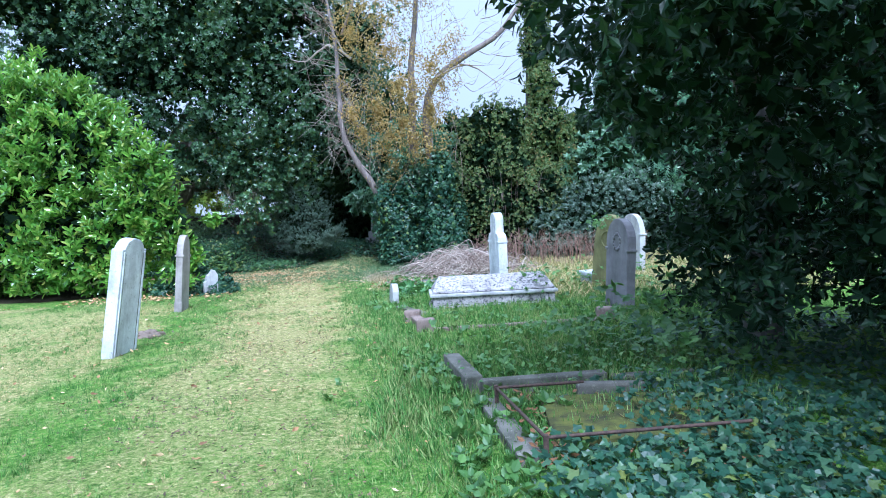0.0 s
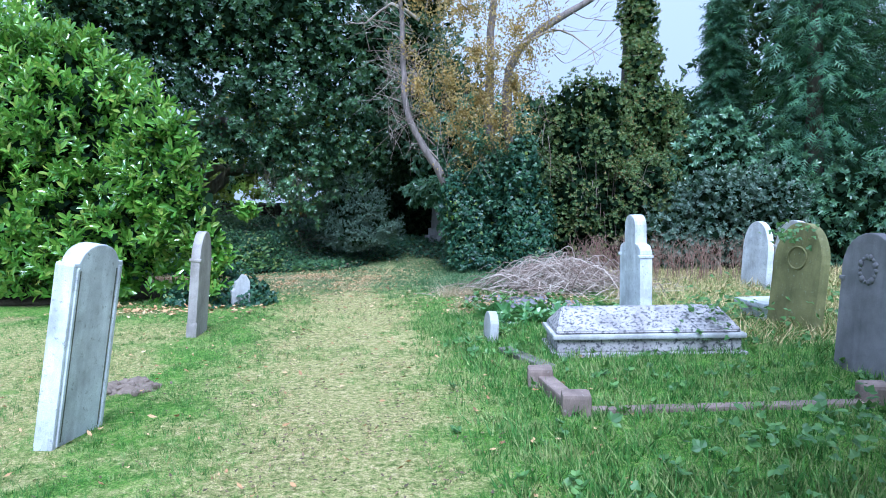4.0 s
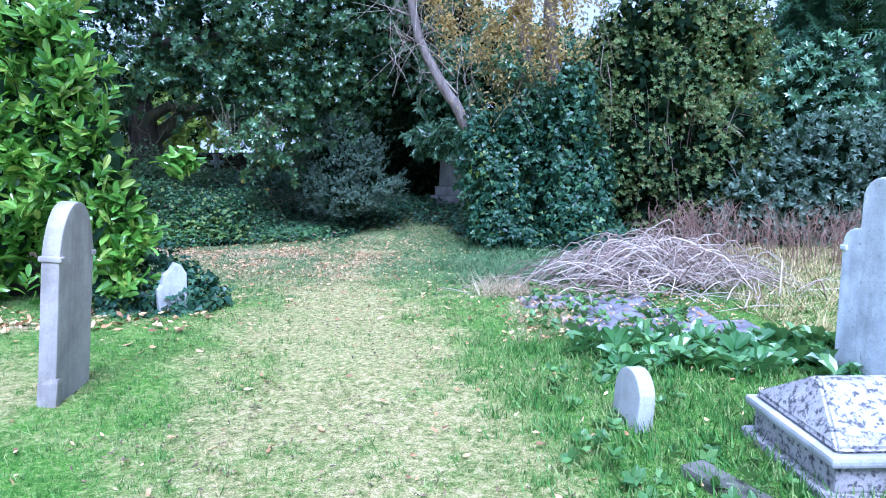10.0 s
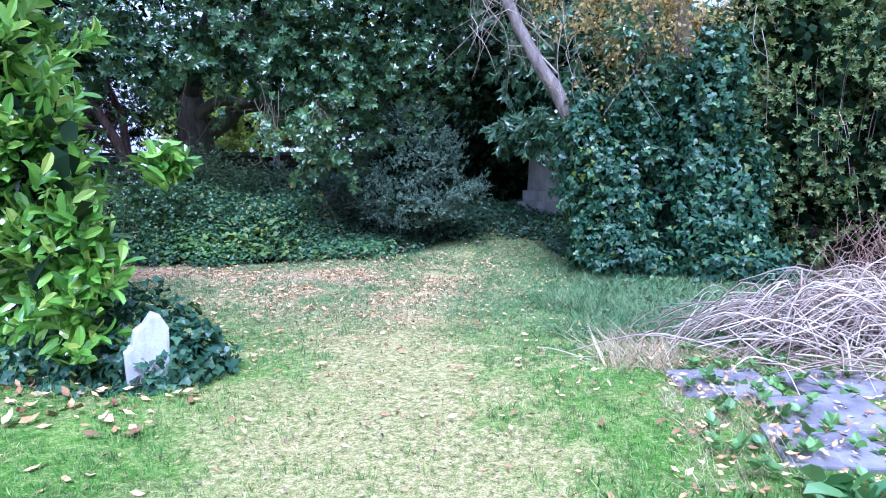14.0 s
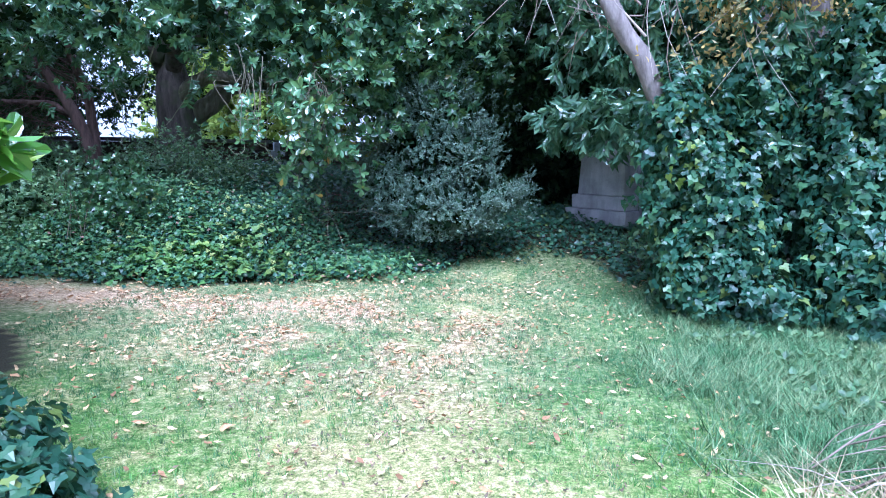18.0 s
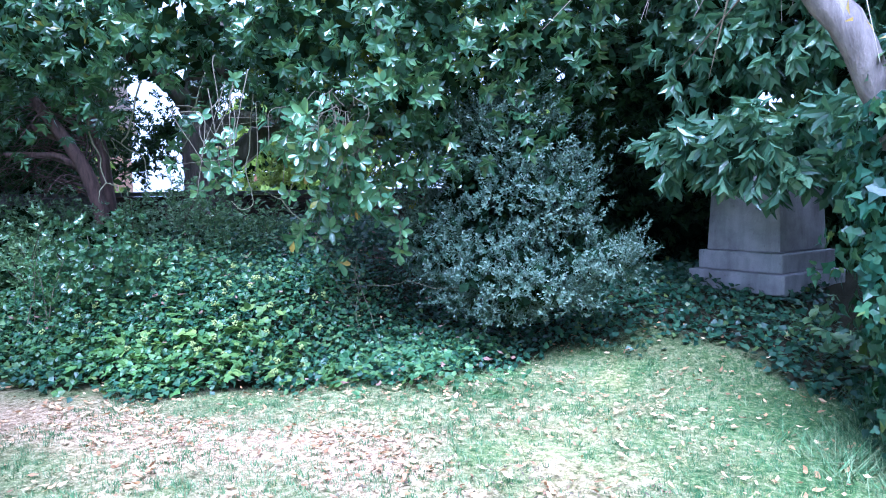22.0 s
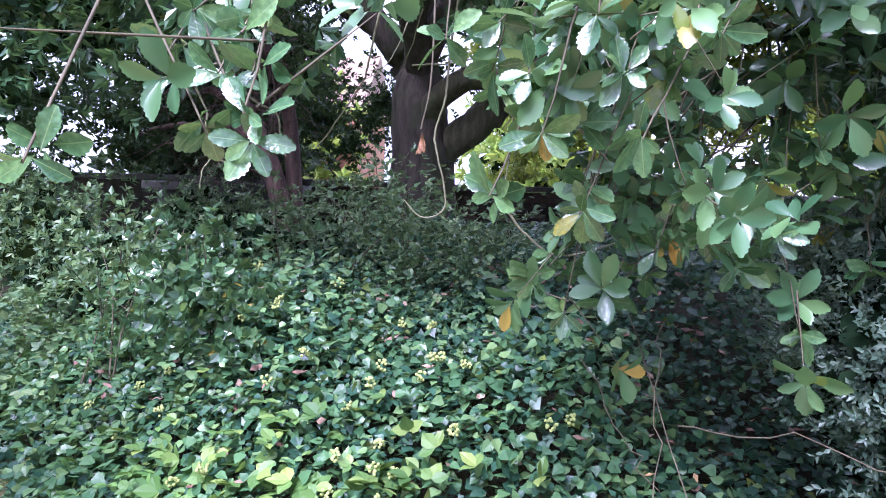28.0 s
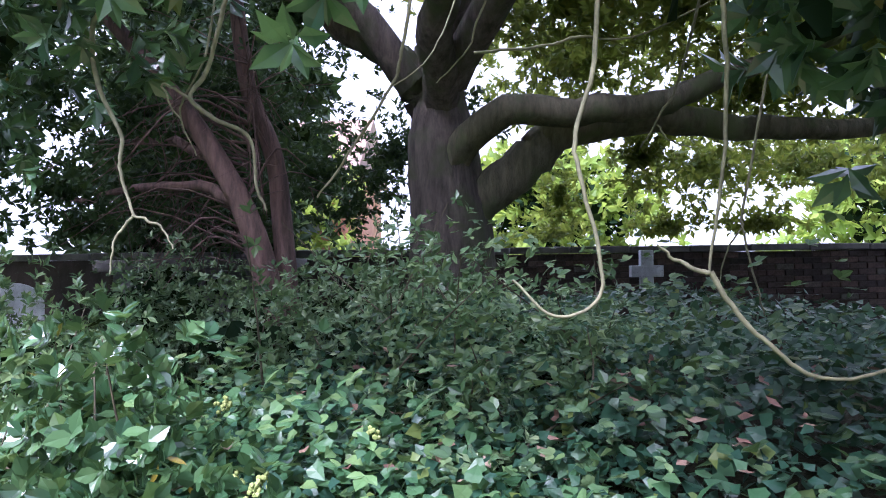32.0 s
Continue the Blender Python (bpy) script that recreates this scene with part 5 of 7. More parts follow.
# withered leaves caught on a hanging twig
e = thing("withered_leaves", (-6.44, 19.56, 1.8), "withered curled brown leaves hanging from a bare twig", "leaf")
for q, (dx, dz, k, turn) in enumerate(((0.0, 0.02, 0.07, 20), (0.012, 0.015, 0.06, 75), (-0.01, 0.01, 0.065, -40))):
    v, f = LEAF_TOOTHED
    w = np.stack([v[:, 0] * 0.75, 0.9 * v[:, 0] ** 2 * 3 + 0.12 * np.sin(v[:, 1] * 5), -v[:, 1]], -1) * k
    o = link_mesh("withered_leaf", w, f, M_withered, e, "", True)
    o.matrix_basis = pose(dx, 0, dz, 0, 0, turn)
limb("twig", [(0, 0, 0.03), (0.02, 0.02, 0.2), (0.0, 0.05, 0.6)], [0.003, 0.003, 0.004], M_twig_brown, e, 6, 10)

# ivy-clad dead tree
e = thing("ivy_clad_tree", (-1.0, 19.8, 0), "dying tree wrapped in dark ivy with a bare pale leaning stem", "tree")
stem(e, [(-1.5, 19.8, 0.9), (-2.05, 19.2, 2.05), (-2.5, 19.15, 2.85), (-2.85, 19.2, 3.6), (-3.0, 19.4, 4.8), (-3.05, 19.6, 6.4), (-3.4, 19.8, 8.2)], [0.1, 0.09, 0.072, 0.06, 0.03], M_bark_pale, 4, "leaning_stem", 10, 34, 0.1, "bare pale leaning stem")
stem(e, [(-0.95, 19.9, 0.0), (-1.0, 19.9, 2.5), (-1.05, 19.8, 5.4), (-0.6, 19.9, 9.0)], [0.18, 0.13, 0.09, 0.05], M_bark_pale, 5, "stem", 10, 30, 0.12)
stem(e, [(-0.4, 20.0, 0.0), (-0.5, 19.8, 3.2), (-0.3, 19.8, 5.2), (1.6, 20.2, 6.6), (2.6, 20.4, 8.0)], [0.18, 0.12, 0.08, 0.04], M_bark_pale, 6, "stem", 10, 30, 0.12)
g = np.random.default_rng(77)
runs = []
for q in range(48):
    u = g.random()
    root = np.array((-2.2, 19.1, 2.6)) + u * np.array((-0.9, 0.6, 4.6))
    d = unit(np.array([-1.0, g.normal(0, 0.4), g.normal(0.45, 0.5)])) * g.uniform(0.5, 1.6)
    runs.append(([root, root + d * 0.5 + (0, 0, 0.1), root + d + (0, 0, g.uniform(-0.1, 0.3))], g.uniform(0.006, 0.016)))
    for s in range(3):
        b0 = root + d * g.uniform(0.4, 0.95)
        d2 = 0.35 * g.normal(size=3) + d * 0.2
        runs.append(([b0, b0 + d2 * 0.5, b0 + d2], 0.006))
for q in range(90):
    root = np.array((g.uniform(-2.4, 0.4), 19.3, g.uniform(2.8, 8.5)))
    runs.append(([root, root + (g.normal(0, 0.15), -0.25, -0.5), root + (g.normal(0, 0.25), -0.35, -g.uniform(0.7, 1.4))], 0.006))
g2 = np.random.default_rng(78)
for q in range(110):
    root = np.array((g2.uniform(-3.4, -1.8), 19.1 + g2.uniform(0, 0.4), g2.uniform(3.3, 5.6)))
    d = np.array((g2.normal(-0.1, 0.25), g2.normal(-0.1, 0.12), -g2.uniform(0.3, 0.9)))
    runs.append(([root, root + d * 0.5 + (g2.normal(0, 0.08), 0, 0.05), root + d], 0.005))
for q in range(60):
    root = np.array((g.uniform(-0.6, 1.8), g.uniform(19.7, 20.3), g.uniform(4.6, 7.2)))
    d = np.array((g.uniform(0.1, 1.0), g.normal(0, 0.2), g.uniform(-0.3, 0.7)))
    runs.append(([root, root + d * 0.5 + (0, 0, g.normal(0, 0.12)), root + d], g.uniform(0.005, 0.014)))
runs += [([(-2.65, 19.5, 5.9), (-3.3, 19.6, 6.35), (-4.0, 19.9, 6.0), (-4.5, 20.0, 6.1)], 0.04), ([(-2.9, 19.6, 6.6), (-2.5, 19.5, 7.5), (-2.3, 19.5, 8.2)], 0.05), ([(-0.3, 19.8, 5.3), (0.6, 19.8, 5.6), (1.5, 19.9, 5.0)], 0.04)]
twigs_mesh(e, "twig_tangle", runs, M_twig_pale)
IVYT = [(-1.75, 19.3, 1.5, 0.42, 0.5, 0.75), (-1.5, 19.2, 0.75, 0.5, 0.5, 0.85), (-1.85, 19.2, 2.1, 0.28, 0.35, 0.32), (-0.95, 19.7, 1.4, 0.55, 0.4, 1.3), (-0.4, 19.1, 1.3, 0.36, 0.42, 1.2), (-0.3, 19.05, 2.5, 0.36, 0.4, 0.7), (0.05, 18.95, 0.9, 0.35, 0.4, 0.9), (-1.1, 19.3, 2.2, 0.3, 0.3, 0.5), (-1.55, 19.0, 0.4, 0.4, 0.4, 0.4), (-0.2, 18.8, 0.5, 0.5, 0.4, 0.5), (0.0, 18.5, 0.2, 0.6, 0.5, 0.3), (-1.15, 18.9, 0.2, 0.5, 0.45, 0.3)]
g = np.random.default_rng(31)
local = shifted(IVYT, (-1.0, 19.8, 0))
p, o = blob_points(local, 20000, g, 0.2, 0.9, 0.02)
v, f = scattered(p, o, g, 0.088, LEAF_IVY, 1.2, 0.9, 0.7)
tagged(link_mesh("ivy", v, f, M_ivy, e), kind="stuff")
p, o = blob_points(local, 12000, g, 0.4, 0.9, 0.02)
v, f = scattered(p, o, g, 0.06, LEAF_IVY4)
tagged(link_mesh("fine_ivy", v, f, M_ivy, e), kind="stuff")
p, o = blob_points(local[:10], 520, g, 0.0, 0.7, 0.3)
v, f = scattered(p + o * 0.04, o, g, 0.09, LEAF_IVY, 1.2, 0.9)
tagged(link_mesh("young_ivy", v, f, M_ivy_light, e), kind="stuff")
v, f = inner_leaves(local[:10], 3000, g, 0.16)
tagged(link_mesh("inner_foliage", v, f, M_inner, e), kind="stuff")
p, o = blob_points(shifted([(-1.85, 18.75, 1.5, 0.16, 0.1, 0.22)], (-1.0, 19.8, 0)), 16, g, 0.1, 0.5)
v, f = scattered(p, o, g, 0.085, LEAF_IVY, 1.2, 0.9)
tagged(link_mesh("yellowing_ivy", v, f, M_far_leaf, e, "yellow-green fading ivy leaves"), kind="stuff")
foliage("laurel_foliage", [(-0.95, 19.3, 2.6, 0.4, 0.3, 0.45), (-1.3, 19.0, 3.1, 0.3, 0.25, 0.3), (-0.95, 19.2, 1.6, 0.2, 0.2, 0.2)], 170, 7, 0.15, M_droop, 32, e, 0.3, 0.5, 0.9, -0.3, LEAF_OVAL, 0, 0.2, droop=0.7)
CLIMB = [(-0.05, 19.0, 4.9, 0.5, 0.35, 0.7), (0.1, 19.2, 6.0, 0.6, 0.4, 0.6), (-1.6, 18.8, 3.6, 0.5, 0.35, 0.8), (-0.9, 18.8, 3.4, 0.5, 0.35, 0.7), (-1.0, 18.8, 4.6, 0.7, 0.35, 0.8), (-1.9, 19.1, 4.3, 0.55, 0.5, 1.4), (-1.3, 19.1, 5.0, 0.8, 0.5, 1.0), (-0.45, 19.1, 4.2, 0.55, 0.5, 1.3), (-1.6, 19.1, 6.0, 0.9, 0.6, 0.6), (-1.5, 19.1, 3.0, 0.5, 0.4, 0.7), (-0.5, 19.1, 3.2, 0.4, 0.35, 0.6), (-0.4, 19.1, 5.5, 0.55, 0.4, 0.5), (-1.2, 19.1, 4.0, 0.6, 0.4, 0.7), (-1.9, 19.2, 7.2, 1.0, 0.6, 0.8), (-1.0, 19.3, 7.6, 1.0, 0.6, 0.9), (-2.6, 19.3, 6.6, 0.6, 0.5, 0.8), (-2.6, 19.0, 4.3, 0.4, 0.3, 0.6), (-2.3, 19.0, 3.8, 0.35, 0.25, 0.5), (-2.9, 19.1, 5.0, 0.35, 0.3, 0.5)]
p, o = blob_points(shifted(CLIMB, (-1.0, 19.8, 0)), 28000, g, 0.5, 0.9)
clump = np.array([noise.noise(Vector(q) * 2.3) + 0.5 * noise.noise(Vector(q) * 6.0) for q in p]) > -0.12
v, f = scattered(p[clump], o[clump], g, 0.07, LEAF_SMALL)
tagged(link_mesh("yellowing_climber", v, f, M_autumn, e, "thin yellow and orange autumn climber leaves"), kind="stuff")

# hawthorn mass behind the brush
e = thing("hawthorn_thicket", (1.6, 20.0, 0), "dense hawthorn thicket with ivy and reddish haws", "bush")
HAW = [(1.4, 20.8, 4.2, 0.8, 0.6, 0.6), (0.9, 20.6, 3.8, 0.9, 0.7, 0.9), (1.7, 20.9, 3.9, 0.7, 0.7, 0.9), (2.1, 20.1, 1.3, 1.1, 0.9, 1.3), (0.9, 20.0, 1.4, 1.0, 0.9, 1.5), (1.5, 20.2, 2.7, 1.1, 0.9, 1.0), (0.7, 20.3, 3.0, 0.8, 0.8, 0.7), (2.6, 20.4, 2.0, 0.8, 0.8, 0.8)]
foliage("crown", HAW, 9500, 6, 0.066, M_hawthorn, 41, e, 0.3, 0.7, 1.1, 0.1, LEAF_SMALL, 3500, 0.18, gaps=-0.03, gap_scale=2.0)
runs = []
g = np.random.default_rng(78)
for q in range(26):
    a = g.uniform(-1.4, 1.4)
    root = np.array((1.6 + a * 0.6, 20.0, 1.2))
    tip = np.array((1.6 + a, 19.2 + 0.3 * g.random(), g.uniform(0.6, 3.4)))
    runs.append(([root, (root + tip) / 2 + (0, 0, 0.35), tip + (0, -0.1, -0.3)], 0.008))
twigs_mesh(e, "shoot_tangle", runs, M_twig_pale)

e = thing("ivy_covered_tree", (2.4, 22.6, 0), "tall tree smothered in dark ivy behind the thicket", "tree")
stem(e, [(2.4, 22.6, 0), (2.5, 22.6, 3), (2.6, 22.7, 7)], [0.3, 0.25, 0.1], M_bark_dark, 9, "trunk", 10, 14)
foliage("crown", [(3.0, 21.6, 1.8, 1.0, 0.8, 1.9), (2.95, 21.7, 3.8, 0.85, 0.7, 1.1), (2.85, 21.9, 5.2, 0.5, 0.5, 0.8), (2.75, 22.2, 6.6, 0.5, 0.5, 1.3), (2.8, 22.4, 8.2, 0.6, 0.6, 1.0)], 7000, 6, 0.085, M_hawthorn, 51, e, 0.25, 0.5, 1.1, 0.0, LEAF_SMALL, 3000, 0.22)

e = thing("grey_leaved_shrub", (3.6, 19.6, 0), "sprawling grey-green shrub before the conifers", "bush")
foliage("crown", [(3.6, 19.6, 0.8, 1.2, 0.9, 0.9), (2.8, 19.2, 0.6, 0.8, 0.7, 0.7), (4.1, 19.8, 1.6, 0.9, 0.8, 0.8), (5.2, 20.0, 1.2, 1.1, 0.9, 1.2)], 2800, 7, 0.1, M_grey_shrub, 61, e, 0.4, 0.55, 1.0, 0.3, LEAF_SMALL, 1500, 0.2)
e = thing("dark_laurel_shrub", (4.6, 21.2, 0), "dark broad-leaved laurel shrub under the conifers", "bush")
foliage("crown", [(4.4, 21.2, 2.2, 1.2, 0.9, 1.6), (5.8, 20.8, 1.6, 1.3, 0.9, 1.4), (7.4, 20.0, 1.2, 1.5, 1.0, 1.3)], 1700, 7, 0.15, M_droop, 62, e, 0.35, 0.5, 0.9, -0.2, LEAF_OVAL, 1800, 0.24, droop=0.4)


def frond_pattern():
    """A feathery conifer spray: a spine with side fingers."""
    v, f = [], []
    for q in range(4):
        y = 0.1 + 0.2 * q
        w = 0.34 * (1 - 0.15 * q)
        for s in (-1, 1):
            o = len(v)
            v += [(0, y - 0.03, 0), (0, y + 0.08, 0), (s * w, y + 0.26, -0.06)]
            f.append((o, o + 1, o + 2) if s < 0 else (o, o + 2, o + 1))
    o = len(v)
    v += [(-0.03, 0, 0), (0.03, 0, 0), (0, 1.05, -0.08)]
    f.append((o, o + 1, o + 2))
    return np.array(v), np.array(f)


LEAF_FROND = frond_pattern()


def conifer(at, height, width, seed):
    e = thing("conifer", (*at, 0), "tall dark drooping conifer at the churchyard edge", "tree", "churchyard conifers")
    limb("trunk", [(0, 0, 0), (0, 0, height * 0.5), (0, 0, height)], [0.25, 0.16, 0.02], M_bark_dark, e, 10, 12)
    g = np.random.default_rng(seed)
    n = 5200
    u = g.random(n) ** 0.85
    th = g.random(n) * 2 * np.pi
    lay = 0.72 + 0.28 * np.sin(u * 46 + th * 3 + np.sin(th * 5) * 2)
    rad = width * (1 - u * 0.8) * lay * (0.5 + 0.5 * g.random(n))
    p = np.stack([rad * np.cos(th), rad * np.sin(th), 0.3 + u * (height - 0.3) - 0.3 * rad], -1)
    p = p[p[:, 2] > 0.1]
    th = np.arctan2(p[:, 1], p[:, 0])
    n = len(p)
    o = np.stack([np.cos(th), np.sin(th), np.full(n, -0.6)], -1)
    along = unit(o + 0.35 * g.normal(size=(n, 3)))
    v, f = leaf_arrays(p, along, unit(np.array([0, 0, 1.0]) + 0.4 * g.normal(size=(n, 3))), 0.4 * (0.6 + 0.8 * g.random(n)), LEAF_FROND)
    tagged(link_mesh("crown", v, f, M_conifer, e), kind="stuff")


for q, (at, h, w) in enumerate((((6.9, 21.5), 10.5, 2.2), ((9.3, 19.5), 11.5, 2.7), ((5.6, 24.5), 7.6, 1.5), ((8.6, 24.0), 11.0, 2.6), ((12.0, 20.5), 12.0, 3.0))):
    conifer(at, h, w, 70 + q)

# dark holly at the start of the walk
e = thing("holly_tree", (3.45, 7.0, 0), "large dark holly tree with low sweeping branches and pale trunk", "tree")
stem(e, [(3.45, 7.0, -0.1), (3.5, 7.0, 1.2), (3.55, 7.05, 3.0), (3.7, 7.1, 6.0)], [0.2, 0.16, 0.15, 0.08], M_bark_holly, 8, "trunk", 10, 20)
# lobes at y 0.6 and 2.4, mostly unseen, are added to block sun
HOLLY = [(1.8, 4.95, 2.3, 0.45, 0.5, 0.5), (2.2, 5.2, 2.2, 0.5, 0.5, 0.6), (2.05, 4.8, 2.85, 0.6, 0.5, 0.5), (2.6, 5.4, 2.6, 0.6, 0.5, 0.6), (3.6, 5.6, 3.0, 1.7, 1.6, 1.5), (2.6, 5.0, 3.2, 1.5, 1.4, 1.2), (4.7, 5.6, 1.7, 1.4, 1.3, 1.5), (4.6, 6.6, 1.0, 1.0, 0.8, 1.0), (2.1, 4.2, 3.3, 1.1, 0.9, 1.0), (1.55, 3.7, 2.85, 0.65, 0.6, 0.62), (4.2, 6.4, 5.0, 2.2, 2.0, 1.8), (2.95, 5.2, 1.85, 0.7, 0.7, 0.7), (5.6, 5.2, 3.2, 1.8, 1.8, 2.4), (6.0, 6.4, 1.4, 1.4, 1.2, 1.6), (3.2, 6.2, 1.5, 0.5, 0.5, 0.6), (5.0, 4.2, 1.2, 1.2, 0.9, 1.2), (4.0, 4.9, 0.6, 0.8, 0.6, 0.6), (4.9, 3.4, 1.6, 1.2, 0.8, 1.6), (4.6, 2.4, 3.0, 1.4, 1.5, 2.0), (5.2, 0.6, 4.2, 1.7, 1.6, 2.2), (3.8, 3.6, 5.0, 1.6, 1.5, 1.4), (1.35, 3.7, 2.6, 0.5, 0.5, 0.42), (2.9, 6.3, 1.0, 0.55, 0.5, 0.75), (4.0, 7.6, 1.2, 0.9, 0.6, 1.2), (5.2, 7.6, 1.4, 1.2, 0.8, 1.5), (3.6, 5.0, 1.3, 0.6, 0.5, 0.6), (4.4, 4.4, 2.4, 1.2, 1.0, 1.3), (2.55, 6.0, 1.05, 0.4, 0.4, 0.5), (2.75, 5.3, 0.8, 0.4, 0.4, 0.5), (2.9, 6.9, 1.1, 0.4, 0.4, 0.5)]
foliage("crown", HOLLY, 17500, 4, 0.092, M_holly, 81, e, 0.3, 0.5, 1.0, 0.1, LEAF_SMALL, 9000, 0.16, 0.1)
for q, tip in enumerate(((1.4, 3.7, 2.7), (2.4, 4.6, 3.0), (4.6, 5.4, 2.2), (2.9, 5.2, 1.9), (5.4, 5.0, 3.4))):
    stem(e, [(3.5, 7.0, 1.6 + 0.4 * q), ((tip[0] + 3.5) / 2, (tip[1] + 7) / 2, tip[2] + 0.35), tip], [0.05, 0.03, 0.01], M_bark_dark, 300 + q, n=14, wobble=0.1)

g = np.random.default_rng(84)
n = 420
u, th = g.random(n) ** 1.6 * 2.2, g.random(n) * 2 * np.pi
p = np.stack([0.19 * np.cos(th), 0.19 * np.sin(th), u], -1)
v, f = scattered(p, np.stack([np.cos(th), np.sin(th), 0 * th], -1), g, 0.075, LEAF_IVY4)
tagged(link_mesh("trunk_ivy", v, f, M_ivy, e), kind="stuff")

# grey-green evergreen shrub beside the dark gap
e = thing("evergreen_shrub", (-4.65, 21.1, 0.2), "rounded grey-green evergreen shrub growing out of ivy", "bush")
foliage("crown", [(-4.75, 20.95, 1.45, 0.8, 0.55, 0.8), (-4.6, 20.85, 2.15, 0.5, 0.42, 0.45), (-3.95, 20.85, 1.05, 0.55, 0.4, 0.32), (-5.35, 20.95, 1.2, 0.38, 0.35, 0.5), (-4.5, 20.6, 0.85, 0.65, 0.35, 0.35), (-5.0, 21.0, 2.2, 0.4, 0.35, 0.4), (-4.25, 20.75, 1.6, 0.45, 0.35, 0.4)], 13000, 9, 0.036, M_grey_shrub, 91, e, 0.4, 0.9, 0.8, 0.6, LEAF_SMALL, 2500, 0.12, 0.35, shoot=2.6, gaps=-0.25, gap_scale=3.0)

# dense dark foliage added to stand in for the deep shade behind the pedestal
e = thing("hollow_shade_foliage", (-3.4, 24.6, 0.5), "dense dark foliage added behind the pedestal for the hollow's shade", "bush")
foliage("crown", [(-3.4, 24.9, 1.3, 1.6, 0.6, 1.3), (-4.9, 24.3, 1.4, 1.0, 0.6, 1.3), (-1.6, 24.6, 1.3, 1.2, 0.6, 1.3), (-3.3, 23.9, 3.2, 1.5, 1.2, 0.7), (-3.2, 23.2, 2.9, 0.9, 0.7, 0.45)], 4200, 6, 0.13, M_yew, 97, e, 0.3, 0.5, 1.0, 0.0, LEAF_SMALL, 4200, 0.24, 0.4)

# laurel bough over the pedestal
e = thing("drooping_laurel", (-1.6, 22.2, 0.3), "drooping dark laurel boughs over a stone pedestal", "bush")
foliage("crown", [(-2.3, 21.45, 1.95, 0.8, 0.45, 0.45), (-1.2, 21.3, 2.0, 0.9, 0.6, 0.7), (-3.0, 22.0, 2.0, 0.6, 0.5, 0.35), (-1.3, 22.2, 3.4, 1.5, 1.0, 1.2), (-2.7, 22.6, 3.2, 1.0, 0.8, 0.9)], 1500, 8, 0.2, M_droop, 95, e, 0.35, 0.45, 0.9, -0.5, LEAF_OVAL, 500, 0.2, 1.3, droop=0.9)


# woodland that closes the view
def wood_mass(at, h, w, seed, label, material=None, n=1500, size=0.3):
    e = thing("woodland_tree", (*at, 0), label, "tree", "woodland behind")
    limb("trunk", [(0, 0, 0), (0.1, 0, h * 0.4), (0.0, 0.2, h * 0.7)], [0.35, 0.28, 0.15], M_bark_dark, e, 9, 12, 0.05, seed)
    x, y = at
    blobs = [(x, y, h * 0.22, w, w * 0.7, h * 0.24), (x + 0.4, y, h * 0.55, w * 0.95, w * 0.7, h * 0.25), (x - 0.5, y + 0.3, h * 0.8, w * 0.7, w * 0.6, h * 0.2)]
    foliage("crown", blobs, n, 6, size, material or M_yew, seed, e, 0.3, 0.5, 1.0, 0.1, LEAF_SMALL, 1000, 0.5)


WOOD = (((-4.2, 27.6), 9.5, 2.2), ((0.3, 27.5), 5.2, 2.6), ((3.0, 27.0), 5.2, 2.4), ((5.8, 28.0), 5.4, 2.8), ((9.5, 28.5), 11.0, 3.8), ((15.0, 24.0), 12.0, 4.0), ((-17.5, 18.5), 9.5, 3.2), ((-16.0, 24.5), 6.5, 2.2))
for q, (at, h, w) in enumerate(WOOD):
    wood_mass(at, h, w, 110 + q, "dense dark evergreen woodland tree")
for q, (at, h, w) in enumerate((((-19.0, 40.0), 6.0, 4.0), ((-9.0, 46.0), 6.0, 4.5), ((-27.0, 33.0), 7.0, 4.0))):
    wood_mass(at, h, w, 140 + q, "pale green tree across the field beyond the wall", M_far_leaf, 900, 0.45)

# brick house beyond the wall
e = thing("brick_house", (-30.0, 36.0, 0), "red brick house far beyond the churchyard wall", "house", turn=35)
part("wall", box_bm(8, 6, 5, (0, 0, 0), 0.02), M_brick, e)
bm = bmesh.new()
vs = [bm.verts.new(q) for q in ((-4.3, -3.3, 5.0), (4.3, -3.3, 5.0), (4.3, 3.3, 5.0), (-4.3, 3.3, 5.0), (-4.3, 0, 7.6), (4.3, 0, 7.6))]
for f in ((0, 1, 5, 4), (2, 3, 4, 5), (0, 4, 3), (1, 2, 5), (3, 2, 1, 0)):
    bm.faces.new([vs[q] for q in f])
part("roof", bm, M_rooftile, e)
for q in (-2.4, 0.0, 2.4):
    w = part("window", box_bm(1.0, 0.08, 1.3, (q, -3.0, 2.9), 0.01), M_marble2, e)


# ---- ivy, weeds and undergrowth ----
def bank(x, y):
    """Height of the ivy bank before the wall, over the ground."""
    front = y - np.interp(x, EDGE_X, EDGE_Y)
    rise = smoothstep(0.0, 1.5, front) * smoothstep(-5.5, -6.6, x) * smoothstep(-11.5, -9.0, x)
    lumps = 0.75 + 0.5 * np.sin(x * 2.1 + 0.6) * np.sin(y * 1.7 + x)
    return rise * (0.62 + 0.22 * lumps) * (1 - 0.5 * smoothstep(2.5, 4.5, front))


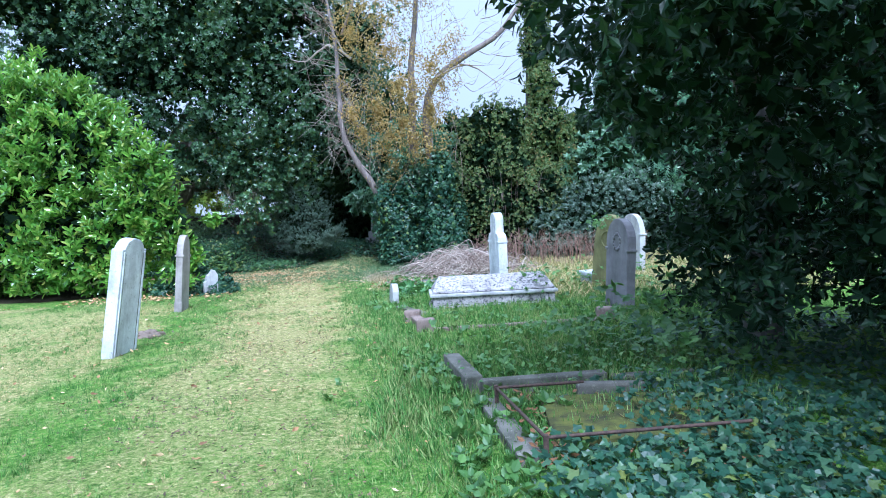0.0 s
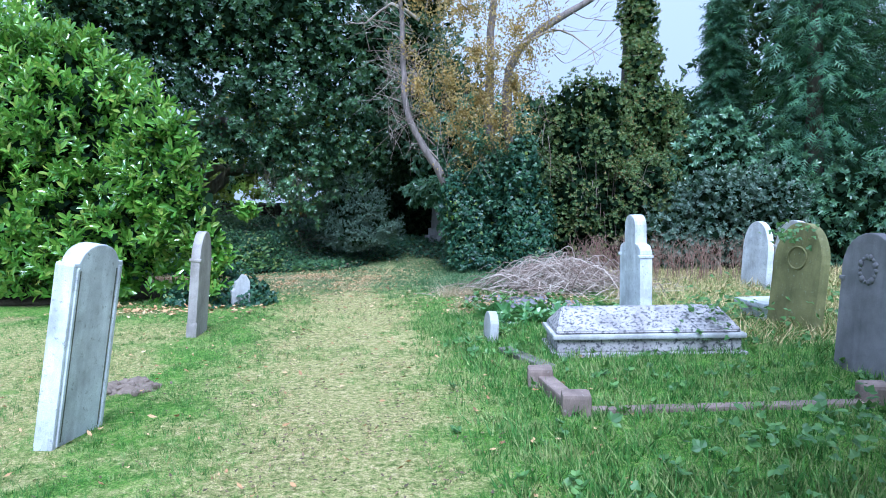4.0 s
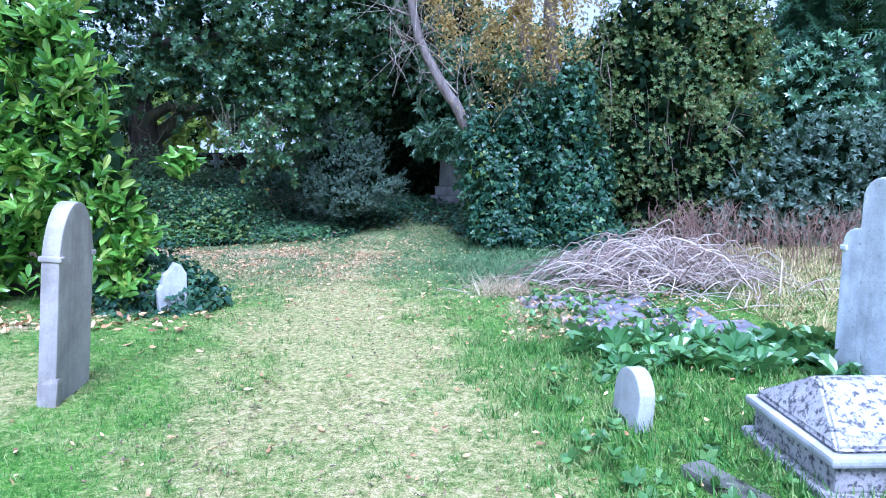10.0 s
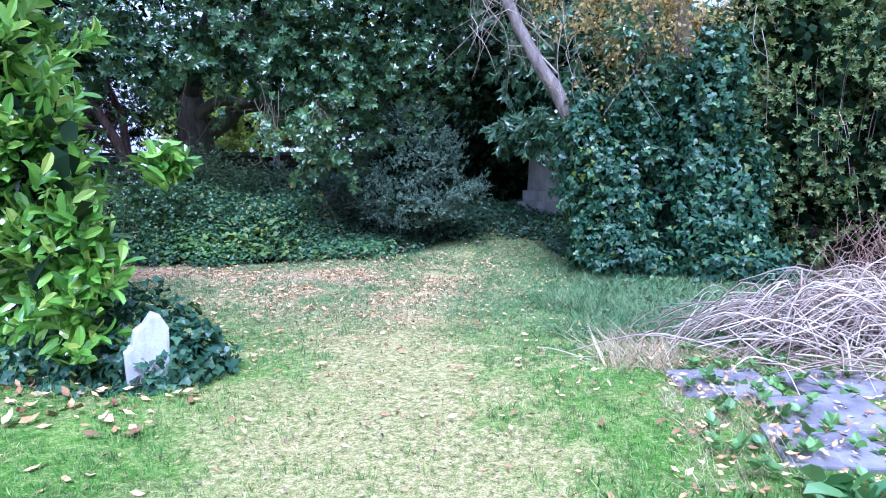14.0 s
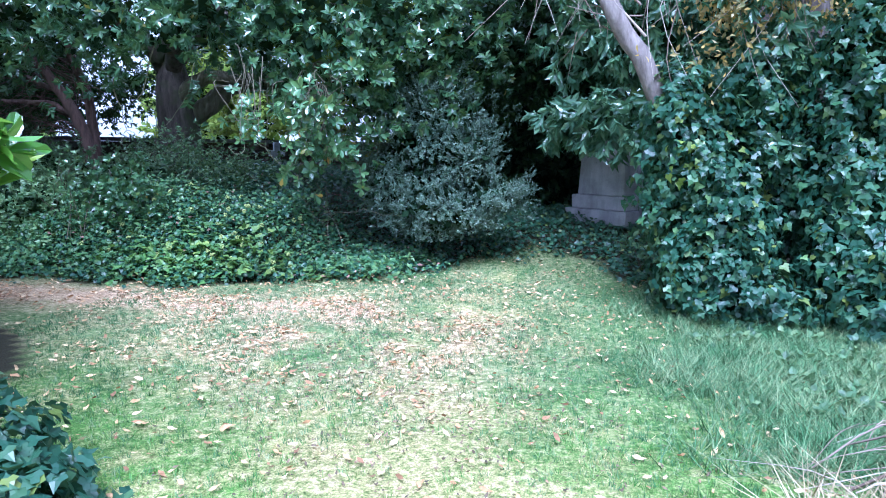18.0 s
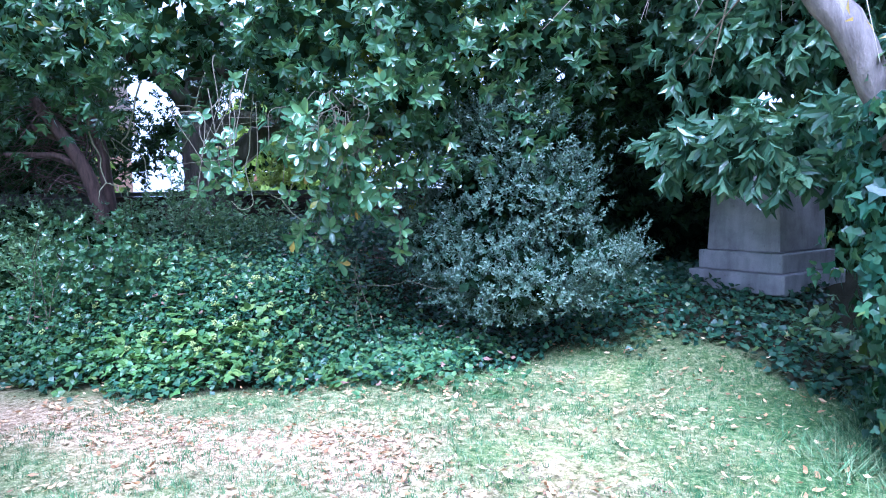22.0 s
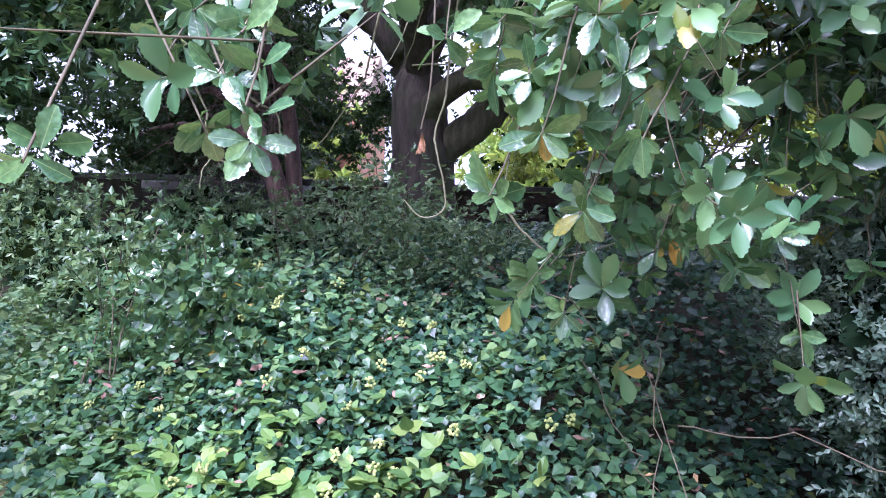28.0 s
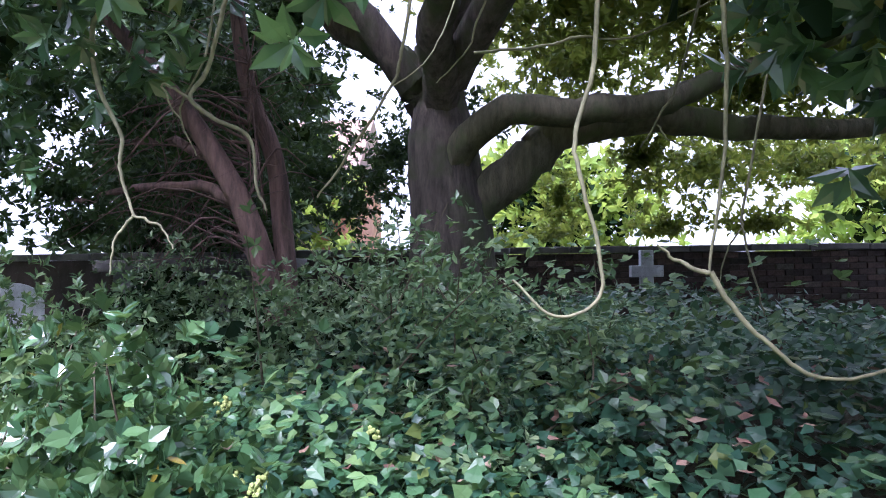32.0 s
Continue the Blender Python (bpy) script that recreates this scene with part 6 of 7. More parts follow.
def carpet(n, seed, xs, ys, size, material, name, label, category, rule, extra=0.1, pattern=LEAF_IVY, tilt=(0.1, -0.35, 1.0)):
    g = np.random.default_rng(seed)
    x, y = g.uniform(*xs, n), g.uniform(*ys, n)
    keep = g.random(n) < rule(x, y)
    x, y = x[keep], y[keep]
    z = ground_z(x, y) + bank(x, y) * (0.8 + 0.25 * g.random(len(x))) + 0.02 + extra * g.random(len(x)) ** 1.5
    v, f = scattered(np.stack([x, y, z], -1), np.tile(tilt, (len(x), 1)), g, size, pattern, 0.9, 0.15)
    return tagged(link_mesh(name, v, f, material), label, category, kind="stuff")


carpet(42000, 301, (-14.0, -1.8), (18.6, 23.4), 0.065, M_ivy, "ivy_carpet", "carpet of dark ivy over the ground and bank", "ivy", lambda x, y: past_edge(x, y), 0.12, LEAF_IVY4)
carpet(16000, 310, (-9.5, -3.6), (19.6, 23.6), 0.038, M_ivy, "ivy_carpet", "small-leaved dark ivy knitting over the bank", "ivy", lambda x, y: past_edge(x, y), 0.2, LEAF_IVY4)
carpet(9000, 302, (-15.5, -2.0), (23.4, 27.5), 0.09, M_ivy, "ivy_carpet", "dark ivy in the deep shade by the wall", "ivy", lambda x, y: np.full(len(x), 0.8), 0.12, LEAF_IVY4)
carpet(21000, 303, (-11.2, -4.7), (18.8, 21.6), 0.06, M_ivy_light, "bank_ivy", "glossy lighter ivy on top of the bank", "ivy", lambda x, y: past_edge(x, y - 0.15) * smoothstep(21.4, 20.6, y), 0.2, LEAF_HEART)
carpet(5200, 304, (1.6, 6.0), (2.2, 8.6), 0.075, M_ivy, "ivy_carpet", "dark ivy spreading under the holly tree", "ivy", lambda x, y: smoothstep(1.6, 2.8, x + 0.1 * (5 - y)))
carpet(5200, 305, (0.7, 2.6), (3.0, 5.6), 0.06, M_ivy, "grave_ivy", "ivy and leaves creeping over the railed grave", "ivy", lambda x, y: np.maximum(smoothstep(1.5, 2.3, x + 0.35 * patchy(x * 2.5, y * 2.5)) * 0.9, smoothstep(4.35, 4.1, y) * smoothstep(1.0, 1.25, x)), 0.16)
carpet(1400, 306, (-6.0, -4.4), (13.4, 15.0), 0.07, M_ivy, "ivy_clump", "ivy clump round a broken headstone", "ivy", lambda x, y: (((x + 5.15) / 0.7) ** 2 + ((y - 14.25) / 0.62) ** 2 < 1), 0.0)
g = np.random.default_rng(307)
p, o = blob_points([(-5.25, 14.35, 0.1, 0.62, 0.5, 0.5), (-4.75, 14.25, 0.05, 0.4, 0.4, 0.34), (-5.7, 14.2, 0.05, 0.5, 0.45, 0.3)], 1900, g, 0.12, 0.3, 0.01)
v, f = scattered(p, o, g, 0.075, LEAF_IVY)
tagged(link_mesh("ivy_mound", v, f, M_ivy), "mound of dark ivy beside the laurel", "ivy", kind="stuff")


g = np.random.default_rng(333)
items = []
bm0 = bmesh.new()
bmesh.ops.create_icosphere(bm0, subdivisions=1, radius=1.0)
sv = np.array([q.co[:] for q in bm0.verts])
sf = np.array([[q.index for q in t.verts] for t in bm0.faces])
bm0.free()
for q in range(44):
    x, y = g.uniform(-8.9, -6.2), g.uniform(19.4, 20.6)
    z = float(ground_z(x, y)) + float(bank(np.array([x]), np.array([y]))[0]) + g.uniform(0.14, 0.26)
    for w in range(16):
        d = unit(g.normal(size=3)) * 0.03 * g.uniform(0.5, 1.0)
        items.append((sv * 0.0085 + np.array([x, y, z]) + d, sf))
tagged(link_mesh("ivy_flower_heads", *join_arrays(items), M_umbel), "yellow-green ivy flower heads on the bank", "flower", kind="stuff")


def trifoliate(p, g, size, seedname, label, material):
    """Bramble: three leaflets on each stalk."""
    n = len(p)
    axis = unit(np.stack([g.normal(0, 0.8, n), g.normal(-0.4, 0.8, n), g.normal(0.25, 0.25, n)], -1))
    nor = unit(np.array([0, -0.3, 1.0]) + 0.35 * g.normal(size=(n, 3)))
    side = unit(np.cross(axis, nor))
    P, A = [p, p, p], [axis, unit(axis * 0.5 + side), unit(axis * 0.5 - side)]
    s = size * (0.7 + 0.6 * g.random(n))
    v, f = leaf_arrays(np.vstack(P), np.vstack(A), np.vstack([nor] * 3), np.concatenate([s, s * 0.85, s * 0.85]), LEAF_BROAD)
    return tagged(link_mesh(seedname, v, f, material), label, "bramble", kind="stuff")


LEAF_BROAD = (np.array([(0, 0, 0), (-0.3, 0.25, 0.04), (0.3, 0.25, 0.04), (-0.36, 0.58, 0.05), (0, 0.5, -0.01), (0.36, 0.58, 0.05), (-0.17, 0.86, 0.02), (0.17, 0.86, 0.02), (0, 1.05, -0.06)]),
              np.array([(0, 4, 1), (0, 2, 4), (1, 4, 3), (2, 5, 4), (3, 4, 6), (4, 5, 7), (4, 8, 6), (4, 7, 8)]))


def bramble_patch(cx, cy, rx, ry, n, h0, h1, seed, size=0.08, label="pale green bramble leaves over the ivy", material=None):
    g = np.random.default_rng(seed)
    x, y = cx + rx * g.normal(size=n) * 0.5, cy + ry * g.normal(size=n) * 0.5
    z = ground_z(x, y) + bank(x, y) + g.uniform(h0, h1, n)
    trifoliate(np.stack([x, y, z], -1), g, size, "bramble", label, material or M_bramble)


bramble_patch(-6.65, 19.75, 0.7, 0.35, 90, 0.05, 0.3, 501)
bramble_patch(-7.4, 19.6, 0.9, 0.4, 90, 0.05, 0.25, 502)
bramble_patch(-8.7, 20.2, 1.4, 0.9, 260, 0.05, 0.4, 503, 0.055, "bramble and young maple leaves on the bank", M_ivy_light)
bramble_patch(-9.6, 22.0, 2.0, 1.2, 700, 0.05, 0.7, 504, 0.05, "tall undergrowth of dull green saplings", M_weed_dark)
bramble_patch(-8.0, 21.6, 1.2, 0.8, 500, 0.0, 0.45, 505, 0.05, "tall undergrowth of dull green saplings", M_weed_dark)
bramble_patch(-5.9, 19.85, 0.5, 0.3, 40, 0.03, 0.15, 506, 0.07)
bramble_patch(-5.35, 20.0, 0.9, 0.4, 170, 0.03, 0.25, 514, 0.06, "bramble and ivy leaves at the foot of the shrub", M_ivy_light)
bramble_patch(2.6, 6.4, 0.9, 0.7, 220, 0.1, 0.75, 507, 0.075, "bramble over the overgrown grave", M_weed)
bramble_patch(1.9, 7.7, 1.2, 0.7, 150, 0.05, 0.3, 508, 0.06, "bramble trailing in the rough grass", M_weed)
bramble_patch(1.55, 10.6, 0.35, 0.3, 60, 0.15, 0.6, 509, 0.055, "bramble trailing over the tomb's end", M_weed)
bramble_patch(3.0, 12.5, 1.4, 1.6, 200, 0.05, 0.4, 510, 0.06, "bramble between the headstones", M_weed)
bramble_patch(-1.6, 20.6, 0.5, 0.5, 90, 0.1, 0.5, 511, 0.1, "young laurel and ivy below the pedestal", M_weed_dark)
bramble_patch(-10.5, 19.8, 1.0, 0.6, 300, 0.1, 0.7, 512, 0.06, "tall undergrowth of dull green saplings", M_weed_dark)
bramble_patch(-7.9, 19.35, 1.0, 0.3, 110, 0.02, 0.2, 513, 0.07, "bright ground weeds along the ivy's edge", M_weed)


# saplings and holly sprigs standing out of the bank
def saplings(at, n, h, spread_, seed, material, label, size=0.062, pattern=LEAF_SMALL):
    g = np.random.default_rng(seed)
    e = thing("sapling", (*at, 0), label, "sapling", "undergrowth saplings")
    z = float(ground_z(*at) + bank(np.array([at[0]]), np.array([at[1]]))[0])
    P, O, runs = [], [], []
    for q in range(n):
        b0 = np.array([g.normal(0, spread_ * 0.4), g.normal(0, spread_ * 0.4), z - 0.1])
        t = b0 + np.array([g.normal(0, spread_ * 0.5), g.normal(0, spread_ * 0.5), h * g.uniform(0.5, 1.1)])
        limb("stem", [b0, (b0 + t) / 2 + 0.03 * g.normal(size=3), t], [0.007, 0.005, 0.002], M_twig_brown, e, 5, 7, 0.05, seed + q)
        for s in range(12):
            u = g.uniform(0.3, 1.0)
            P.append(b0 + (t - b0) * u + 0.07 * g.normal(size=3))
            O.append(unit(np.array([0, 0, 0.6]) + 0.7 * g.normal(size=3)))
    v, f = rosettes(np.array(P), np.array(O), g, 5, size, 1.3, 0.2, pattern, 0.6, 0.15)
    tagged(link_mesh("foliage", v, f, material, e), kind="stuff")


for q, (x, y, n, h, sp, mat) in enumerate((
        (-9.0, 19.9, 9, 0.75, 0.5, M_ivy_light), (-9.7, 20.3, 9, 1.0, 0.6, M_weed_dark), (-8.9, 21.4, 9, 0.75, 0.6, M_weed_dark), (-9.4, 22.2, 10, 0.9, 0.6, M_weed_dark),
        (-8.4, 22.4, 8, 0.6, 0.6, M_weed_dark), (-10.4, 21.3, 10, 1.0, 0.6, M_weed_dark), (-11.6, 20.6, 12, 1.2, 0.8, M_weed_dark), (-12.8, 20.2, 12, 1.4, 0.9, M_weed_dark), (-10.6, 19.5, 9, 0.8, 0.6, M_weed),
        (-7.9, 21.6, 7, 0.45, 0.5, M_weed_dark), (-12.2, 21.8, 10, 1.1, 0.8, M_weed_dark), (-1.7, 20.9, 6, 0.6, 0.4, M_weed_dark))):
    saplings((x, y), n, h, sp, 900 + q, mat, "leafy self-sown sapling rising out of the ivy")


# thick small-leaved undergrowth between the bank and the wall
e = thing("undergrowth_shrub", (-9.3, 21.8, 0.6), "dense small-leaved dull green undergrowth shrub behind the ivy bank", "bush")
foliage("crown", [(-9.1, 21.7, 0.95, 0.7, 0.5, 0.5), (-9.7, 22.1, 1.05, 0.7, 0.5, 0.5), (-8.4, 22.2, 0.9, 0.7, 0.5, 0.42), (-10.3, 21.6, 1.0, 0.7, 0.5, 0.6), (-8.9, 22.9, 1.0, 0.8, 0.5, 0.5), (-9.9, 22.9, 1.15, 0.6, 0.5, 0.5), (-8.3, 21.2, 0.75, 0.6, 0.4, 0.35)], 4200, 6, 0.05, M_under, 921, e, 0.5, 0.7, 1.2, 0.3, LEAF_SMALL, 900, 0.12, 0.2)
e = thing("undergrowth_shrub", (-11.6, 22.6, 0.6), "leafy undergrowth hiding the foot of the chest tomb", "bush")
foliage("crown", [(-11.3, 21.6, 1.1, 0.7, 0.5, 0.55), (-12.0, 21.9, 1.2, 0.7, 0.5, 0.6), (-11.6, 22.8, 1.2, 0.6, 0.5, 0.55), (-12.8, 22.6, 1.2, 0.8, 0.6, 0.6), (-12.4, 23.4, 1.2, 0.7, 0.5, 0.5), (-10.9, 23.2, 1.2, 0.5, 0.4, 0.5)], 2800, 6, 0.05, M_under, 922, e, 0.5, 0.7, 1.2, 0.3, LEAF_SMALL, 900, 0.12, 0.2)
e = thing("undergrowth_shrub", (-11.6, 20.4, 0.3), "broad dull green undergrowth closing off the wall beside the laurel", "bush")
foliage("crown", [(-10.4, 20.3, 0.8, 0.7, 0.5, 0.6), (-11.2, 20.2, 1.0, 0.8, 0.5, 0.7), (-12.2, 20.4, 1.1, 0.9, 0.5, 0.8), (-13.3, 20.6, 1.2, 0.9, 0.5, 0.85), (-10.9, 21.0, 1.0, 0.6, 0.5, 0.6)], 3200, 6, 0.06, M_weed_dark, 924, e, 0.5, 0.7, 1.2, 0.3, LEAF_SMALL, 900, 0.12, 0.2)
e = thing("oak_seedling", (-8.4, 20.0, 0.4), "leafy young oak seedling with lobed leaves on the bank", "sapling")
foliage("crown", [(-8.45, 19.95, 1.0, 0.4, 0.35, 0.5), (-8.9, 20.1, 1.0, 0.4, 0.35, 0.45), (-8.3, 20.1, 0.75, 0.4, 0.4, 0.35), (-9.3, 20.3, 1.0, 0.4, 0.3, 0.5)], 560, 6, 0.06, M_oak, 923, e, 0.6, 0.6, 1.3, 0.2, LEAF_BROAD, 0, 0.12, 0.3)
for q, top in enumerate(((-8.45, 19.95, 1.35), (-8.9, 20.1, 1.3), (-8.3, 20.1, 1.0), (-9.3, 20.3, 1.35))):
    stem(e, [(-8.6 + 0.05 * q, 20.05, 0.4), ((top[0] - 8.6) / 2, 20.05, 0.9), top], [0.008, 0.006, 0.003], M_twig_brown, 960 + q, "stem", 6, 10)


LEAF_DOCK = (LEAF_LAUREL[0] * np.array([1.35, 1.0, 1.6]), LEAF_LAUREL[1])
M_dock = leaf_material("dock_leaf", [(0.0, (0.06, 0.18, 0.05)), (0.6, (0.12, 0.29, 0.09)), (1.0, (0.22, 0.4, 0.13))], 0.3, 0.25, (0.3, 0.45, 0.1), 0.8)


# broad weeds, each leaf rising from the soil
def weeds(n, seed, xs, ys, rule, size, label, material, lift=0.35, pattern=LEAF_BROAD):
    g = np.random.default_rng(seed)
    x, y = g.uniform(*xs, n), g.uniform(*ys, n)
    keep = g.random(n) < rule(x, y)
    x, y = x[keep], y[keep]
    p = np.stack([x, y, ground_z(x, y) + 0.02 + 0.1 * g.random(len(x))], -1)
    v, f = rosettes(p, np.tile((0, 0, 1.0), (len(x), 1)), g, 6, size, 1.3, 0.3, pattern, 0.7, 0.1)
    return tagged(link_mesh("weeds", v, f, material), label, "weeds", kind="stuff")


weeds(210, 601, (-0.9, 1.4), (11.9, 13.1), lambda x, y: np.where(y > 12.3 + 0.15 * np.sin(x * 4) - 0.3 * (x > 0.2), 0.9, 0.04), 0.155, "broad glossy green dock leaves beside the paving", M_dock, pattern=LEAF_DOCK)
weeds(700, 602, (-1.0, 3.4), (5.5, 11.2), lambda x, y: np.where(x > -0.3 + 0.08 * (9 - y), 0.4, 0.1), 0.05, "low broad-leaved weeds in the rough grass", M_weed)
weeds(420, 603, (0.2, 1.4), (2.2, 6.8), lambda x, y: 0.6 * (x > np.interp(y, (2, 5, 7), (0.9, 0.5, 0.2))), 0.06, "low broad-leaved weeds along the kerb", M_weed)
weeds(80, 604, (-1.2, -0.3), (10.2, 12.4), lambda x, y: 0.7 * (x > -1.1), 0.055, "low weeds round the footstone", M_weed)
weeds(260, 605, (-1.2, 0.4), (13.0, 15.2), lambda x, y: np.full(len(x), 0.5), 0.06, "small weeds between the paving slabs", M_weed)


# ---- grass ----
def tuft_pattern(blades, spread_, seed, w=0.055):
    g = np.random.default_rng(seed)
    v, f = [], []
    for q in range(blades):
        a = g.uniform(0, 2 * math.pi)
        r = g.uniform(0.0, 0.5)
        bx, bz = r * math.cos(a), r * math.sin(a)
        lean = g.normal(0, spread_, 2)
        h = g.uniform(0.6, 1.1)
        t = g.uniform(0, math.pi)
        o = len(v)
        v += [(bx - w * math.cos(t), 0, bz - w * math.sin(t)), (bx + w * math.cos(t), 0, bz + w * math.sin(t)), (bx + lean[0], h, bz + lean[1])]
        f.append((o, o + 1, o + 2))
    return np.array(v), np.array(f)


TUFT = tuft_pattern(6, 0.45, 1)
TUFT_FLAT = tuft_pattern(6, 0.95, 2)
TUFT_LONG = tuft_pattern(8, 0.8, 4, 0.024)
TUFT_THIN = tuft_pattern(7, 0.6, 3, 0.018)


def grass(n, seed, xs, ys, rule, height, material, name, label, pattern=TUFT):
    g = np.random.default_rng(seed)
    x, y = g.uniform(*xs, n), g.uniform(*ys, n)
    keep = g.random(n) < rule(x, y)
    x, y = x[keep], y[keep]
    p = np.stack([x, y, ground_z(x, y) - 0.004], -1)
    th = g.random(len(x)) * 2 * np.pi
    nor = np.stack([np.cos(th), np.sin(th), np.zeros(len(x))], -1)
    along = unit(np.array([0, 0, 1.0]) + 0.2 * g.normal(size=(len(x), 3)))
    v, f = leaf_arrays(p, along, nor, height * (0.6 + 0.8 * g.random(len(x))), pattern)
    return tagged(link_mesh(name, v, f, material), label, "grass", kind="stuff")


def on_lawn(x, y):
    free = 1 - past_edge(x, y)
    free *= 1 - (((x + 9.3) / 2.9) ** 2 + ((y - 15.7) / 1.6) ** 2 < 1)
    return free


grass(52000, 701, (-5.5, 0.9), (2.2, 19.6), lambda x, y: on_lawn(x, y) * (0.45 + 0.55 * smoothstep(3.0, 9.0, y)) * np.maximum(smoothstep(1.9, 0.6, way_offset(x, y) + 1.2 * patchy(x, y)) * smoothstep(-0.15, 0.25, patchy(x + 7, y + 2)), 0.7 * left_worn(x, y)), 0.027, M_grass_dry, "mown_grass", "short dry mown grass of the way", TUFT_FLAT)
grass(62000, 702, (-7.5, 1.2), (2.2, 22.3), lambda x, y: smoothstep(17.5, 13.5, y) * on_lawn(x, y) * smoothstep(0.5, 1.2, way_offset(x, y) + 1.1 * patchy(x, y) + 0.8 * smoothstep(14.0, 17.0, y)) * (1 - 0.8 * left_worn(x, y)), 0.045, M_grass, "lawn_grass", "green lawn grass beside the way")
grass(34000, 710, (-7.5, 1.2), (12.5, 22.3), lambda x, y: smoothstep(13.5, 17.5, y) * on_lawn(x, y) * smoothstep(0.5, 1.2, way_offset(x, y) + 1.1 * patchy(x, y) + 0.8 * smoothstep(14.0, 17.0, y)) * (1 - 0.8 * left_worn(x, y)), 0.045, M_grass_blue, "lawn_grass", "thin lawn grass under the trees, shade in its bluish colour")
grass(16000, 703, (-1.9, 4.5), (2.0, 13.0), lambda x, y: smoothstep(0.95, 1.5, (x - np.interp(y, WAY_Y, WAY_X)) / np.interp(y, WAY_Y, WAY_W)) * (1 - smoothstep(1.6, 2.6, x) * smoothstep(8.3, 7.3, y)), 0.1, M_grass, "rough_grass", "longer rough grass among the graves")
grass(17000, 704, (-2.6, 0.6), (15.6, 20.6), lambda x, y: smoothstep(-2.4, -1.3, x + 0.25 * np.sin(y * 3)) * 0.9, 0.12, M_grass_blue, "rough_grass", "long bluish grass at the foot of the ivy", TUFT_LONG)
weeds(700, 606, (-2.2, 0.8), (16.4, 19.0), lambda x, y: smoothstep(-2.0, -0.9, x) * 0.8, 0.055, "nettles and small weeds at the foot of the ivy", M_weed_dark)
grass(5000, 705, (1.0, 6.5), (11.0, 19.0), lambda x, y: np.full(len(x), 0.7), 0.14, M_grass_dry, "rough_grass", "rank dry grass before the trees", TUFT_FLAT)
grass(110, 706, (-1.75, -1.0), (14.6, 15.6), lambda x, y: (((x + 1.4) / 0.4) ** 2 + ((y - 15.1) / 0.4) ** 2 < 1), 0.24, M_straw, "straw_tuft", "bleached straw tuft beside the brush pile", TUFT_THIN)
grass(220, 711, (-1.35, -0.4), (13.0, 14.4), lambda x, y: smoothstep(-0.45, -0.9, x), 0.12, M_straw, "straw_tuft", "bleached dead grass along the paving", TUFT_THIN)
grass(260, 707, (-1.4, 0.4), (14.7, 15.5), lambda x, y: np.full(len(x), 0.6), 0.15, M_straw, "straw_tuft", "bleached dead grass along the brush pile", TUFT_THIN)


grass(16000, 708, (-6.5, 0.8), (2.4, 19.0), lambda x, y: on_lawn(x, y) * smoothstep(17.0, 14.0, y) * smoothstep(0.08, 0.3, patchy(x + 11, y + 4)), 0.055, M_grass, "grass_clumps", "lusher green clumps standing in the mown turf")
carpet(2200, 308, (0.2, 2.8), (4.9, 7.2), 0.05, M_weed, "grave_ivy", "ivy and bramble creeping over the sunken kerb", "ivy", lambda x, y: (0.2 + 0.5 * smoothstep(0.8, 2.2, x)) * (y > 5.6), 0.2)
grass(2600, 709, (0.0, 2.8), (4.6, 7.4), lambda x, y: np.full(len(x), 0.7), 0.13, M_grass, "rough_grass", "long grass hiding the sunken kerb")


carpet(1800, 309, (1.25, 3.4), (4.0, 5.45), 0.05, M_ivy, "grave_ivy", "dark ivy spreading over the mossy grave slab", "ivy", lambda x, y: 0.12 + 0.8 * smoothstep(1.5, 2.5, x - 0.3 * (y - 4.4)), 0.1)


# ---- fallen leaves ----
LEAF_CURLED = (np.array([(0, 0, 0.1), (-0.2, 0.35, 0.16), (0.16, 0.3, 0.02), (-0.12, 0.75, 0.05), (0.24, 0.7, 0.14), (0.03, 1.1, 0.2)]), np.array([(0, 2, 1), (1, 2, 3), (2, 4, 3), (3, 4, 5)]))


def fallen(n, seed, xs, ys, rule, size, label, material=None, lift=0.02):
    g = np.random.default_rng(seed)
    x, y = g.uniform(*xs, n), g.uniform(*ys, n)
    keep = g.random(n) < rule(x, y)
    x, y = x[keep], y[keep]
    p = np.stack([x, y, ground_z(x, y) + bank(x, y) + lift + 0.015 * g.random(len(x))], -1)
    a = g.random(len(x)) * 2 * np.pi
    along = np.stack([np.cos(a), np.sin(a), 0.25 * g.normal(size=len(x))], -1)
    v, f = leaf_arrays(p, along, unit(np.array([0, 0, 1.0]) + 0.35 * g.normal(size=(len(x), 3))), size * (0.6 + 0.8 * g.random(len(x))), LEAF_CURLED)
    return tagged(link_mesh("fallen_leaves", v, f, material or M_litter), label, "leaves", kind="stuff")


fallen(26000, 801, (-10.0, -1.2), (12.6, 21.0), lambda x, y: litter_amount(x, y) ** 1.5 * on_lawn(x, y) * smoothstep(-0.35, 0.15, patchy(x + 5, y)), 0.048, "brown leaf litter strewn over bare ground")
fallen(7000, 802, (-6.5, 0.5), (3.0, 21.6), lambda x, y: 0.16 + 0.5 * smoothstep(12, 16, y), 0.05, "scattered fallen autumn leaves on the grass")
fallen(480, 803, (-9.5, -4.5), (19.4, 22.0), lambda x, y: np.full(len(x), 0.6), 0.07, "dry brown leaves caught on the ivy", M_stalk, 0.1)
fallen(500, 804, (0.95, 2.6), (3.8, 5.5), lambda x, y: 0.25 + 0.7 * smoothstep(1.35, 1.15, x), 0.055, "brown leaves fallen in the railed grave", M_withered, 0.06)
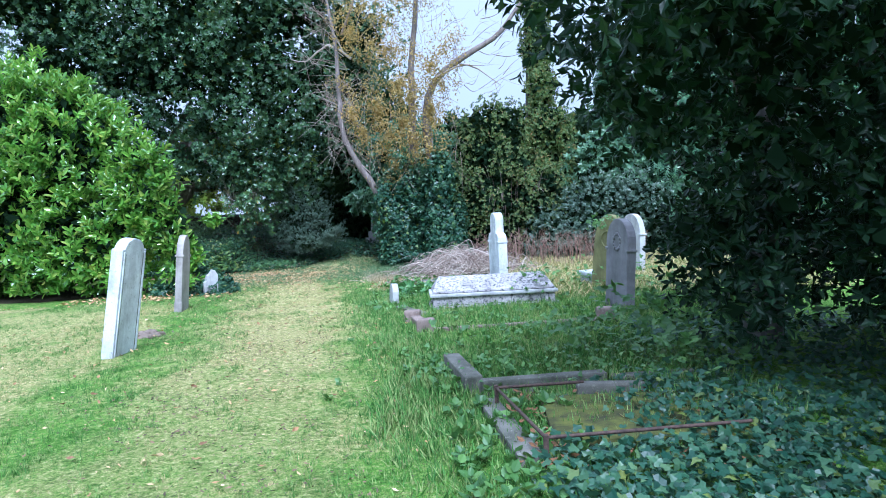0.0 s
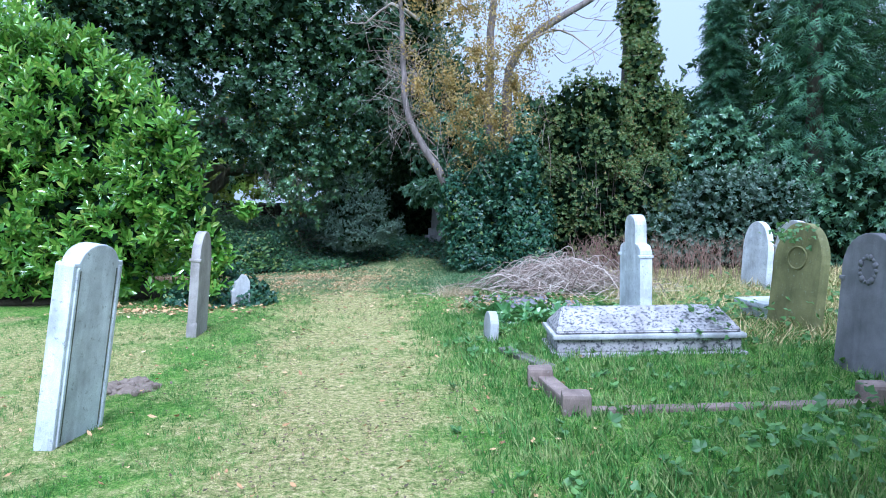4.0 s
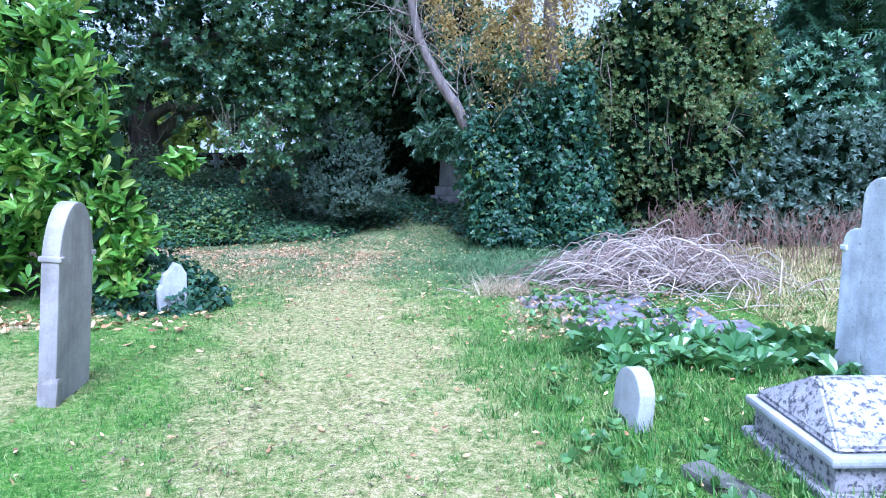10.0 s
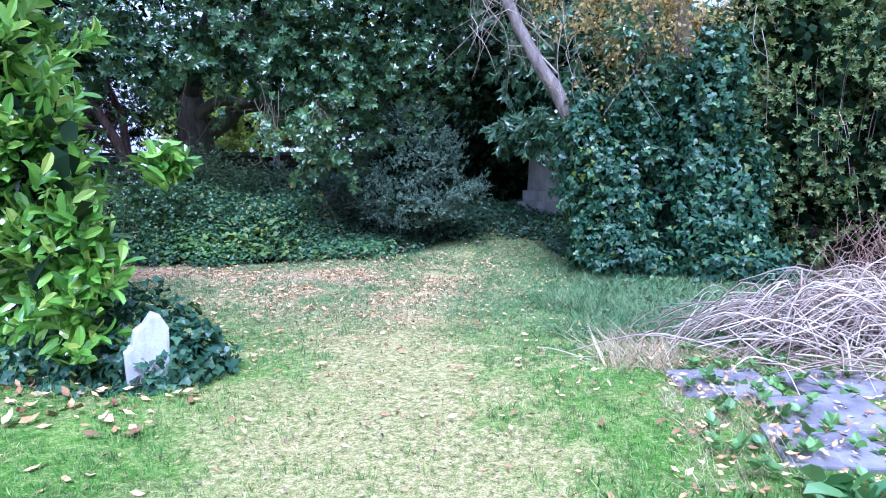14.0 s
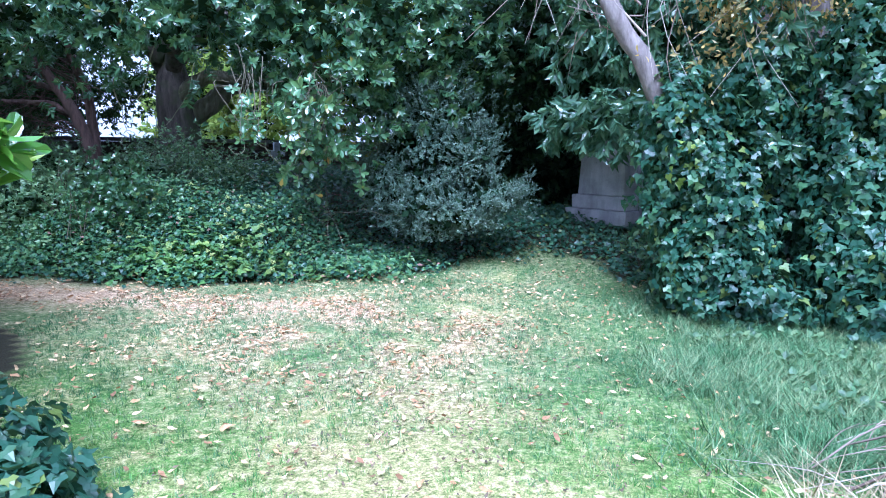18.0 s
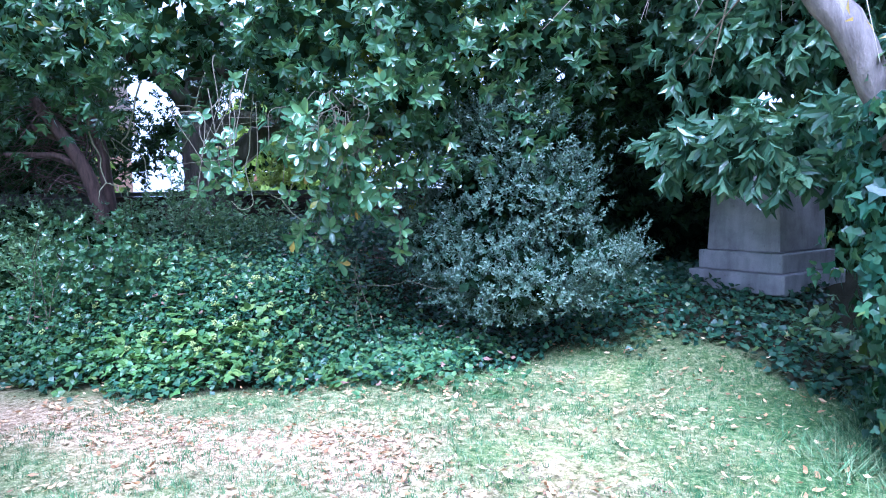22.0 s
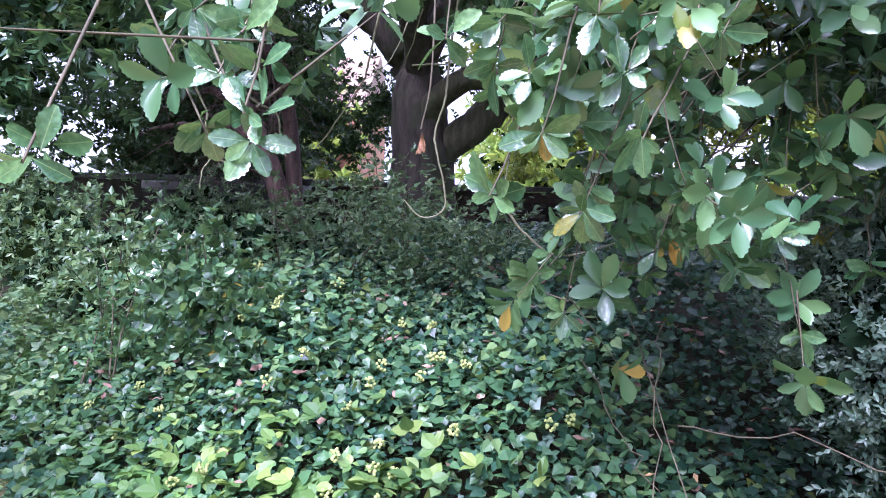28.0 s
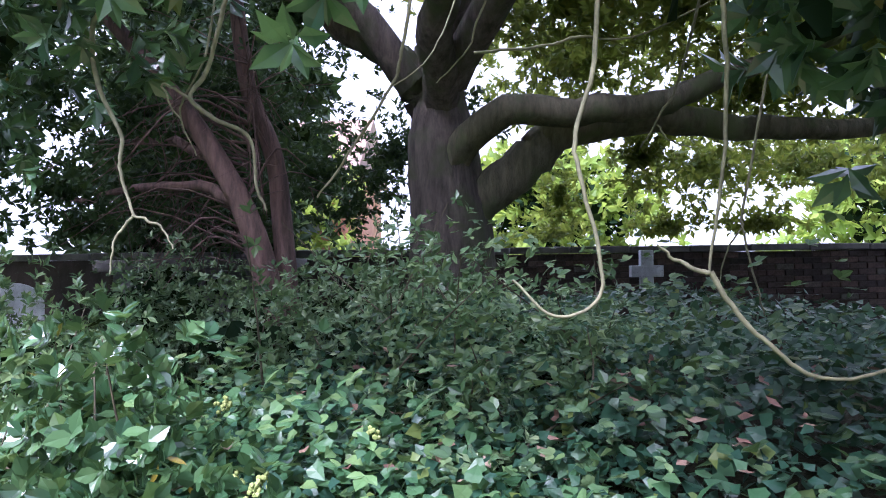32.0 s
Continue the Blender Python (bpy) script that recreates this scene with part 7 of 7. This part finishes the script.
fallen(700, 805, (-1.4, 0.8), (12.9, 15.2), lambda x, y: np.full(len(x), 0.8), 0.05, "brown leaves on the paving", None, 0.05)


fallen(26000, 806, (-5.5, 1.0), (2.2, 18.5), lambda x, y: on_lawn(x, y) * smoothstep(1.9, 0.6, way_offset(x, y)) * smoothstep(-0.3, 0.3, patchy(x + 2, y + 6)), 0.026, "dark flecks of dead clippings and leaf crumbs on the way", M_crumb, 0.012)


fallen(260, 807, (-7.5, -4.3), (12.5, 13.9), lambda x, y: smoothstep(12.5, 13.4, y), 0.1, "large orange-brown leaves fallen below the laurel")


# ---- brush pile ----
M_stick, n, l, b = nodes_of("dry_stick")
oi = n.new("ShaderNodeObjectInfo")
r = ramp(n, [(0.0, (0.22, 0.15, 0.115)), (0.5, (0.44, 0.34, 0.27)), (1.0, (0.7, 0.6, 0.51))])
l.new(oi.outputs["Random"], r.inputs[0])
sp = noise_tex(n, l, 40, 4)
rs = ramp(n, [(0.3, (0.7, 0.7, 0.7)), (0.7, (1.15, 1.15, 1.15))])
l.new(sp.outputs[0], rs.inputs[0])
l.new(mix_rgb(n, l, 1.0, r.outputs[0], rs.outputs[0], "MULTIPLY"), b.inputs["Base Color"])
b.inputs["Roughness"].default_value = 0.8

g = np.random.default_rng(401)
items = []
for q in range(820):
    a = g.normal(0.05, 0.8) + (math.pi if g.random() < 0.5 else 0)
    c = np.array([g.normal(0.3, 0.72), g.normal(15.55, 0.36), 0])
    top = 0.66 * math.exp(-(((c[0] - 0.3) / 1.25) ** 2) - ((c[1] - 15.6) / 0.7) ** 2)
    h = 0.03 + top * g.random() ** 0.7
    ln = g.uniform(0.3, 1.2)
    d = np.array([math.cos(a), math.sin(a) * 0.9, 0]) * ln / 2
    bend = g.normal(0, 0.17, 3)
    p0, p1 = c - d + (0, 0, max(0.02, h * g.uniform(0.1, 0.9))), c + d + (0, 0, max(0.02, h * g.uniform(0.1, 1.15)))
    r = 0.0025 + 0.0065 * g.random() ** 2
    items.append(tube_arrays(smooth_line([p0, c + (0, 0, h + 0.05) + bend * 0.5, p1 + bend * 0.3], 8), [r, r, r * 0.4], 5))
z0 = float(ground_z(0.3, 15.5))
pile = thing("brush_pile", (0.3, 15.55, 0.0), "heap of cut dry pale branches and twigs", "brush pile")
base = np.array((0.3, 15.55, -z0 * 0.7))
front = sorted(range(len(items)), key=lambda q: items[q][0][:, 1].mean() - items[q][0][:, 2].mean())
for q in front[:280]:
    link_mesh("stick", items[q][0] - base, items[q][1], M_stick, pile, "", True)
v, f = join_arrays([items[q] for q in front[280:]])
tagged(link_mesh("twig_tangle", v - base, f, M_twig_pale, pile), kind="stuff")

# dead reddish stalks behind the pile
items = []
for q in range(240):
    x, y = g.uniform(0.6, 4.8), g.normal(17.2, 0.35)
    h = g.uniform(0.35, 0.95)
    b0 = np.array([x, y, float(ground_z(x, y))])
    items.append(tube_arrays(smooth_line([b0, b0 + (g.normal(0, 0.05), 0, h * 0.6), b0 + (g.normal(0, 0.12), g.normal(0, 0.1), h)], 5), [0.005, 0.002], 4))
    for s in range(3):
        k0 = b0 + (0, 0, h * g.uniform(0.45, 0.85))
        items.append(tube_arrays(smooth_line([k0, k0 + (g.normal(0, 0.05), g.normal(0, 0.05), 0.08), k0 + (g.normal(0, 0.09), g.normal(0, 0.09), 0.2)], 4), [0.003, 0.002], 4))
tagged(link_mesh("dead_stalks", *join_arrays(items), M_stalk), "dead reddish-brown weed stalks behind the brush pile", "weeds", kind="stuff")

# bramble canes and fallen sticks on the bank
e = thing("bramble_canes", (-6.0, 20.3, 0.2), "thin bare bramble canes leaning out of the ivy", "bramble")
for q, pts in enumerate((((-6.2, 20.6, 1.15), (-6.0, 20.4, 0.85), (-5.7, 20.1, 0.5), (-5.5, 19.95, 0.25)), ((-6.35, 20.5, 0.95), (-6.1, 20.4, 0.75), (-5.85, 20.2, 0.62)), ((-5.9, 20.5, 0.75), (-5.4, 20.6, 0.8), (-4.9, 20.6, 0.75)), ((-6.0, 20.45, 1.2), (-5.85, 20.2, 0.8), (-5.8, 20.05, 0.4)))):
    limb("cane", np.array(pts) - np.array((-6.0, 20.3, 0.2)), [0.003, 0.0025, 0.0018], M_twig_brown, e, 6, 14, 0.05, 700 + q, wobble=0.06)

# freshly turned soil beside the white headstone
e = thing("soil_patch", (-3.75, 9.0, 0), "scrape of turned brown soil and clods beside the white headstone", "soil", kind="structure")
g = np.random.default_rng(555)
bm = bmesh.new()
bmesh.ops.create_icosphere(bm, subdivisions=4, radius=1.0, matrix=Matrix.Diagonal((0.34, 0.22, 0.05, 1)))
for v_ in bm.verts:
    v_.co += Vector(noise.noise_vector(v_.co * 7)) * 0.05 + Vector(noise.noise_vector(v_.co * 25)) * 0.02
    v_.co.z = max(v_.co.z, -0.03)
part("soil", bm, M_soil, e, smooth=False)
for q in range(46):
    k = 0.012 + 0.03 * g.random() ** 2
    bm = bmesh.new()
    bmesh.ops.create_icosphere(bm, subdivisions=1, radius=k)
    for v_ in bm.verts:
        v_.co += Vector(noise.noise_vector(v_.co * 40 + Vector((q, 0, 0)))) * k * 0.5
    o = part("clod", bm, M_soil, e)
    o.location = (g.normal(0, 0.22), g.normal(0, 0.14), 0.02 + 0.03 * g.random())
part("broken_stone", box_bm(0.26, 0.1, 0.06, (-0.2, -0.3, 0.0), 0.015, 0.01), M_marble2, e)

# bricks of the boundary wall, the uncovered stretch under the bough
M_wallbrick, n, l, b = nodes_of("damp_dark_brick")
oi = n.new("ShaderNodeObjectInfo")
r = ramp(n, [(0.0, (0.05, 0.04, 0.038)), (0.5, (0.1, 0.07, 0.06)), (0.85, (0.15, 0.1, 0.08)), (1.0, (0.14, 0.14, 0.11))])
l.new(oi.outputs["Random"], r.inputs[0])
sp = noise_tex(n, l, 30, 5, 0.7)
rs = ramp(n, [(0.35, (0.6, 0.6, 0.6)), (0.65, (1.2, 1.2, 1.2))])
l.new(sp.outputs[0], rs.inputs[0])
l.new(mix_rgb(n, l, 1.0, r.outputs[0], rs.outputs[0], "MULTIPLY"), b.inputs["Base Color"])
b.inputs["Roughness"].default_value = 0.92
bump(n, l, b, sp.outputs[0], 0.5, 0.008)
first = part("brick", box_bm(0.213, 0.03, 0.063, (0, 0, 0), 0.004), M_wallbrick, wall)
first.location = (-0.9, -0.158, 1.74 - 0.075)
for row in range(11):
    for col in range(27):
        if row == 0 and col == 0:
            continue
        o = new("brick", first.data)
        o.parent = wall
        o.location = (-0.9 + 0.225 * col + (0.112 if row % 2 else 0.0), -0.158 + 0.003 * math.sin(row * 5.1 + col * 3.7), 1.74 - 0.075 * (row + 1))
